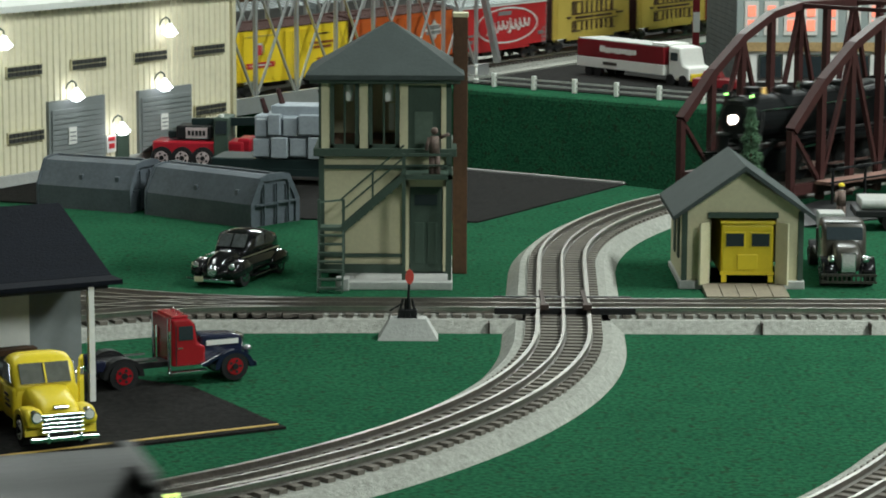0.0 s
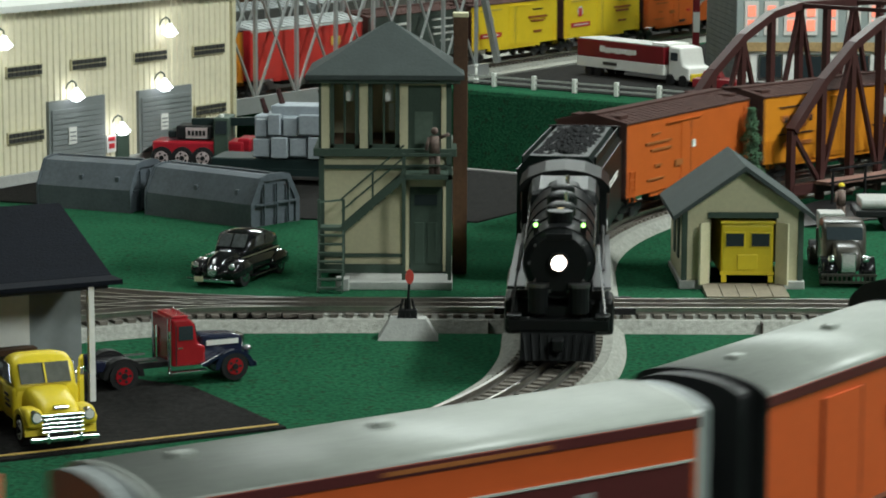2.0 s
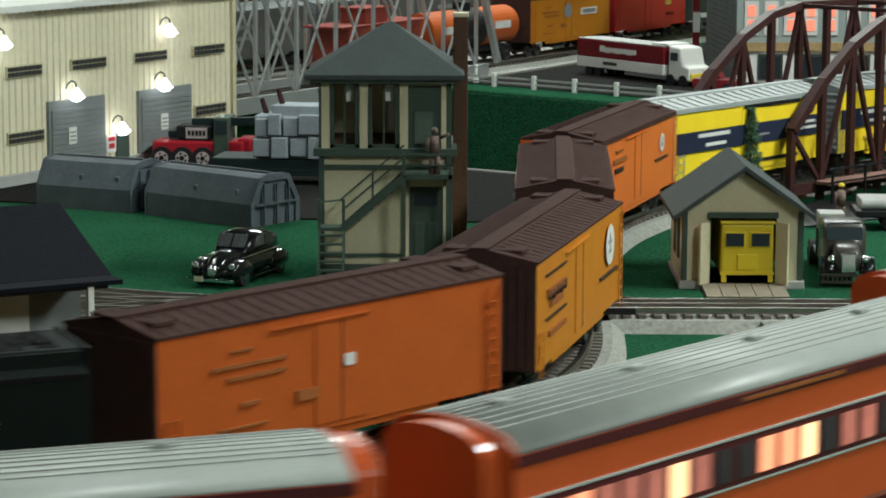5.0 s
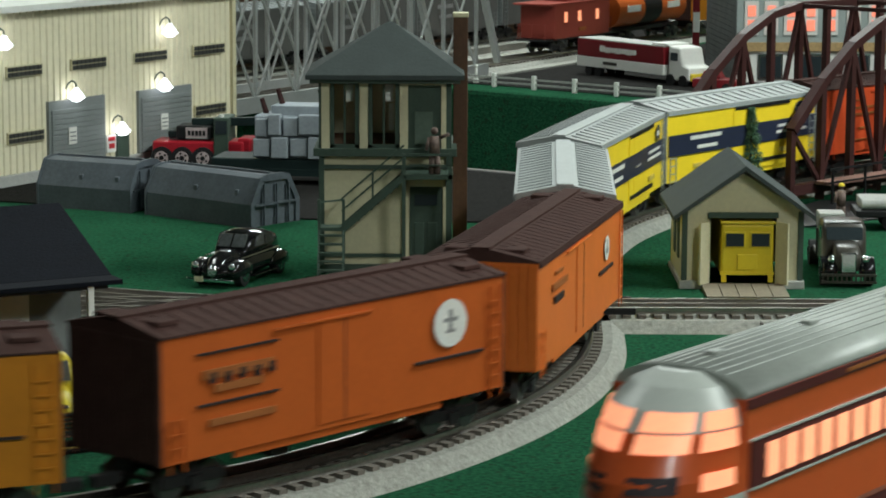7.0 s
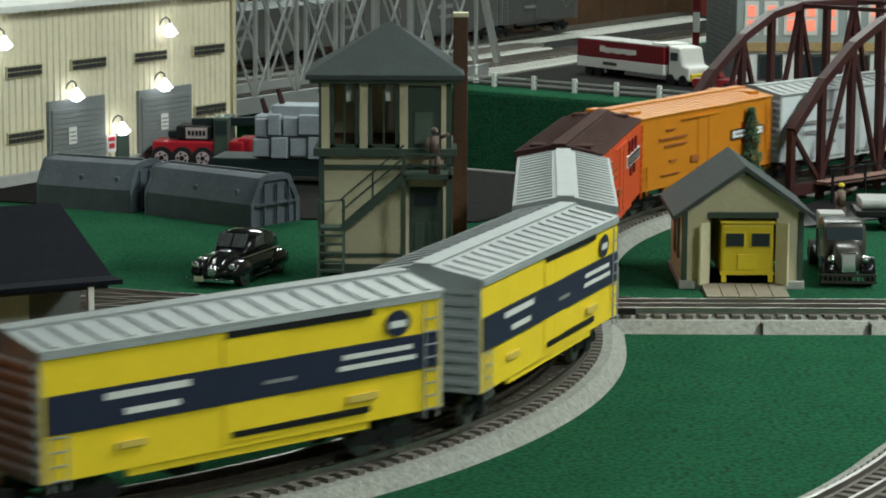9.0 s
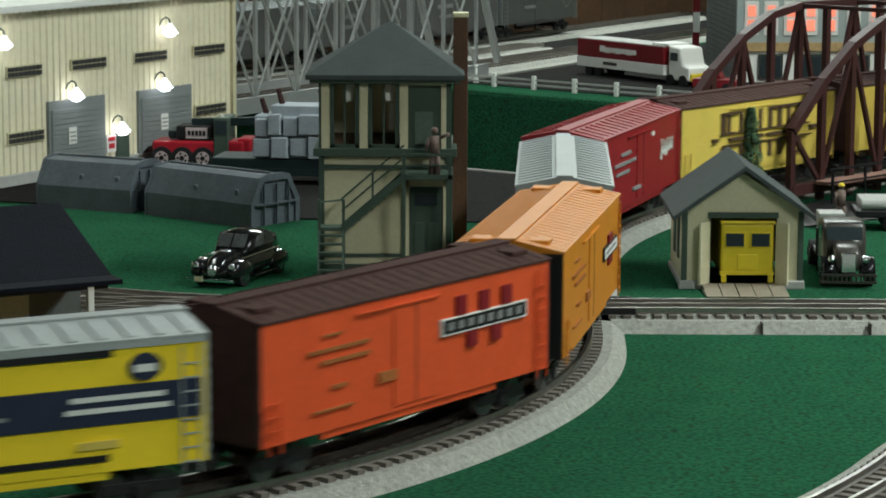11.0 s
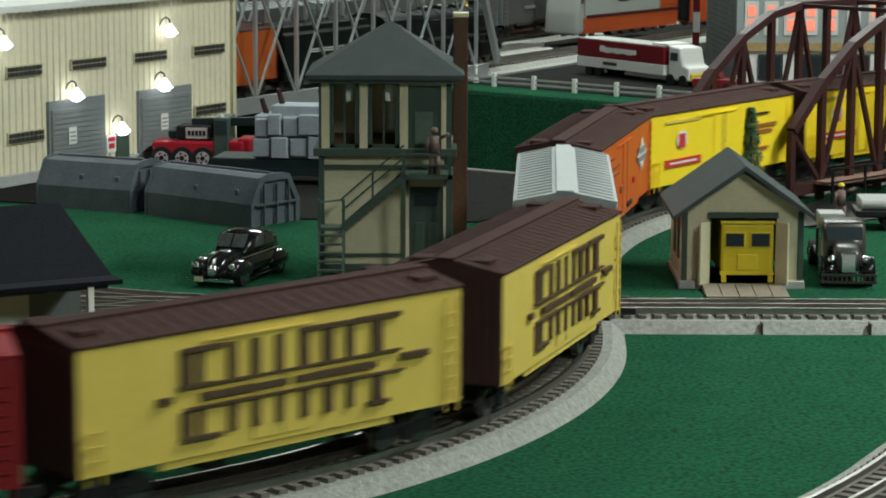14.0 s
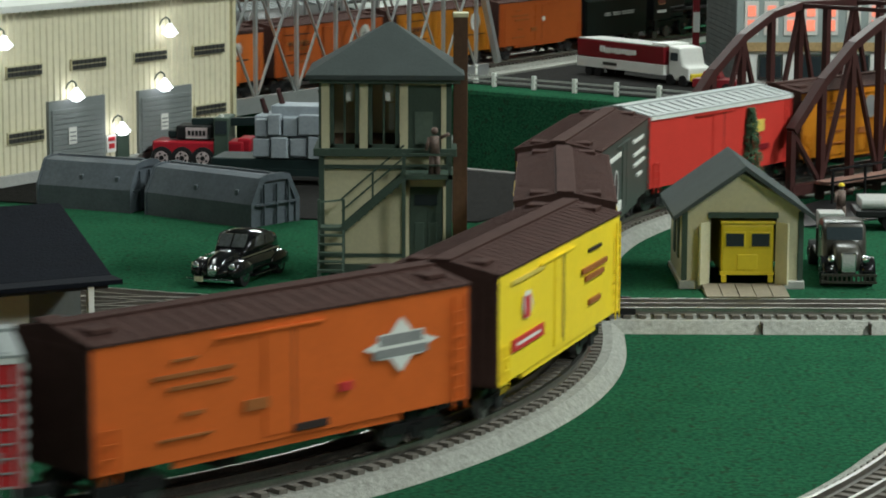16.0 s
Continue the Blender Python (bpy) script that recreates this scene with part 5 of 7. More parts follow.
for x in (-0.018, 0.018):
    for y in (-0.012, 0.012):
        part("wheel", cyl(bmesh.new(), 0.006, (x, y - 0.002, 0.006), (x, y + 0.002, 0.006)), RUBBER, t)


def conifer():
    rnd = random.Random(4)
    t = thing("small_conifer", pose(0.2765, 2.28, 0), "small green model conifer tree", "tree")
    part("trunk", cyl(bmesh.new(), 0.0016, (0, 0, 0), (0, 0, 0.085), 8, 0.0006), WOODBROWN, t)
    bm = bmesh.new()
    H = 0.093
    for i in range(3800):
        z = 0.012 + (H - 0.013) * rnd.random() ** 1.25
        r = 0.0135 * (1 - (z - 0.012) / (H - 0.01)) ** 0.8 * (0.55 + 0.55 * rnd.random()) * (0.85 + 0.25 * math.sin(z * 420)) + 0.0006
        a = rnd.uniform(0, 2 * math.pi)
        c = Vector((r * math.cos(a), r * math.sin(a), z))
        d = Vector((math.cos(a), math.sin(a), rnd.uniform(-0.7, 0.2))).normalized() * rnd.uniform(0.0022, 0.0042)
        u = Vector((-math.sin(a), math.cos(a), rnd.uniform(-0.4, 0.4))).normalized() * 0.0011
        vs = [bm.verts.new(c - u), bm.verts.new(c + u), bm.verts.new(c + d)]
        bm.faces.new(vs)
    part("crown", bm, mat("conifer_needles", (0.10, 0.20, 0.11), 0.9, vary=0.6, scale=400), t)
    return t


conifer()


# ---- switch stand, crossing, turnout ----
def switch_stand():
    t = thing("switch_stand", pose(-0.0235, 1.672, 0), "black switch stand with red target on a concrete plinth", "switch stand")
    bm = bmesh.new()
    lo = [bm.verts.new(v) for v in ((-0.0195, -0.011, 0), (0.0205, -0.011, 0), (0.0205, 0.012, 0), (-0.0195, 0.012, 0))]
    hi = [bm.verts.new(v) for v in ((-0.0115, -0.0045, 0.0135), (0.0125, -0.0045, 0.0135), (0.0125, 0.008, 0.0135), (-0.0115, 0.008, 0.0135))]
    bm.faces.new(lo[::-1]), bm.faces.new(hi)
    for i in range(4):
        bm.faces.new((lo[i], lo[(i + 1) % 4], hi[(i + 1) % 4], hi[i]))
    part("plinth", bm, CONCRETE, t, "grey concrete plinth")
    part("gear_box", boxes((-0.006, 0.0065, -0.002, 0.004, 0.0135, 0.0195), bevel=0.0008), BLACK, t)
    bm = bmesh.new()
    for x in (-0.006, -0.002, 0.002, 0.006):
        bar(bm, 0.0012, 0.0012, (x, -0.002, 0.0135), (x * 0.5, 0, 0.0265))
    part("tripod", bm, BLACK, t)
    part("mast", cyl(bmesh.new(), 0.0009, (0, 0, 0.0195), (0.0012, 0, 0.038), 8), BLACK, t)
    part("lever", bar(bmesh.new(), 0.001, 0.001, (-0.003, -0.003, 0.024), (-0.012, -0.004, 0.019)), BLACK, t)
    bm = bmesh.new()
    bmesh.ops.create_cone(bm, cap_ends=True, segments=18, radius1=0.0033, radius2=0.0033, depth=0.001, matrix=Matrix.Translation((0.0014, -0.0012, 0.0415)) @ Matrix.Rotation(math.pi / 2, 4, "X") @ Matrix.Diagonal((0.85, 1.5, 1, 1)))
    part("target", bm, mat("target_red", (0.75, 0.09, 0.07), 0.5, vary=0.15), t, "red oval target")
    return t


switch_stand()
RUST = mat("rusty_guard", (0.055, 0.035, 0.028), 0.7, vary=0.4, scale=120)
t = thing("track_crossing", pose(0.0832, 1.728, 0), "metal track crossing with rusty guard rails", "crossing", kind="structure")
for x in (-0.0145, 0.0145):
    part("guard_rail", boxes((x - 0.0016, x + 0.0016, -0.031, 0.036, 0.0148, 0.0168), (x - 0.003, x + 0.003, -0.033, -0.024, 0.0148, 0.0185), bevel=0.0004), RUST, t)
part("crossing_plate", boxes((-0.048, 0.048, 0.0205, 0.0225, 0.0098, 0.0146), (-0.048, 0.048, -0.0225, -0.0205, 0.0098, 0.0143)), BLACK, t)
for x in (-0.052, 0.132, 0.205):
    part("bed_joint", boxes((x - 0.0005, x + 0.0005, -0.0415, -0.0335, 0.0002, 0.0078)), RUST, t)
# diverging branch at the west end of the crossing line
br = chain(line((-0.085, 1.7265), (-0.12, 1.7262)), [Vector((-0.12 - 0.02 * k, 1.7262 - 0.0009 * k * k)) for k in range(1, 14)], [Vector((-0.38 - 0.02 * k, 1.5741 - 0.0234 * k)) for k in range(1, 8)])
track("branch_track", br, "three-rail branch track diverging from the crossing line")
br2 = [Vector((-0.09 - 0.02 * k, 1.729 + 0.0006 * k * k)) for k in range(0, 22)]
track("rear_branch_track", br2, "three-rail track spreading behind the crossing line")


# ---- rolling stock (local x forward, y left, z from the rail top) ----
ORANGE = mat("reefer_orange", (0.48, 0.10, 0.018), 0.45, vary=0.12, scale=50)
LIVEORANGE = mat("live_orange", (0.68, 0.165, 0.03), 0.45, vary=0.12, scale=50)
DEEPORANGE = mat("deep_orange", (0.62, 0.122, 0.022), 0.45, vary=0.12, scale=50)
AMBER = mat("amber_yellow", (0.56, 0.20, 0.014), 0.45, vary=0.12, scale=50)
LEMON = mat("lemon_yellow", (0.92, 0.66, 0.03), 0.4, vary=0.08, scale=50)
STRAW = mat("straw_yellow", (0.66, 0.49, 0.10), 0.5, vary=0.1, scale=50)
BROWNROOF = mat("brown_roof", (0.066, 0.033, 0.028), 0.85, spec=0.1, vary=0.3, scale=80, bump=0.4, bscale=900)
CARGREY = mat("silver_grey_roof", (0.34, 0.365, 0.36), 0.45, vary=0.15, scale=50)
CARWHITE = mat("pale_grey_side", (0.60, 0.65, 0.66), 0.45, vary=0.08, scale=50)
CARRED = mat("car_red", (0.56, 0.03, 0.035), 0.4, vary=0.1, scale=50)
DARKRED = mat("oxide_car_red", (0.27, 0.016, 0.02), 0.45, vary=0.15, scale=50)
CARGREEN = mat("grey_green_side", (0.06, 0.075, 0.065), 0.5, vary=0.15, scale=50)
CABRED = mat("caboose_red", (0.28, 0.05, 0.035), 0.5, vary=0.15, scale=50)
NAVYBAND = mat("navy_band", (0.022, 0.028, 0.055), 0.45, vary=0.15, scale=50)
INK = mat("dark_ink", (0.035, 0.022, 0.02), 0.6, vary=0.2, scale=80)
PALEINK = mat("white_ink", (0.72, 0.72, 0.68), 0.6, vary=0.15, scale=80)
REDINK = mat("red_ink", (0.55, 0.04, 0.04), 0.5, vary=0.15, scale=80)
BROWNINK = mat("brown_ink", (0.085, 0.05, 0.028), 0.6, vary=0.3, scale=80)
FADEDINK = mat("faded_ink", (0.34, 0.11, 0.03), 0.6, vary=0.3, scale=80)
GREYINK = mat("grey_ink", (0.25, 0.25, 0.25), 0.6, vary=0.2, scale=80)
TRUCKBLACK = mat("truck_black", (0.018, 0.018, 0.019), 0.55, vary=0.35, scale=120)
WHEELSTEEL = mat("wheel_steel", (0.16, 0.16, 0.16), 0.35, metal=0.8, vary=0.3, scale=100)
STEAMBLACK = mat("steam_black", (0.007, 0.008, 0.0085), 0.4, vary=0.4, scale=80, coat=0.03, spec=0.22)
TENDERGREEN = mat("tender_dark_green", (0.006, 0.011, 0.0095), 0.45, vary=0.25, scale=60, spec=0.15)
BRASS = mat("brass", (0.65, 0.42, 0.14), 0.3, metal=1.0, vary=0.15)
HEADLIGHT = mat("headlight_glow", (1.0, 0.82, 0.72), 0.3, vary=0.02, emit=9.0)
GREENLAMP = mat("green_marker_glow", (0.35, 1.0, 0.2), 0.3, vary=0.02, emit=5.0)
HULLGREY = mat("streamliner_grey", (0.42, 0.44, 0.41), 0.35, vary=0.08, scale=40)
ROOFSILVER = mat("streamliner_roof", (0.33, 0.35, 0.32), 0.42, vary=0.18, scale=55, bump=0.15, bscale=300)
HIORANGE = mat("streamliner_orange", (0.54, 0.088, 0.022), 0.35, vary=0.1, scale=40, coat=0.2)
HIMAROON = mat("streamliner_maroon", (0.085, 0.016, 0.018), 0.4, vary=0.15, scale=40)
ROOFBLACK = mat("streamliner_black", (0.014, 0.014, 0.013), 0.48, spec=0.35, bump=0.3, bscale=500, vary=0.3, scale=60)
LITPANE = mat("lit_pane", (1.0, 0.36, 0.19), 0.4, vary=0.25, scale=60, emit=1.2)
BRIGHTPANE = mat("bright_pane", (1.0, 0.55, 0.28), 0.4, vary=0.25, scale=60, emit=1.9)
DIMPANE = mat("dim_pane", (0.62, 0.20, 0.15), 0.3, vary=0.5, scale=90, emit=0.35)
DARKPANE = mat("dark_pane", (0.06, 0.045, 0.05), 0.2, vary=0.3, scale=60)
ZB = 0.0216


def ell(bm, cx, cz, rx, rz, y, n=28, inner=0.0):
    """Flat ellipse, or ring, in the plane of a car side."""
    pts = [(cx + rx * math.cos(2 * math.pi * i / n), cz + rz * math.sin(2 * math.pi * i / n)) for i in range(n)]
    if inner:
        q = [(cx + rx * inner * math.cos(2 * math.pi * i / n), cz + rz * (1 - (1 - inner) * rx / rz * 0.62) * math.sin(2 * math.pi * i / n)) for i in range(n)]
        a = [bm.verts.new((x, y, z)) for x, z in pts]
        b = [bm.verts.new((x, y, z)) for x, z in q]
        for i in range(n):
            bm.faces.new((a[i], a[(i + 1) % n], b[(i + 1) % n], b[i]))
    else:
        bm.faces.new([bm.verts.new((x, y, z)) for x, z in pts])


def deco(parent, L, W, H, marks, zb=ZB, names=True):
    """Markings on both sides. u runs left to right as one faces the side, v upwards; both 0 to 1."""
    for side in (1, -1):
        for layer, (kind, u, v, w, h, m) in enumerate(marks):
            x = (L / 2 - u * L) if side > 0 else (-L / 2 + u * L)
            z = zb + v * H
            y = side * (W / 2 + 0.0009 + 0.00005 * layer)
            bm = bmesh.new()
            if kind == "bar":
                box(bm, x - w * L / 2, x + w * L / 2, side * (W / 2 + 0.0001), y + side * 0.0003, z - h * H / 2, z + h * H / 2)
            elif kind == "disc":
                ell(bm, x, z, w * L / 2, h * H / 2, y + side * 0.0003)
            elif kind == "ring":
                ell(bm, x, z, w * L / 2, h * H / 2, y + side * 0.0003, 40, 0.955)
            elif kind == "diamond":
                a, b = w * L / 2, h * H / 2
                pts = [(x - a, z), (x - a * 0.62, z + b * 0.22), (x - a * 0.6, z + b * 0.45), (x - a * 0.3, z + b * 0.45), (x, z + b), (x + a * 0.3, z + b * 0.45), (x + a * 0.6, z + b * 0.45), (x + a * 0.62, z + b * 0.22), (x + a, z), (x + a * 0.62, z - b * 0.22), (x + a * 0.6, z - b * 0.45), (x + a * 0.3, z - b * 0.45), (x, z - b), (x - a * 0.3, z - b * 0.45), (x - a * 0.6, z - b * 0.45), (x - a * 0.62, z - b * 0.22)]
                bm.faces.new([bm.verts.new((p, y + side * 0.0003, q)) for p, q in pts])
            elif kind == "wave":
                n, loops = 90, 4.5
                pts = []
                for i in range(n + 1):
                    k = i / n
                    a = k * loops * 2 * math.pi
                    big = 1.0 + 0.55 * (k < 0.14) + 0.5 * (0.45 < k < 0.56)
                    pts.append(((k - 0.5) * w * L * 0.94 + 0.05 * w * L * math.sin(a), h * H * (0.29 * big * math.cos(a + 2.4) + 0.16 * (k - 0.5))))
                th = 0.075 * h * H
                prev = None
                for i, (px_, pz) in enumerate(pts):
                    q = pts[min(i + 1, n)]
                    o = pts[max(i - 1, 0)]
                    d = Vector((q[0] - o[0], q[1] - o[1])).normalized()
                    nn = Vector((-d.y, d.x)) * th * (0.7 + 0.6 * abs(d.y))
                    row = [bm.verts.new((x - side * (px_ + e * nn.x), y + side * 0.0003, z + pz + e * nn.y)) for e in (-1, 1)]
                    if prev:
                        bm.faces.new((prev[0], prev[1], row[1], row[0]))
                    prev = row
            part("marking", bm, m, parent)


def bogie(parent, x, r=0.0082, wb=0.0135, name="truck"):
    t = part(name, boxes((x - 0.021, x + 0.021, 0.0212, 0.0225, 0.0065, 0.0125), (x - 0.021, x + 0.021, -0.0225, -0.0212, 0.0065, 0.0125), (x - 0.005, x + 0.005, -0.0215, 0.0215, 0.009, 0.019), bevel=0.0005), TRUCKBLACK, parent)
    for dx in (-wb, wb):
        for s in (-1, 1):
            part("wheel", cyl(bmesh.new(), r, (x + dx, s * 0.0155, r), (x + dx, s * 0.0198, r), 18), WHEELSTEEL, t)
        part("axle", cyl(bmesh.new(), 0.0016, (x + dx, -0.0155, r), (x + dx, 0.0155, r), 8), WHEELSTEEL, t)
    for s in (-1, 1):
        part("spring", boxes((x - 0.004, x + 0.004, s * 0.0232 - 0.0012, s * 0.0232 + 0.0012, 0.004, 0.011), bevel=0.0004), TRUCKBLACK, t)
    return t


def freight_car(label, side, roof, end, marks=(), steel=False, edge=None, H=0.0612, L=0.247, W=0.0655, door=True, roofrib=None):
    """A box or refrigerator car with doors, ladders, roof walk and trucks."""
    t = thing("freight_car", Matrix.Identity(4), label, "freight car", "freight train")
    part("body", boxes((-L / 2, L / 2, -W / 2, W / 2, ZB, ZB + H)), side, t)
    top = ZB + H
    for s in (-1, 1):
        e = part("end_panel", boxes((s * (L / 2 + 0.0006) - 0.0006, s * (L / 2 + 0.0006) + 0.0006, -W / 2, W / 2, ZB, top)), end, t)
        if steel:
            for i in range(9):
                z = ZB + 0.004 + i * 0.0062
                part("end_rib", boxes((s * (L / 2 + 0.0018) - 0.0011, s * (L / 2 + 0.0018) + 0.0011, -W / 2 + 0.002, W / 2 - 0.002, z, z + 0.0032), bevel=0.0009), end, e)
        else:
            bm = bmesh.new()
            for i in range(12):
                y = -W / 2 + 0.003 + i * (W - 0.006) / 11
                box(bm, s * (L / 2 + 0.0014) - 0.0004, s * (L / 2 + 0.0014) + 0.0004, y - 0.0022, y + 0.0022, ZB + 0.001, top - 0.001)
            part("end_planks", bm, end, e)
        part("coupler", boxes((s * (L / 2 + 0.008) - 0.0085, s * (L / 2 + 0.008) + 0.0085, -0.003, 0.003, 0.009, 0.015), bevel=0.0008), TRUCKBLACK, t)
        part("running_gear", boxes((s * L * 0.25 - 0.03, s * L * 0.25 + 0.03, -0.011, 0.011, ZB - 0.0025, ZB)), TRUCKBLACK, t)
    bm = bmesh.new()
    prism(bm, [(-W / 2 - 0.001, top), (-W / 2 - 0.001, top + 0.0012), (-0.006, top + 0.0068), (0.006, top + 0.0068), (W / 2 + 0.001, top + 0.0012), (W / 2 + 0.001, top)], -L / 2 - 0.0012, L / 2 + 0.0012, "x")
    rf = part("roof", bm, roof, t)
    if roofrib or steel:
        n = 17
        for i in range(n):
            x = -L / 2 + 0.008 + i * (L - 0.016) / (n - 1)
            for s in (-1, 1):
                bm = bmesh.new()
                bar(bm, 0.0034, 0.0014, (x, s * 0.0085, top + 0.0068), (x, s * (W / 2 - 0.001), top + 0.0017))
                part("roof_rib", bm, roof, rf)
    else:
        n = 24
        for i in range(n):
            x = -L / 2 + 0.006 + i * (L - 0.012) / (n - 1)
            bm = bmesh.new()
            for s in (-1, 1):
                bar(bm, 0.0008, 0.0007, (x, s * 0.007, top + 0.0067), (x, s * (W / 2), top + 0.0014))
            part("roof_seam", bm, roof, rf)
        for sx in (-1, 1):
            for sy in (-1, 1):
                part("ice_hatch", boxes((sx * (L / 2 - 0.014) - 0.007, sx * (L / 2 - 0.014) + 0.007, sy * 0.017 - 0.006, sy * 0.017 + 0.006, top + 0.0035, top + 0.0062), bevel=0.0006), roof, rf)
    part("roof_walk", boxes((-L / 2 - 0.002, L / 2 + 0.002, -0.0055, 0.0055, top + 0.0070, top + 0.0082)), roof, t)
    sides = []
    for s in (1, -1):
        if edge:
            part("edge_strip", boxes((-L / 2, L / 2, s * (W / 2 + 0.0007) - 0.0006, s * (W / 2 + 0.0007) + 0.0006, top - 0.0028, top - 0.0002)), edge, t)
        if door:
            d = part("side_door", boxes((-0.019, 0.019, s * (W / 2 + 0.0003) - 0.0005, s * (W / 2 + 0.0003) + 0.0004, ZB + 0.003, top - 0.0045)), side, t)
            part("door_seam", boxes((-0.0004, 0.0004, s * (W / 2 + 0.0007) - 0.0002, s * (W / 2 + 0.0007) + 0.0002, ZB + 0.003, top - 0.005)), INK if not steel else side, d)
            if not steel:
                part("door_track", boxes((-0.020, 0.05, s * (W / 2 + 0.0012) - 0.0006, s * (W / 2 + 0.0012) + 0.0006, top - 0.0056, top - 0.0046)), side, d)
        for k, x in enumerate((-L / 2 + 0.008, L / 2 - 0.008)):
            bm = bmesh.new()
            for dx in (-0.0045, 0.0045):
                bar(bm, 0.0007, 0.0007, (x + dx, s * (W / 2 + 0.0016), ZB - 0.004), (x + dx, s * (W / 2 + 0.0016), top - 0.004 if k == 0 else ZB + 0.022))
            for i in range(8 if k == 0 else 4):
                z = ZB + 0.001 + i * 0.0068
                bar(bm, 0.0007, 0.0007, (x - 0.0045, s * (W / 2 + 0.0016), z), (x + 0.0045, s * (W / 2 + 0.0016), z))
            part("ladder", bm, side if not steel else roof, t)
        part("side_sill", boxes((-0.075, 0.075, s * (W / 2 - 0.0022) - 0.0008, s * (W / 2 - 0.0022) + 0.0008, ZB - 0.0042, ZB)), side, t)
    part("brake_gear", boxes((-0.03, 0.012, -0.014, 0.0, 0.009, ZB - 0.003), (0.022, 0.036, 0.004, 0.016, 0.008, ZB - 0.003), bevel=0.001), TRUCKBLACK, t)
    deco(t, L, W, H, marks)
    bogie(t, 0.094)
    bogie(t, -0.094)
    return t


TEXTL = [("bar", 0.20, 0.83, 0.22, 0.018, INK), ("bar", 0.20, 0.66, 0.19, 0.075, FADEDINK), ("bar", 0.20, 0.54, 0.13, 0.06, FADEDINK), ("bar", 0.20, 0.42, 0.22, 0.018, INK), ("bar", 0.21, 0.27, 0.18, 0.055, FADEDINK)]
EMBLEM = [("disc", 0.82, 0.68, 0.105, 0.42, PALEINK), ("bar", 0.82, 0.70, 0.012, 0.20, GREYINK), ("bar", 0.82, 0.71, 0.045, 0.035, GREYINK), ("bar", 0.82, 0.61, 0.030, 0.03, GREYINK), ("bar", 0.82, 0.38, 0.22, 0.02, INK)]
NYTEXT = [("bar", 0.13 + 0.04 * i, 0.63 - 0.01 * (i % 2), 0.016, 0.085, INK) for i in range(5)]
YB = [("bar", 0.5, 0.52, 0.985, 0.30, NAVYBAND), ("bar", 0.62, 0.925, 0.38, 0.055, BLACK), ("bar", 0.62, 0.11, 0.36, 0.05, BLACK), ("bar", 0.24, 0.60, 0.20, 0.055, PALEINK), ("bar", 0.25, 0.46, 0.13, 0.05, PALEINK), ("bar", 0.82, 0.58, 0.19, 0.04, PALEINK), ("bar", 0.82, 0.49, 0.21, 0.04, PALEINK), ("bar", 0.56, 0.49, 0.08, 0.03, GREYINK), ("disc", 0.875, 0.80, 0.07, 0.22, NAVYBAND), ("bar", 0.875, 0.79, 0.045, 0.06, PALEINK), ("bar", 0.20, 0.20, 0.07, 0.05, STRAW), ("bar", 0.78, 0.22, 0.08, 0.06, STRAW)]


def blocks(m):
    """Large two-line emblem of tall strokes split by a narrow band."""
    out = []
    for i, (u, w) in enumerate(((0.255, 0.03), (0.29, 0.018), (0.37, 0.022), (0.43, 0.022), (0.49, 0.022), (0.555, 0.026), (0.62, 0.026), (0.68, 0.018), (0.755, 0.028))):
        out.append(("bar", u, 0.72, w, 0.30, m))
        out.append(("bar", u, 0.26, w * 0.9, 0.22, m))
    out += [("bar", 0.30, 0.86, 0.10, 0.035, m), ("bar", 0.61, 0.87, 0.14, 0.035, m), ("bar", 0.755, 0.87, 0.13, 0.04, m), ("bar", 0.28, 0.57, 0.09, 0.03, m), ("bar", 0.54, 0.565, 0.56, 0.018, m), ("bar", 0.54, 0.39, 0.58, 0.018, m), ("bar", 0.40, 0.475, 0.22, 0.05, m), ("bar", 0.64, 0.475, 0.22, 0.05, m), ("bar", 0.86, 0.50, 0.08, 0.05, m), ("bar", 0.20, 0.49, 0.035, 0.05, m), ("bar", 0.29, 0.15, 0.10, 0.03, m), ("bar", 0.755, 0.15, 0.06, 0.03, m)]
    return out


KID = [("bar", 0.21, 0.88, 0.24, 0.035, STRAW), ("disc", 0.20, 0.62, 0.07, 0.26, PALEINK), ("bar", 0.20, 0.60, 0.045, 0.20, REDINK), ("bar", 0.21, 0.30, 0.24, 0.11, REDINK), ("bar", 0.21, 0.30, 0.18, 0.03, PALEINK), ("bar", 0.76, 0.80, 0.11, 0.03, INK), ("bar", 0.76, 0.62, 0.22, 0.05, FADEDINK), ("bar", 0.76, 0.53, 0.16, 0.05, FADEDINK), ("bar", 0.76, 0.28, 0.10, 0.05, FADEDINK), ("bar", 0.48, 0.5, 0.004, 0.8, STRAW)]
SMALLTXT = [("bar", 0.22, 0.80, 0.06, 0.02, FADEDINK), ("bar", 0.24, 0.68, 0.20, 0.03, FADEDINK), ("bar", 0.26, 0.58, 0.16, 0.03, FADEDINK), ("bar", 0.24, 0.36, 0.05, 0.03, FADEDINK), ("bar", 0.4, 0.33, 0.06, 0.09, FADEDINK), ("bar", 0.22, 0.18, 0.13, 0.018, FADEDINK)]


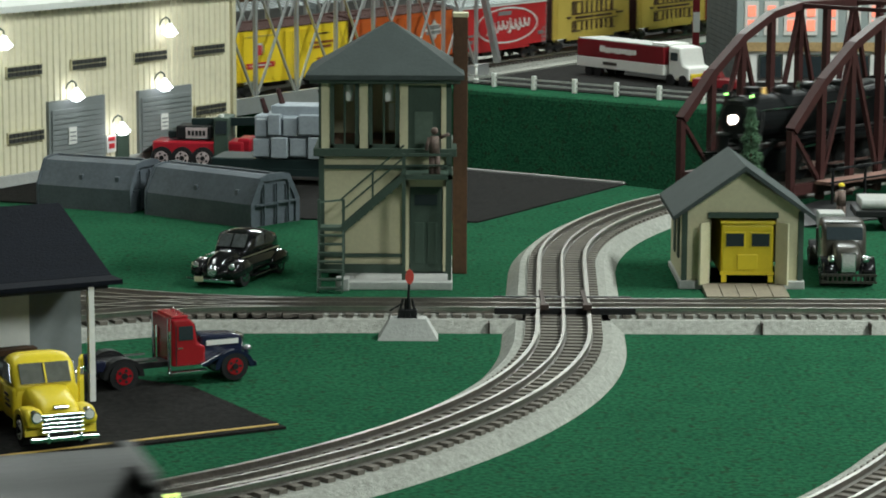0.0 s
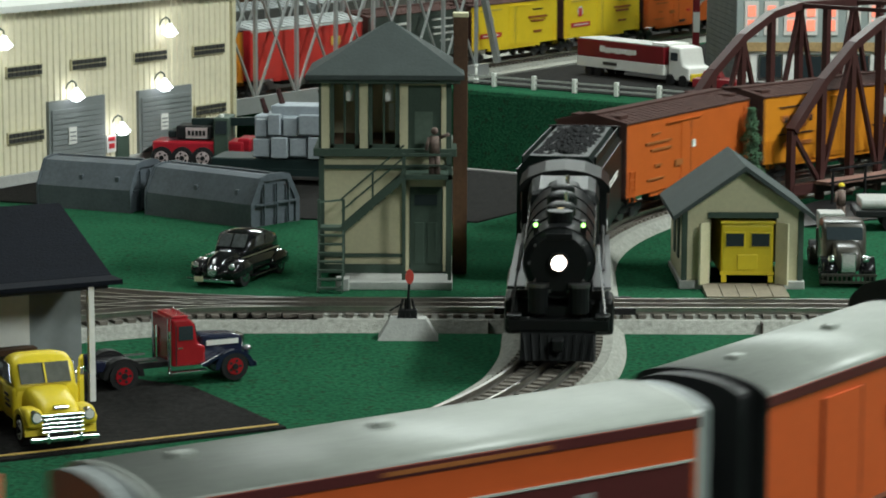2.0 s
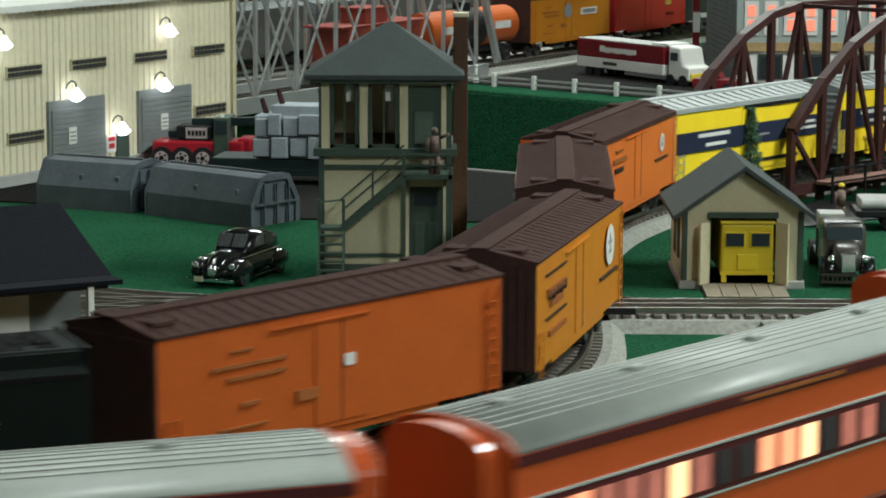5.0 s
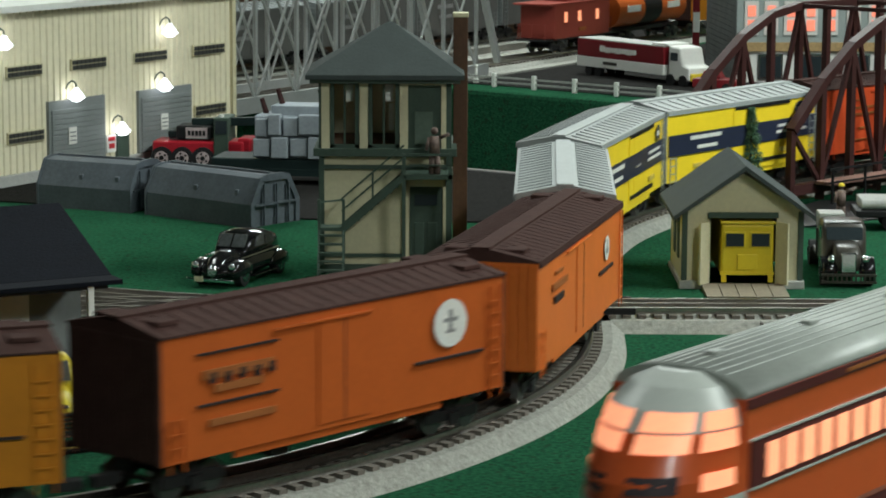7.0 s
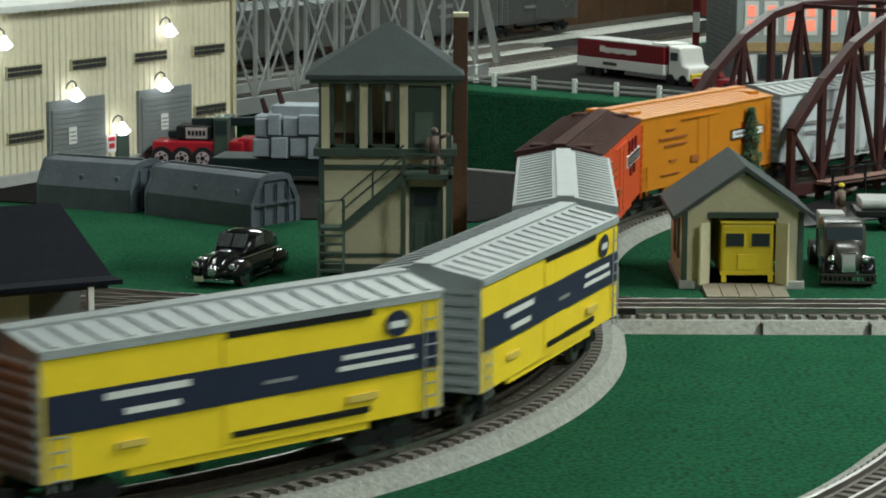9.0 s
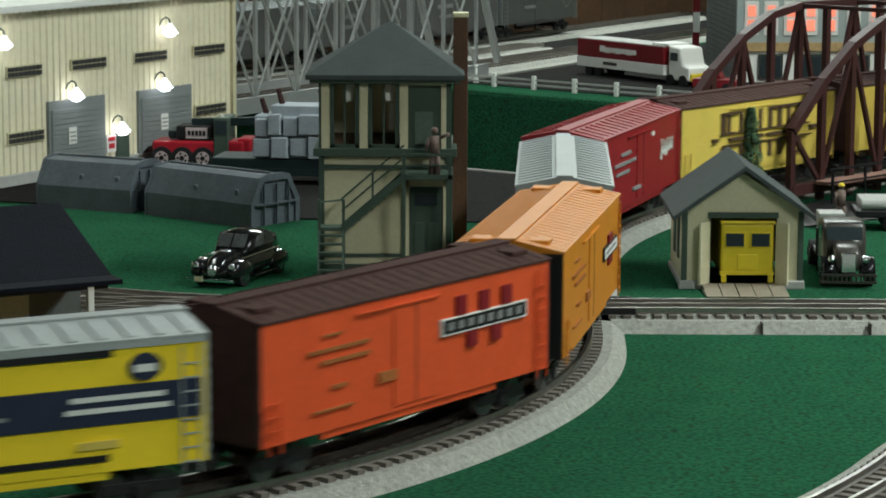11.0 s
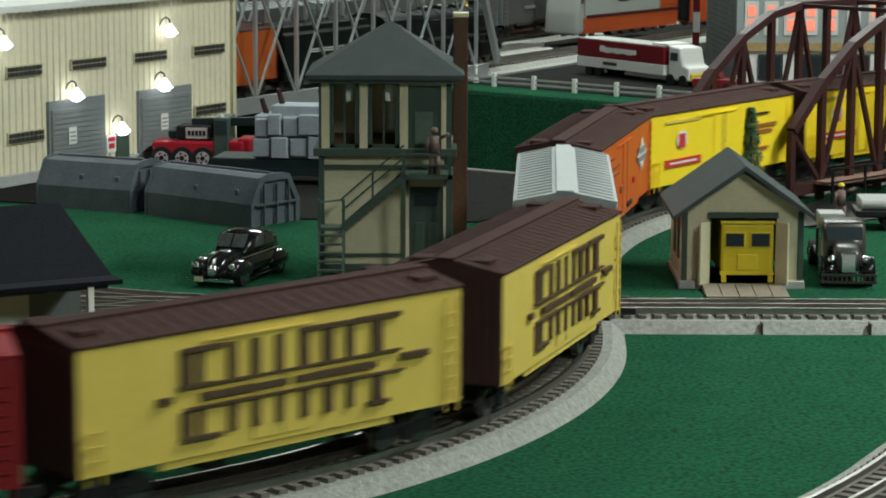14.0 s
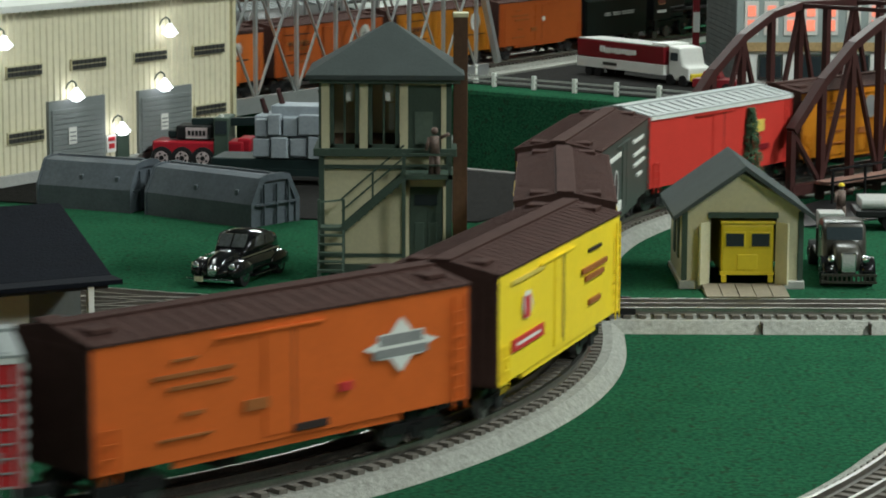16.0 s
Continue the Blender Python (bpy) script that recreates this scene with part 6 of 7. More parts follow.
def tank_car():
    t = thing("tank_car", Matrix.Identity(4), "orange tank car with black centre band and white labels", "tank car", "freight train")
    part("underframe", boxes((-0.12, 0.12, -0.012, 0.012, 0.016, 0.022), bevel=0.001), TRUCKBLACK, t)
    part("tank", cyl(bmesh.new(), 0.027, (-0.118, 0, 0.051), (0.118, 0, 0.051), 28), ORANGE, t)
    part("centre_band", cyl(bmesh.new(), 0.0274, (-0.03, 0, 0.051), (0.03, 0, 0.051), 28), BLACK, t)
    part("dome", cyl(bmesh.new(), 0.013, (0, 0, 0.075), (0, 0, 0.088), 18), BLACK, t)
    for s in (-1, 1):
        for x in (-0.07, 0.07):
            part("label_plate", boxes((x - 0.022, x + 0.022, s * 0.0272 - 0.0006, s * 0.0272 + 0.0006, 0.048, 0.058)), PALEINK, t)
    bogie(t, 0.080), bogie(t, -0.080)
    return t


def caboose():
    t = thing("caboose", Matrix.Identity(4), "brown-red caboose with cupola and glowing windows", "caboose", "freight train")
    L, W, H = 0.175, 0.058, 0.050
    part("body", boxes((-L / 2, L / 2, -W / 2, W / 2, ZB, ZB + H), bevel=0.0008), CABRED, t)
    part("roof", slab([(-L / 2 - 0.02, ZB + H), (L / 2 + 0.02, ZB + H), (L / 2 + 0.02, ZB + H + 0.003), (-L / 2 - 0.02, ZB + H + 0.003)], -W / 2 - 0.002, W / 2 + 0.002, 0.0008), CABRED, t)
    c = part("cupola", boxes((-0.035, 0.02, -0.02, 0.02, ZB + H + 0.003, ZB + H + 0.021), bevel=0.001), CABRED, t)
    part("cupola_roof", boxes((-0.039, 0.024, -0.023, 0.023, ZB + H + 0.021, ZB + H + 0.0235)), CABRED, c)
    part("platform", boxes((-L / 2 - 0.02, L / 2 + 0.02, -W / 2 + 0.003, W / 2 - 0.003, ZB - 0.003, ZB)), TRUCKBLACK, t)
    for s in (-1, 1):
        for x in (-0.055, -0.012, 0.045):
            w = part("window", boxes((x - 0.006, x + 0.006, s * (W / 2 + 0.0004) - 0.0005, s * (W / 2 + 0.0004) + 0.0005, ZB + 0.022, ZB + 0.040)), CABRED, t)
            part("pane", boxes((x - 0.0045, x + 0.0045, s * (W / 2 + 0.0012) - 0.0004, s * (W / 2 + 0.0012) + 0.0004, ZB + 0.0235, ZB + 0.0385)), LITPANE, w)
        part("lettering", boxes((-0.012, 0.01, s * (W / 2 + 0.0006) - 0.0003, s * (W / 2 + 0.0006) + 0.0003, ZB + 0.008, ZB + 0.014)), FADEDINK, t)
        bm = bmesh.new()
        x = s * (L / 2 + 0.018)
        for y in (-0.022, 0, 0.022):
            bar(bm, 0.0012, 0.0012, (x, y, ZB), (x, y, ZB + 0.022))
        bar(bm, 0.0012, 0.0012, (x, -0.024, ZB + 0.022), (x, 0.024, ZB + 0.022))
        part("end_railing", bm, CABRED, t)
    bogie(t, 0.06), bogie(t, -0.06)
    return t


# ---- steam locomotive and tender ----
def steam_locomotive():
    t = thing("steam_locomotive", Matrix.Identity(4), "black toy steam locomotive with glowing headlight", "locomotive", "freight train")
    zc, r = 0.0600, 0.0235
    part("boiler", cyl(bmesh.new(), r, (-0.075, 0, zc), (0.105, 0, zc - 0.001), 32, r * 0.92), STEAMBLACK, t, smooth=False)
    part("smokebox", cyl(bmesh.new(), r * 0.95, (0.100, 0, zc), (0.135, 0, zc), 32), STEAMBLACK, t)
    fr = part("smokebox_front", cyl(bmesh.new(), r * 0.9, (0.135, 0, zc), (0.1385, 0, zc), 32, r * 0.74), STEAMBLACK, t)
    hl = part("headlight", cyl(bmesh.new(), 0.0062, (0.136, 0, zc + 0.001), (0.143, 0, zc + 0.001), 18), STEAMBLACK, t)
    part("lens", cyl(bmesh.new(), 0.0046, (0.143, 0, zc + 0.001), (0.1438, 0, zc + 0.001), 18), HEADLIGHT, hl, "glowing warm white lens")
    for i, x in enumerate((-0.05, -0.005, 0.04, 0.085)):
        part("boiler_band", cyl(bmesh.new(), r * (1.012 - 0.02 * i), (x - 0.001, 0, zc), (x + 0.001, 0, zc), 32), STEAMBLACK, t)
    part("firebox", slab([(-0.106, 0.03), (-0.045, 0.03), (-0.045, 0.079), (-0.106, 0.0835)], -0.0245, 0.0245, 0.008), STEAMBLACK, t)
    c = part("cab", slab([(-0.157, 0.030), (-0.104, 0.030), (-0.104, 0.0765), (-0.157, 0.0765)], -0.030, 0.030, 0.001), STEAMBLACK, t)
    bm = bmesh.new()
    prism(bm, [(-0.032, 0.0705), (-0.0315, 0.075), (-0.026, 0.0805), (-0.014, 0.085), (0, 0.0865), (0.014, 0.085), (0.026, 0.0805), (0.0315, 0.075), (0.032, 0.0705)], -0.165, -0.102, "x")
    part("cab_roof", bm, STEAMBLACK, c)
    for s in (-1, 1):
        w = part("cab_window", boxes((-0.144, -0.122, s * 0.0302 - 0.0004, s * 0.0302 + 0.0004, 0.054, 0.0695)), CHROME, c)
        part("pane", boxes((-0.142, -0.124, s * 0.0308 - 0.0004, s * 0.0308 + 0.0004, 0.0555, 0.0680)), mat("warm_cab_light", (0.10, 0.03, 0.025), 0.3, vary=0.5, emit=0.06), w)
        for i in range(4):
            part("number_bar", boxes((-0.146 + i * 0.0075, -0.141 + i * 0.0075, s * 0.0304 - 0.0003, s * 0.0304 + 0.0003, 0.0410, 0.0455)), PALEINK, c)
        part("running_board", boxes((-0.092, 0.120, s * 0.0265 - 0.0055, s * 0.0265 + 0.0055, 0.0405, 0.0425)), STEAMBLACK, t)
        part("handrail", bar(bmesh.new(), 0.001, 0.001, (-0.09, s * 0.0225, zc + 0.010), (0.128, s * 0.0215, zc + 0.010)), CHROME, t)
        part("air_tank", cyl(bmesh.new(), 0.0052, (-0.040, s * 0.027, 0.037), (0.012, s * 0.027, 0.037), 14), STEAMBLACK, t)
        pipe = bmesh.new()
        for p, q in (((-0.10, 0.0272, 0.047), (-0.06, 0.0272, 0.049)), ((-0.06, 0.0272, 0.049), (-0.05, 0.0272, 0.045)), ((-0.05, 0.0272, 0.045), (0.07, 0.0272, 0.0445))):
            cyl(pipe, 0.0012, (p[0], s * p[1], p[2]), (q[0], s * q[1], q[2]), 8)
        part("injector_pipe", pipe, WHEELSTEEL, t)
        part("cab_step", boxes((-0.155, -0.146, s * 0.0285 - 0.002, s * 0.0285 + 0.002, 0.012, 0.030), bevel=0.0005), STEAMBLACK, t)
        part("cylinder", boxes((0.082, 0.116, s * 0.0255 - 0.0085, s * 0.0255 + 0.0085, 0.011, 0.034), bevel=0.003), STEAMBLACK, t)
        for x in (-0.045, -0.008, 0.029, 0.064):
            d = part("driver_wheel", cyl(bmesh.new(), 0.0158, (x, s * 0.0165, 0.0158), (x, s * 0.0205, 0.0158), 26), STEAMBLACK, t)
            part("tyre", cyl(bmesh.new(), 0.0161, (x, s * 0.0160, 0.0158), (x, s * 0.0175, 0.0158), 26), WHEELSTEEL, d)
            part("hub", cyl(bmesh.new(), 0.004, (x, s * 0.0205, 0.0158), (x, s * 0.0222, 0.0158), 12), WHEELSTEEL, d)
        part("side_rod", boxes((-0.049, 0.068, s * 0.0237 - 0.0008, s * 0.0237 + 0.0008, 0.010, 0.0135), bevel=0.0004), CHROME, t)
        part("main_rod", bar(bmesh.new(), 0.0012, 0.0032, (0.029, s * 0.0255, 0.0125), (0.088, s * 0.0255, 0.0215)), CHROME, t)
        part("valve_gear", bar(bmesh.new(), 0.0012, 0.002, (0.02, s * 0.0252, 0.034), (0.085, s * 0.0252, 0.030)), CHROME, t)
        part("trailing_frame", bar(bmesh.new(), 0.002, 0.004, (-0.152, s * 0.023, 0.0225), (-0.06, s * 0.023, 0.028)), STEAMBLACK, t)
        for x in (0.125, 0.098):
            part("pilot_wheel", cyl(bmesh.new(), 0.0082, (x, s * 0.0155, 0.0082), (x, s * 0.0195, 0.0082), 18), WHEELSTEEL, t)
        for x in (-0.098, -0.136):
            part("trailing_wheel", cyl(bmesh.new(), 0.009, (x, s * 0.0155, 0.009), (x, s * 0.0195, 0.009), 18), WHEELSTEEL, t)
        ml = part("marker_lamp", boxes((0.127, 0.134, s * 0.0145 - 0.0018, s * 0.0145 + 0.0018, 0.0755, 0.0855), bevel=0.0005), STEAMBLACK, t)
        part("lens", cyl(bmesh.new(), 0.0013, (0.134, s * 0.0145, 0.083), (0.1346, s * 0.0145, 0.083), 10), GREENLAMP, ml, "green marker lens")
        part("smoke_lifter_step", bar(bmesh.new(), 0.002, 0.004, (0.112, s * 0.0275, 0.0415), (0.142, s * 0.0255, 0.022)), STEAMBLACK, t)
    for s in (-1, 1):
        ap = part("air_pump", cyl(bmesh.new(), 0.0062, (0.140, s * 0.0125, 0.030), (0.140, s * 0.0125, 0.046), 14), STEAMBLACK, t)
        part("pump_cap", cyl(bmesh.new(), 0.0068, (0.140, s * 0.0125, 0.046), (0.140, s * 0.0125, 0.048), 14), WHEELSTEEL, ap)
        part("front_handrail", bar(bmesh.new(), 0.001, 0.001, (0.128, s * 0.0235, 0.070), (0.143, s * 0.0285, 0.030)), WHEELSTEEL, t)
        part("front_step", boxes((0.136, 0.148, s * 0.0270 - 0.0045, s * 0.0270 + 0.0045, 0.0275, 0.0290), bevel=0.0004), STEAMBLACK, t)
    part("number_board", boxes((0.1385, 0.140, -0.008, 0.008, zc + 0.0145, zc + 0.0185), bevel=0.0004), STEAMBLACK, t)
    for k in range(10):
        a = math.tau * k / 10
        part("front_bolt", cyl(bmesh.new(), 0.0009, (0.137, 0.0182 * math.cos(a), zc + 0.0182 * math.sin(a)), (0.1394, 0.0182 * math.cos(a), zc + 0.0182 * math.sin(a)), 6), WHEELSTEEL, fr)
    part("pilot_beam", boxes((0.140, 0.146, -0.031, 0.031, 0.019, 0.027), bevel=0.001), STEAMBLACK, t)
    pl = part("pilot", slab([(0.138, 0.019), (0.148, 0.019), (0.158, 0.003), (0.138, 0.003)], -0.023, 0.023, 0.001), STEAMBLACK, t)
    for i in range(9):
        y = -0.021 + i * 0.00525
        part("pilot_bar", bar(bmesh.new(), 0.0016, 0.0016, (0.149, y, 0.018), (0.159, y * 0.9, 0.0035)), STEAMBLACK, pl)
    part("coupler", boxes((0.150, 0.163, -0.0035, 0.0035, 0.010, 0.017), bevel=0.001), STEAMBLACK, t)
    part("chimney", cyl(bmesh.new(), 0.0075, (0.114, 0, zc + 0.018), (0.114, 0, zc + 0.029), 18, 0.0082), STEAMBLACK, t)
    part("bell", cyl(bmesh.new(), 0.004, (0.096, 0, zc + 0.0195), (0.096, 0, zc + 0.028), 12, 0.002), BRASS, t, "brass bell")
    for x, rr, h in ((0.066, 0.0095, 0.028), (0.022, 0.010, 0.0285), (-0.02, 0.008, 0.0285)):
        bm = bmesh.new()
        cyl(bm, rr, (x, 0, zc + 0.014), (x, 0, zc + h - 0.003), 20)
        bmesh.ops.create_uvsphere(bm, u_segments=18, v_segments=8, radius=rr, matrix=Matrix.Translation((x, 0, zc + h - 0.004)) @ Matrix.Diagonal((1, 1, 0.45, 1)))
        part("dome", bm, STEAMBLACK, t, smooth=False)
    for x in (-0.034, -0.042, 0.045):
        part("safety_valve", cyl(bmesh.new(), 0.0014, (x, 0.003, zc + 0.021), (x, 0.003, zc + 0.031), 8), CHROME, t)
    part("frame", boxes((-0.152, 0.138, -0.014, 0.014, 0.014, 0.033)), STEAMBLACK, t)
    return t


def tender():
    t = thing("tender", Matrix.Identity(4), "dark green coal tender with white lettering bars", "tender", "freight train")
    L = 0.200
    bm = bmesh.new()
    prism(bm, [(-0.031, 0.016), (0.031, 0.016), (0.031, 0.071), (0.022, 0.082), (-0.022, 0.082), (-0.031, 0.071)], -L / 2, L / 2, "x")
    part("body", bm, TENDERGREEN, t)
    for s in (-1, 1):
        part("coping", boxes((-L / 2 + 0.002, L / 2 - 0.002, s * 0.0312 - 0.0006, s * 0.0312 + 0.0006, 0.0695, 0.0715)), STEAMBLACK, t)
        part("coping_strip", bar(bmesh.new(), 0.0012, 0.009, (-L / 2 + 0.002, s * 0.0272, 0.0770), (L / 2 - 0.002, s * 0.0272, 0.0770)), TENDERGREEN, t)
        part("lettering", boxes(*[(s * (0.045 - u) - w / 2, s * (0.045 - u) + w / 2, s * 0.0316 - 0.0003, s * 0.0316 + 0.0003, 0.0475 + k * 0.0030, 0.0490 + k * 0.0030) for u, w in ((0.012, 0.018), (0.042, 0.024), (0.081, 0.040)) for k in (0, 1)]), PALEINK, t)
    rnd = random.Random(8)
    bm = bmesh.new()
    for i in range(420):
        x, y = rnd.uniform(-L / 2 + 0.012, L / 2 - 0.012), rnd.uniform(-0.019, 0.019)
        bmesh.ops.create_icosphere(bm, subdivisions=1, radius=rnd.uniform(0.0022, 0.004), matrix=Matrix.Translation((x, y, 0.0800 + rnd.uniform(0, 0.0035) * (1 - abs(y) / 0.02))))
    tagged(part("coal", bm, mat("coal", (0.010, 0.010, 0.011), 0.7, vary=0.4, scale=200, spec=0.2), t), kind="stuff")
    part("end_board", boxes((-L / 2 - 0.002, -L / 2, -0.029, 0.029, 0.018, 0.083)), STEAMBLACK, t)
    part("coupler", boxes((-L / 2 - 0.018, -L / 2, -0.003, 0.003, 0.009, 0.015), bevel=0.0008), TRUCKBLACK, t)
    bogie(t, 0.068, 0.009, 0.017), bogie(t, -0.068, 0.009, 0.017)
    return t


# ---- streamlined passenger train ----
def coach_shell(t, L, W, z0, ze, zr, side, roofm, x0=None, x1=None):
    x0, x1 = (-L / 2 if x0 is None else x0), (L / 2 if x1 is None else x1)
    bm = bmesh.new()
    prism(bm, [(-W / 2 + 0.002, z0), (W / 2 - 0.002, z0), (W / 2, z0 + 0.004), (W / 2, ze), (-W / 2, ze), (-W / 2, z0 + 0.004)], x0, x1, "x")
    part("body", bm, side, t)
    prof = [(W / 2 * math.cos(a), ze + (zr - ze) * math.sin(a)) for a in [math.pi * i / 26 for i in range(27)]]
    bm = bmesh.new()
    prism(bm, prof, x0, x1, "x")
    ob = part("roof", bm, roofm, t)
    for poly in ob.data.polygons:
        poly.use_smooth = len(poly.vertices) == 4 and poly.center.z > ze + 0.0005
    return ob


def coach(label, L, lit=0, ribs=False, seed=1, tail=False, diaphragm=True, windows=True, bellows=None, rim=None, ze=0.0795, zr=0.0905):
    rnd = random.Random(seed)
    t = thing("passenger_coach", Matrix.Identity(4), label, "passenger coach", "passenger train")
    W, z0 = 0.066, 0.010
    xr = -L / 2 + (0.052 if tail else 0.0)
    rf = coach_shell(t, L, W, z0, ze, zr, HIORANGE, ROOFSILVER, xr, L / 2)
    if ribs:
        for k in range(-4, 5):
            a = math.pi / 2 + k * 0.17
            y, z = W / 2 * math.cos(a), ze + (zr - ze) * math.sin(a)
            part("roof_rib", bar(bmesh.new(), 0.0008, 0.0008, (xr + 0.004, y, z), (L / 2 - 0.004, y, z)), ROOFSILVER, rf)
    for x in [xr + 0.03 + 0.09 * i for i in range(int((L / 2 - xr) / 0.09))]:
        part("roof_vent", boxes((x - 0.004, x + 0.004, -0.003, 0.003, zr - 0.0008, zr + 0.0022), bevel=0.0008), ROOFSILVER, rf)
    for s in (-1, 1):
        y = s * (W / 2 + 0.0004)
        part("eave_strip", boxes((xr, L / 2, y - 0.0006, y + 0.0006, ze - 0.0045, ze - 0.0002)), HIMAROON, t)
        if not windows:
            # plain baggage side with a round badge
            bm = bmesh.new()
            ell(bm, 0.022, 0.052, 0.0105, 0.0105, y + s * 0.0006)
            bd = part("badge", bm, INK, t, "round dark badge with pale strokes")
            part("badge_mark", boxes((0.016, 0.028, y + s * 0.0008 - 0.0002, y + s * 0.0008 + 0.0002, 0.0545, 0.0575), (0.0195, 0.0225, y + s * 0.0008 - 0.0002, y + s * 0.0008 + 0.0002, 0.045, 0.0545), (0.0135, 0.0185, y + s * 0.0008 - 0.0002, y + s * 0.0008 + 0.0002, 0.049, 0.0515)), PALEINK, bd)
            part("baggage_door", boxes((-0.052, -0.016, y - 0.0008, y + 0.0008, 0.018, 0.070), bevel=0.0004), HIORANGE, t)
            for dx in (-0.053, -0.0155):
                part("door_gap", boxes((dx, dx + 0.0008, y - 0.0006, y + 0.0006, 0.018, 0.070)), HIMAROON, t)
            part("skirt", boxes((xr + 0.05, L / 2 - 0.05, s * 0.0305 - 0.001, s * 0.0305 + 0.001, 0.004, 0.0105)), HIMAROON, t)
            continue
        b = part("window_band", boxes((xr + 0.004, L / 2 - 0.004, y - 0.0005, y + 0.0005, 0.040, 0.060)), HIMAROON, t)
        for z in (0.0388, 0.0606):
            part("trim_line", boxes((xr + 0.004, L / 2 - 0.004, y - 0.0009, y + 0.0009, z, z + 0.0009)), HULLGREY, t)
        part("lettering", boxes((-0.03, 0.05, y - 0.0009, y + 0.0009, ze - 0.0033, ze - 0.0015)), FADEDINK, t)
        if L < 0.3:
            for x0, x1, zz in ((-0.045, -0.018, 0.0515), (-0.052, -0.008, 0.0445), (-0.072, -0.064, 0.046)):
                part("script_bar", boxes((s * x0, s * x1, y - 0.0010, y + 0.0010, zz, zz + (0.0035 if x1 - x0 > 0.01 else 0.009))), GREYINK, b)
        if windows:
            n = int((L / 2 - xr - 0.03) / 0.0165)
            for i in range(n):
                x = xr + 0.018 + i * 0.0165
                if lit == 0 and i not in ((n - 6, n - 4) if L > 0.3 else ()):
                    continue
                lo = 1 if lit == 1 else (rnd.random() < 0.55 and x < 0.06 if lit == 2 else 0)
                part("window_pane", boxes((x, x + 0.0118, y - 0.0012, y + 0.0012, 0.0425, 0.0575)), (rnd.choice((BRIGHTPANE, LITPANE, LITPANE, DIMPANE)) if lo else rnd.choice((DIMPANE, DARKPANE)) if lit else DARKPANE), b)
        part("skirt", boxes((xr + 0.05, L / 2 - 0.05, s * 0.0305 - 0.001, s * 0.0305 + 0.001, 0.004, 0.0105)), HIMAROON, t)
    ends = (1,) if tail else (1, -1)
    for s in ends:
        if diaphragm:
            bm = bmesh.new()
            prof = [(0.8 * W / 2 * math.cos(a), ze + 0.9 * (zr - ze) * math.sin(a)) for a in [math.pi * i / 12 for i in range(13)]] + [(-0.8 * W / 2, 0.016), (0.8 * W / 2, 0.016)]
            prism(bm, prof, s * L / 2, s * (L / 2 + 0.012), "x")
            part("diaphragm", bm, bellows or BLACK, t)
        bm = bmesh.new()
        prof = [(1.01 * W / 2 * math.cos(a), ze + 1.03 * (zr - ze) * math.sin(a)) for a in [math.pi * i / 18 for i in range(19)]] + [(-1.01 * W / 2, 0.012), (1.01 * W / 2, 0.012)]
        prism(bm, prof, s * (L / 2 - 0.001), s * (L / 2 + 0.0012), "x")
        part("end_frame", bm, rim or HIORANGE, t)
    if tail:
        # rounded, backward-leaning observation end with glowing panes
        ln = 0.056
        levels = ((z0, 1.0, 1.0), (0.026, 1.0, 1.0), (0.0485, 0.96, 0.995), (0.068, 0.70, 0.93), (0.0765, 0.56, 0.87), (0.0845, 0.34, 0.66), (0.0893, 0.12, 0.34))

        def shell(la, lb, grow, k0=0.0, k1=1.0, n=16):
            bm = bmesh.new()
            rows = []
            for z, fx, fy in (la, lb):
                rows.append([bm.verts.new((xr + (ln * fx + grow) * math.cos(math.pi / 2 + math.pi * (k0 + (k1 - k0) * i / n)), (W / 2 * fy + grow) * math.sin(math.pi / 2 + math.pi * (k0 + (k1 - k0) * i / n)), z)) for i in range(n + 1)])
            for i in range(n):
                bm.faces.new((rows[0][i], rows[0][i + 1], rows[1][i + 1], rows[1][i]))
            return bm
        for k, (la, lb) in enumerate(zip(levels, levels[1:])):
            part("tail_shell", shell(la, lb, 0.0), HIORANGE if k < 3 else HULLGREY, t, smooth=True)
        part("tail_stripe", shell((0.0355, 0.985, 0.999), (0.0400, 0.978, 0.998), 0.0010), HULLGREY, t, smooth=True)
        z, fx, fy = levels[-1]
        bm = bmesh.new()
        bm.faces.new([bm.verts.new((xr + ln * fx * math.cos(math.pi / 2 + math.pi * i / 16), W / 2 * fy * math.sin(math.pi / 2 + math.pi * i / 16), z)) for i in range(17)])
        part("tail_crown", bm, HULLGREY, t)
        for k0_, k1_ in ((0.03, 0.20), (0.24, 0.47), (0.53, 0.76), (0.80, 0.97)):
            part("tail_pane", shell((0.0605, 0.798, 0.957), (0.0680, 0.70, 0.93), 0.0007, k0_, k1_, 6), LITPANE, t, "glowing orange pane")
            part("crown_pane", shell((0.0690, 0.685, 0.923), (0.0765, 0.56, 0.87), 0.0007, k0_, k1_, 6), LITPANE, t)
            part("belt_pane", shell((0.0445, 0.967, 0.996), (0.0520, 0.914, 0.983), 0.0007, k0_ + 0.02, k1_ - 0.02, 6), DARKPANE if k0_ in (0.24, 0.53) else LITPANE, t)
        part("tail_lamp", cyl(bmesh.new(), 0.0032, (xr - ln + 0.002, 0.0, 0.032), (xr - ln - 0.002, 0.0, 0.032), 12), LAMPGLOW, t)
    bogie(t, L * 0.33), bogie(t, -L * 0.33)
    return t


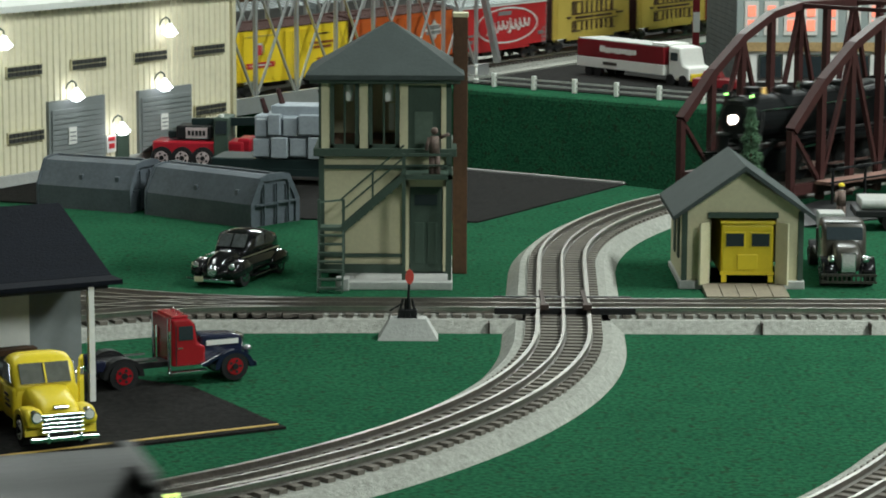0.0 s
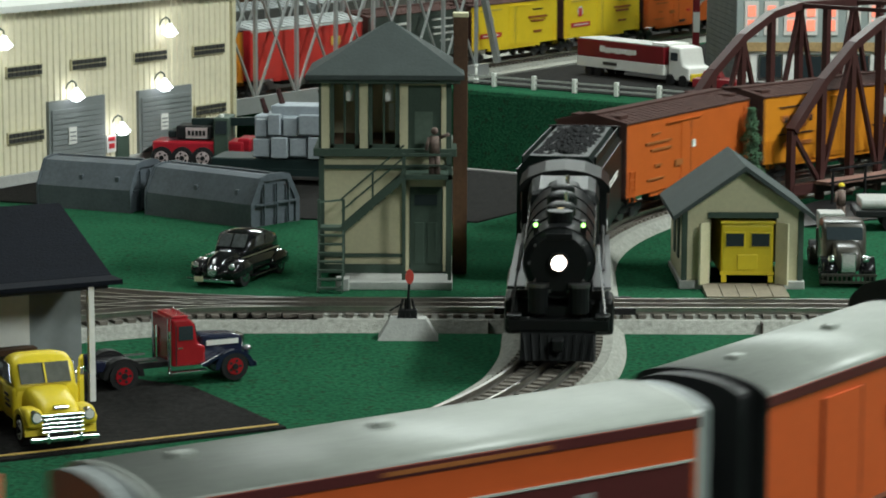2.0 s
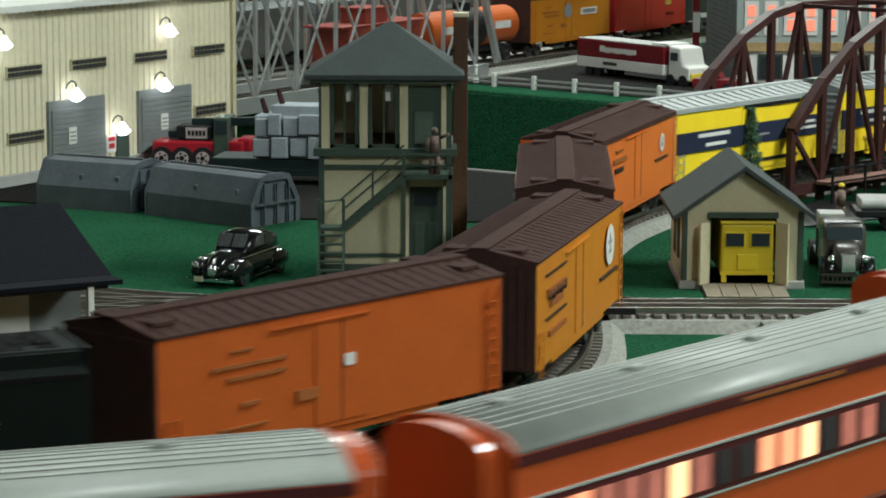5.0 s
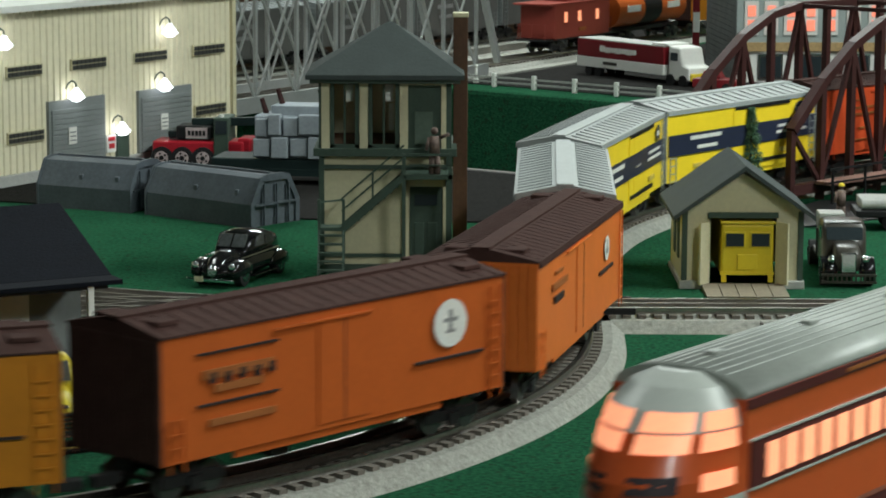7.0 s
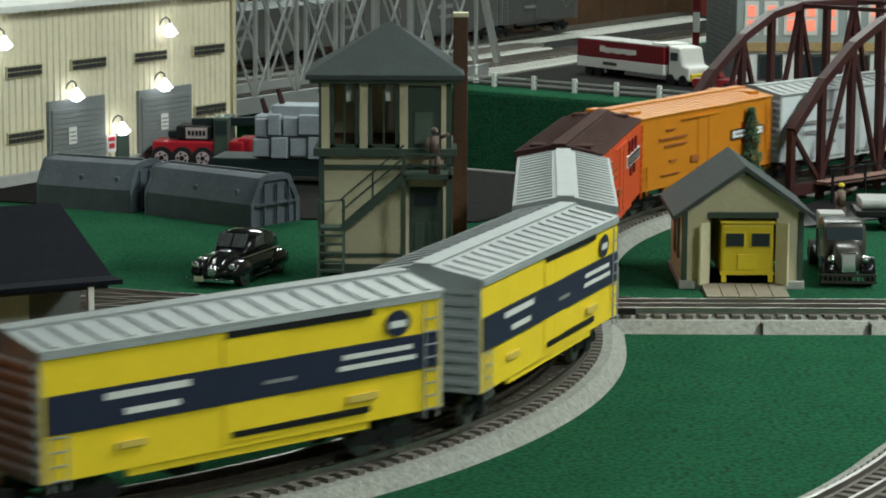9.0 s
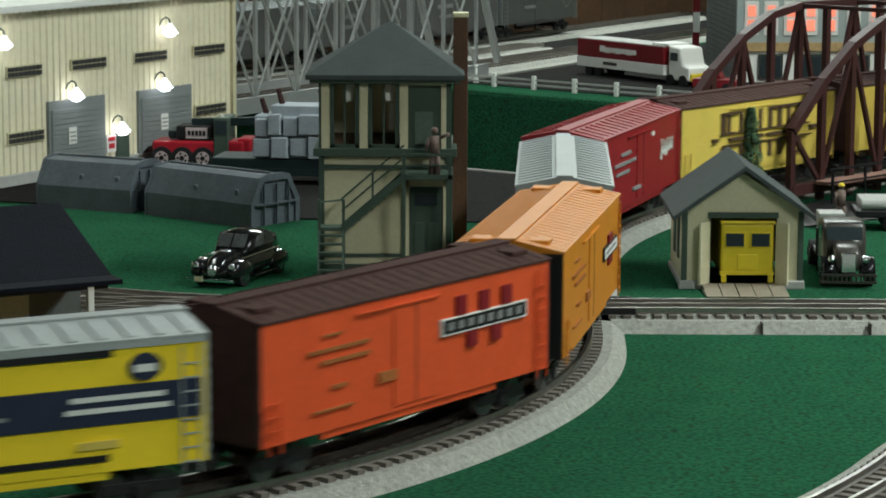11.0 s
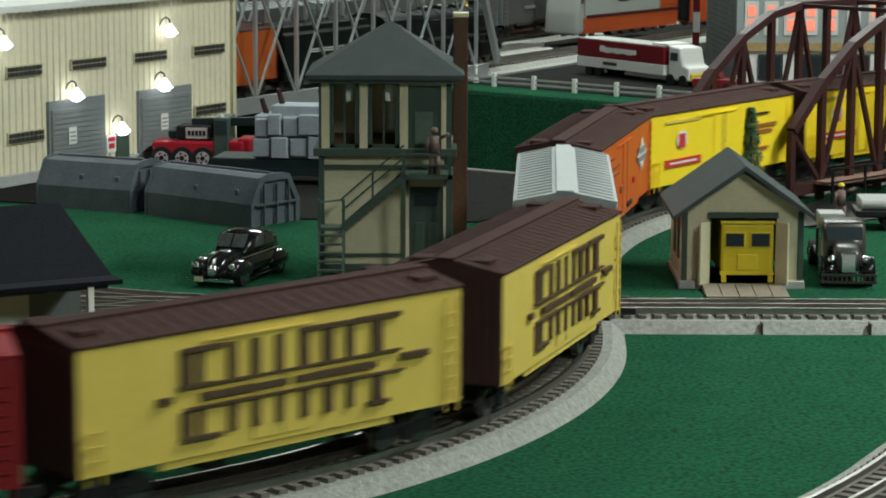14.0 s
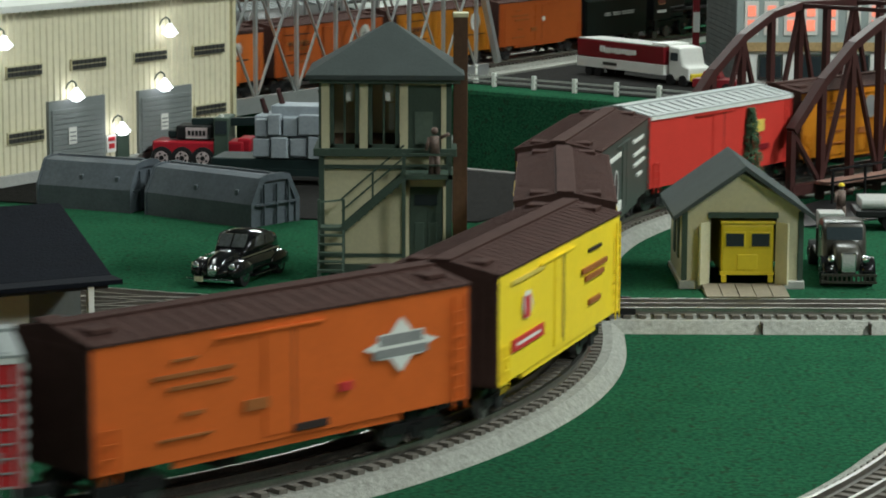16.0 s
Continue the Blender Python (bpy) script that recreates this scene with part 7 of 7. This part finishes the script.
def streamlined_engine():
    t = thing("streamlined_engine", Matrix.Identity(4), "grey and orange streamlined engine with black roof", "locomotive", "passenger train")
    L, W, z0, ze, zr = 0.30, 0.066, 0.008, 0.0735, 0.0915
    rf = coach_shell(t, L, W, 0.032, ze, zr, HULLGREY, ROOFBLACK, -L / 2, L / 2 - 0.016)
    part("lower_side", boxes((-L / 2, L / 2 - 0.012, -W / 2 - 0.0004, W / 2 + 0.0004, z0, 0.0316)), HIORANGE, t)
    bm = bmesh.new()
    prism(bm, [(L / 2 - 0.018, 0.008), (L / 2 + 0.006, 0.006), (L / 2 + 0.004, 0.040), (L / 2 - 0.004, 0.076), (L / 2 - 0.016, 0.0895), (L / 2 - 0.018, 0.0895)], -W / 2 + 0.001, W / 2 - 0.001, "y")
    bmesh.ops.bevel(bm, geom=list(bm.edges), offset=0.006, segments=3, affect="EDGES", profile=0.5)
    nose = part("nose", bm, HULLGREY, t, smooth=True)
    nose.data.materials.append(ROOFBLACK)
    for poly in nose.data.polygons:
        if poly.center.z > 0.072:
            poly.material_index = 1
    part("headlight", cyl(bmesh.new(), 0.0026, (L / 2 - 0.010, 0, 0.0725), (L / 2 - 0.0018, 0, 0.0715), 14), mat("lime_lamp_glow", (0.75, 1.0, 0.22), 0.3, vary=0.02, emit=5.0), t, "glowing lime headlight")
    for s in (-1, 1):
        y = s * (W / 2 + 0.0005)
        part("maroon_stripe", boxes((-L / 2, L / 2 - 0.02, y - 0.0008, y + 0.0008, 0.0318, 0.037)), HIMAROON, t)
        part("shadow_line", boxes((-L / 2, L / 2 - 0.02, y - 0.0004, y + 0.0004, 0.066, 0.0668)), INK, t)
        bm = bmesh.new()
        ell(bm, 0.02, 0.057, 0.02, 0.0032, y + s * 0.0006)
        part("emblem", bm, HIMAROON, t)
        [part("cab_window", boxes((-L / 2 + x0, -L / 2 + x0 + 0.013, y - 0.0013, y + 0.0013, 0.056, 0.069)), DARKPANE, t) for x0 in (0.012, 0.029)]
        cp = part("cab_panel", boxes((-L / 2 + 0.002, -L / 2 + 0.056, y - 0.0009, y + 0.0009, 0.0375, 0.0725)), HIORANGE, t, "orange cab side panel")
        part("cab_line", boxes((-L / 2 + 0.008, -L / 2 + 0.044, y - 0.0014, y + 0.0014, 0.0425, 0.0432)), HIMAROON, cp)
        part("class_lamp", cyl(bmesh.new(), 0.0016, (L / 2 - 0.022, s * 0.026, 0.0825), (L / 2 - 0.016, s * 0.026, 0.082), 12), CHROME, t)
        part("side_grille", boxes((L / 2 - 0.012, L / 2 - 0.004, y - 0.0006, y + 0.0006, 0.056, 0.070)), CHROME, t)
        for x in (-0.06, -0.025, 0.01, 0.045):
            part("driver_wheel", cyl(bmesh.new(), 0.0145, (x, s * 0.016, 0.0145), (x, s * 0.0315, 0.0145), 22), WHEELSTEEL, t)
    bogie(t, 0.105), bogie(t, -0.115)
    return t


# ---- parked grey cars on the siding ----
for k, xx in enumerate((1.68, 1.945, 2.21, 2.475)):
    c = freight_car("parked grey hopper car with a pale round emblem", mat("siding_grey", (0.10, 0.10, 0.095), 0.6, vary=0.2), GREYDOOR, GREYDOOR, [("ring", 0.85, 0.55, 0.10, 0.5, PALEINK), ("bar", 0.35, 0.65, 0.18, 0.10, GREYINK), ("bar", 0.35, 0.4, 0.15, 0.08, GREYINK)], steel=True)
    p = sid0 + adir * xx
    c["group"] = "parked cars"
    c.matrix_world = heading(p.x, p.y, adir.x, adir.y, RAILTOP)

# ---- the trains' make-up: thing, place behind the reference car, half distance between trucks ----
freight = [
    (steam_locomotive(), 1.099, 0.09), (tender(), 0.801, 0.068),
    (freight_car("orange refrigerator car with brown roof", ORANGE, BROWNROOF, BROWNROOF, SMALLTXT + [("bar", 0.52, 0.55, 0.03, 0.10, PALEINK)]), 0.556, 0.102),
    (freight_car("amber refrigerator car with white round emblem and brown roof", AMBER, BROWNROOF, BROWNROOF, TEXTL + NYTEXT + EMBLEM), 0.283, 0.102),
    (freight_car("orange refrigerator car with white round emblem and brown roof", ORANGE, BROWNROOF, BROWNROOF, TEXTL + NYTEXT + EMBLEM), 0.0, 0.102),
    (freight_car("orange ribbed refrigerator car with small white emblem", LIVEORANGE, BROWNROOF, LIVEORANGE, [("disc", 0.785, 0.66, 0.06, 0.26, PALEINK), ("bar", 0.785, 0.68, 0.010, 0.13, GREYINK), ("bar", 0.785, 0.63, 0.026, 0.05, GREYINK), ("bar", 0.785, 0.44, 0.17, 0.03, INK), ("bar", 0.22, 0.68, 0.16, 0.06, FADEDINK), ("bar", 0.21, 0.55, 0.10, 0.06, INK), ("bar", 0.21, 0.80, 0.08, 0.03, FADEDINK)], edge=BROWNROOF), -0.273, 0.102),
    (freight_car("yellow boxcar with navy band and silver ribbed roof", LEMON, CARGREY, CARGREY, YB, steel=True, edge=CARGREY), -0.53, 0.102),
    (freight_car("yellow boxcar with navy band and silver ribbed roof", LEMON, CARGREY, CARGREY, YB, steel=True, edge=CARGREY), -0.80, 0.102),
    (freight_car("yellow boxcar with navy band and silver ribbed roof", LEMON, CARGREY, CARGREY, YB, steel=True, edge=CARGREY), -1.067, 0.102),
    (freight_car("red-orange refrigerator car with dark bar emblem", mat("red_orange", (0.66, 0.085, 0.025), 0.45, vary=0.15, scale=50), BROWNROOF, BROWNROOF, SMALLTXT + [("bar", 0.66, 0.74, 0.035, 0.26, MAROON), ("bar", 0.745, 0.74, 0.035, 0.26, MAROON), ("bar", 0.83, 0.74, 0.035, 0.26, MAROON), ("bar", 0.70, 0.50, 0.035, 0.20, MAROON), ("bar", 0.79, 0.50, 0.035, 0.20, MAROON), ("bar", 0.745, 0.62, 0.32, 0.15, PALEINK), ("bar", 0.745, 0.62, 0.31, 0.125, BLACK)] + [("bar", 0.62 + 0.036 * i, 0.62, 0.018, 0.07, GREYINK) for i in range(8)]), -1.332, 0.102),
    (freight_car("amber refrigerator car with white bar emblem", AMBER, AMBER, BLACK, SMALLTXT + [("bar", 0.80, 0.55, 0.07, 0.32, MAROON), ("bar", 0.80, 0.55, 0.25, 0.14, BLACK), ("bar", 0.80, 0.55, 0.235, 0.10, PALEINK), ("bar", 0.80, 0.55, 0.19, 0.035, GREYINK)]), -1.585, 0.102),
    (freight_car("pale grey boxcar with red round emblem and ribbed roof", CARWHITE, CARGREY, CARGREY, [("disc", 0.80, 0.62, 0.135, 0.66, REDINK), ("bar", 0.80, 0.71, 0.06, 0.08, PALEINK), ("bar", 0.80, 0.55, 0.115, 0.13, PALEINK), ("bar", 0.24, 0.55, 0.30, 0.05, GREYINK), ("bar", 0.29, 0.70, 0.08, 0.03, GREYINK), ("bar", 0.20, 0.40, 0.09, 0.05, GREYINK), ("bar", 0.40, 0.44, 0.05, 0.06, GREYINK), ("bar", 0.30, 0.22, 0.10, 0.05, GREYINK)], steel=True), -1.848, 0.102),
    (freight_car("dark red boxcar with white script-like bars", DARKRED, DARKRED, DARKRED, [("wave", 0.80, 0.60, 0.17, 0.30, PALEINK), ("bar", 0.28, 0.72, 0.12, 0.04, GREYINK), ("bar", 0.27, 0.60, 0.26, 0.04, GREYINK), ("bar", 0.24, 0.48, 0.16, 0.04, GREYINK), ("bar", 0.42, 0.20, 0.10, 0.05, GREYINK), ("bar", 0.62, 0.84, 0.03, 0.05, PALEINK)], roofrib=True), -2.113, 0.102),
    (freight_car("straw yellow refrigerator car with huge dark strokes", STRAW, BROWNROOF, BROWNROOF, blocks(BROWNINK)), -2.375, 0.102),
    (freight_car("straw yellow refrigerator car with huge dark strokes", STRAW, BROWNROOF, BROWNROOF, blocks(BROWNINK)), -2.649, 0.102),
    (freight_car("red boxcar with white oval emblem and silver roof", CARRED, CARGREY, CARGREY, [("ring", 0.53, 0.50, 0.72, 0.84, PALEINK), ("wave", 0.41, 0.50, 0.25, 0.34, PALEINK), ("wave", 0.66, 0.52, 0.26, 0.36, PALEINK), ("bar", 0.50, 0.78, 0.15, 0.09, GREYINK), ("bar", 0.10, 0.34, 0.10, 0.05, GREYINK), ("bar", 0.10, 0.2, 0.08, 0.08, GREYINK), ("bar", 0.93, 0.24, 0.06, 0.08, GREYINK)], steel=True, edge=PALEINK), -2.916, 0.102),
    (freight_car("orange refrigerator car with white diamond emblem", DEEPORANGE, BROWNROOF, BROWNROOF, SMALLTXT + [("diamond", 0.795, 0.60, 0.215, 0.48, PALEINK), ("bar", 0.795, 0.65, 0.125, 0.09, GREYINK), ("bar", 0.795, 0.54, 0.155, 0.075, GREYINK), ("bar", 0.64, 0.33, 0.035, 0.07, REDINK), ("bar", 0.545, 0.07, 0.09, 0.06, INK)]), -3.183, 0.102),
    (freight_car("lemon yellow refrigerator car with red banner emblem", LEMON, BROWNROOF, BROWNROOF, KID), -3.446, 0.102),
    (freight_car("lemon yellow refrigerator car with red banner emblem", LEMON, BROWNROOF, BROWNROOF, KID), -3.715, 0.102),
    (freight_car("grey-green boxcar with white lettering bars", CARGREEN, BROWNROOF, BROWNROOF, [("bar", 0.25, 0.80, 0.26, 0.05, PALEINK), ("disc", 0.28, 0.42, 0.08, 0.45, PALEINK), ("disc", 0.28, 0.42, 0.055, 0.38, INK), ("bar", 0.28, 0.14, 0.22, 0.12, PALEINK), ("bar", 0.75, 0.82, 0.22, 0.04, PALEINK), ("bar", 0.77, 0.64, 0.24, 0.04, PALEINK), ("bar", 0.77, 0.50, 0.24, 0.04, PALEINK), ("bar", 0.78, 0.34, 0.10, 0.04, PALEINK)]), -3.98, 0.102),
    (freight_car("bright red boxcar with silver roof edge", mat("bright_red", (0.58, 0.045, 0.035), 0.4, vary=0.1, scale=50), CARGREY, CARRED, [("bar", 0.75, 0.62, 0.08, 0.18, STRAW), ("bar", 0.78, 0.3, 0.1, 0.08, MAROON)], edge=PALEINK, roofrib=True), -4.245, 0.102),
    (freight_car("amber refrigerator car with white label plate", AMBER, BROWNROOF, BROWNROOF, SMALLTXT + [("disc", 0.45, 0.68, 0.10, 0.36, GREYINK), ("bar", 0.72, 0.62, 0.20, 0.16, PALEINK), ("bar", 0.72, 0.62, 0.17, 0.10, GREYINK)]), -4.51, 0.102),
    (tank_car(), -4.775, 0.102), (caboose(), -5.02, 0.06),
]
coaches = [
    (streamlined_engine(), -0.150, 0.10), (coach("short orange baggage coach with grey roof and round badge", 0.207, windows=False, rim=BLACK, ze=0.0795, zr=0.0875), -0.441, 0.06), (coach("orange express coach with maroon window band", 0.257, seed=3, bellows=GREYDOOR, rim=HULLGREY, ze=0.079, zr=0.0865), -0.709, 0.085),
    (coach("orange coach with maroon band and finely ribbed grey roof", 0.374, ribs=True, zr=0.0895, seed=5, bellows=HIORANGE), -1.078, 0.125), (coach("orange coach with some lit windows", 0.366, lit=2, ribs=True, seed=7, bellows=HIORANGE), -1.504, 0.12),
    (coach("orange coach with a row of lit windows", 0.366, lit=2, ribs=True, seed=9, bellows=HIORANGE), -1.926, 0.12), (coach("orange coach with a row of lit windows", 0.366, lit=2, ribs=True, seed=11, bellows=HIORANGE), -2.345, 0.12), (coach("orange observation coach with glowing rounded tail", 0.350, lit=1, ribs=True, tail=True, seed=13), -2.755, 0.115),
]
FREIGHT_RUN = ((0.0, -1.915), (0.5, -1.699), (1.0, -1.457), (1.5, -1.262), (2.0, -1.083), (2.5, -0.906), (3.0, -0.719), (3.5, -0.552), (4.0, -0.397), (4.2, -0.337), (6.5, 0.287), (7.0, 0.434), (7.5, 0.578), (8.0, 0.721), (8.5, 0.873), (9.0, 1.022), (11.5, 1.886), (12.0, 2.064), (12.5, 2.252), (13.0, 2.440), (13.5, 2.647), (14.0, 2.850), (14.5, 3.055), (15.0, 3.257), (15.5, 3.450), (16.0, 3.651))
FK = pass_path.total - 0.4 - (pass_path.near(p_out) + RP * radians(25))
COACH_RUN = ((0.0, -0.886), (0.3, -0.757), (0.5, -0.678), (0.7, -0.60), (1.0, -0.473), (1.5, -0.277), (2.0, -0.075), (2.5, 0.140), (3.0, 0.376), (3.5, 0.617), (4.0, 0.858), (4.2, 0.957), (6.5, 2.048), (6.8, 2.175), (7.0, 2.248), (7.2, 2.322), (7.5, 2.42), (8.0, 2.58), (14.0, FK - 2.415), (14.5, FK - 2.17), (15.5, FK - 1.672), (16.0, FK - 1.42))


def ease(rows, t):
    """Smooth reading between rows of (time, distance)."""
    i = max(0, min(len(rows) - 2, sum(1 for r in rows if r[0] <= t) - 1))

    def slope(k):
        a, b = rows[max(k - 1, 0)], rows[min(k + 1, len(rows) - 1)]
        return (b[1] - a[1]) / (b[0] - a[0])
    (ta, a), (tb, b) = rows[i], rows[i + 1]
    h = tb - ta
    u = (t - ta) / h
    return (2 * u ** 3 - 3 * u ** 2 + 1) * a + (u ** 3 - 2 * u ** 2 + u) * h * slope(i) + (3 * u ** 2 - 2 * u ** 3) * b + (u ** 3 - u ** 2) * h * slope(i + 1)


def slack(s):
    """The couplers stretch a little as the cars leave the far bend."""
    k = min(max((0.25 - s) / 0.6, 0.0), 1.0)
    return 0.026 * k * k * (3 - 2 * k)


def motions():
    times = [i * 0.125 for i in range(129)]
    cross_s = loop_path.near((0.0805, 1.68)) + 0.007
    base = pass_path.near(p_out) + RP * radians(25)
    for path, start, run, rake in ((loop_path, cross_s, FREIGHT_RUN, freight), (pass_path, base, COACH_RUN, coaches)):
        for ob, place, half in rake:
            rows = []
            for t in times:
                s = ease(run, t) + place
                if rake is freight:
                    s -= slack(s)
                s += start
                u, v = path.at(s + half), path.at(s - half)
                c, d = (u + v) / 2, u - v
                rows.append((t, Matrix.Translation((c.x, c.y, RAILTOP)) @ Matrix.Rotation(math.atan2(d.y, d.x), 4, "Z")))
            walk(ob, rows)


motions()
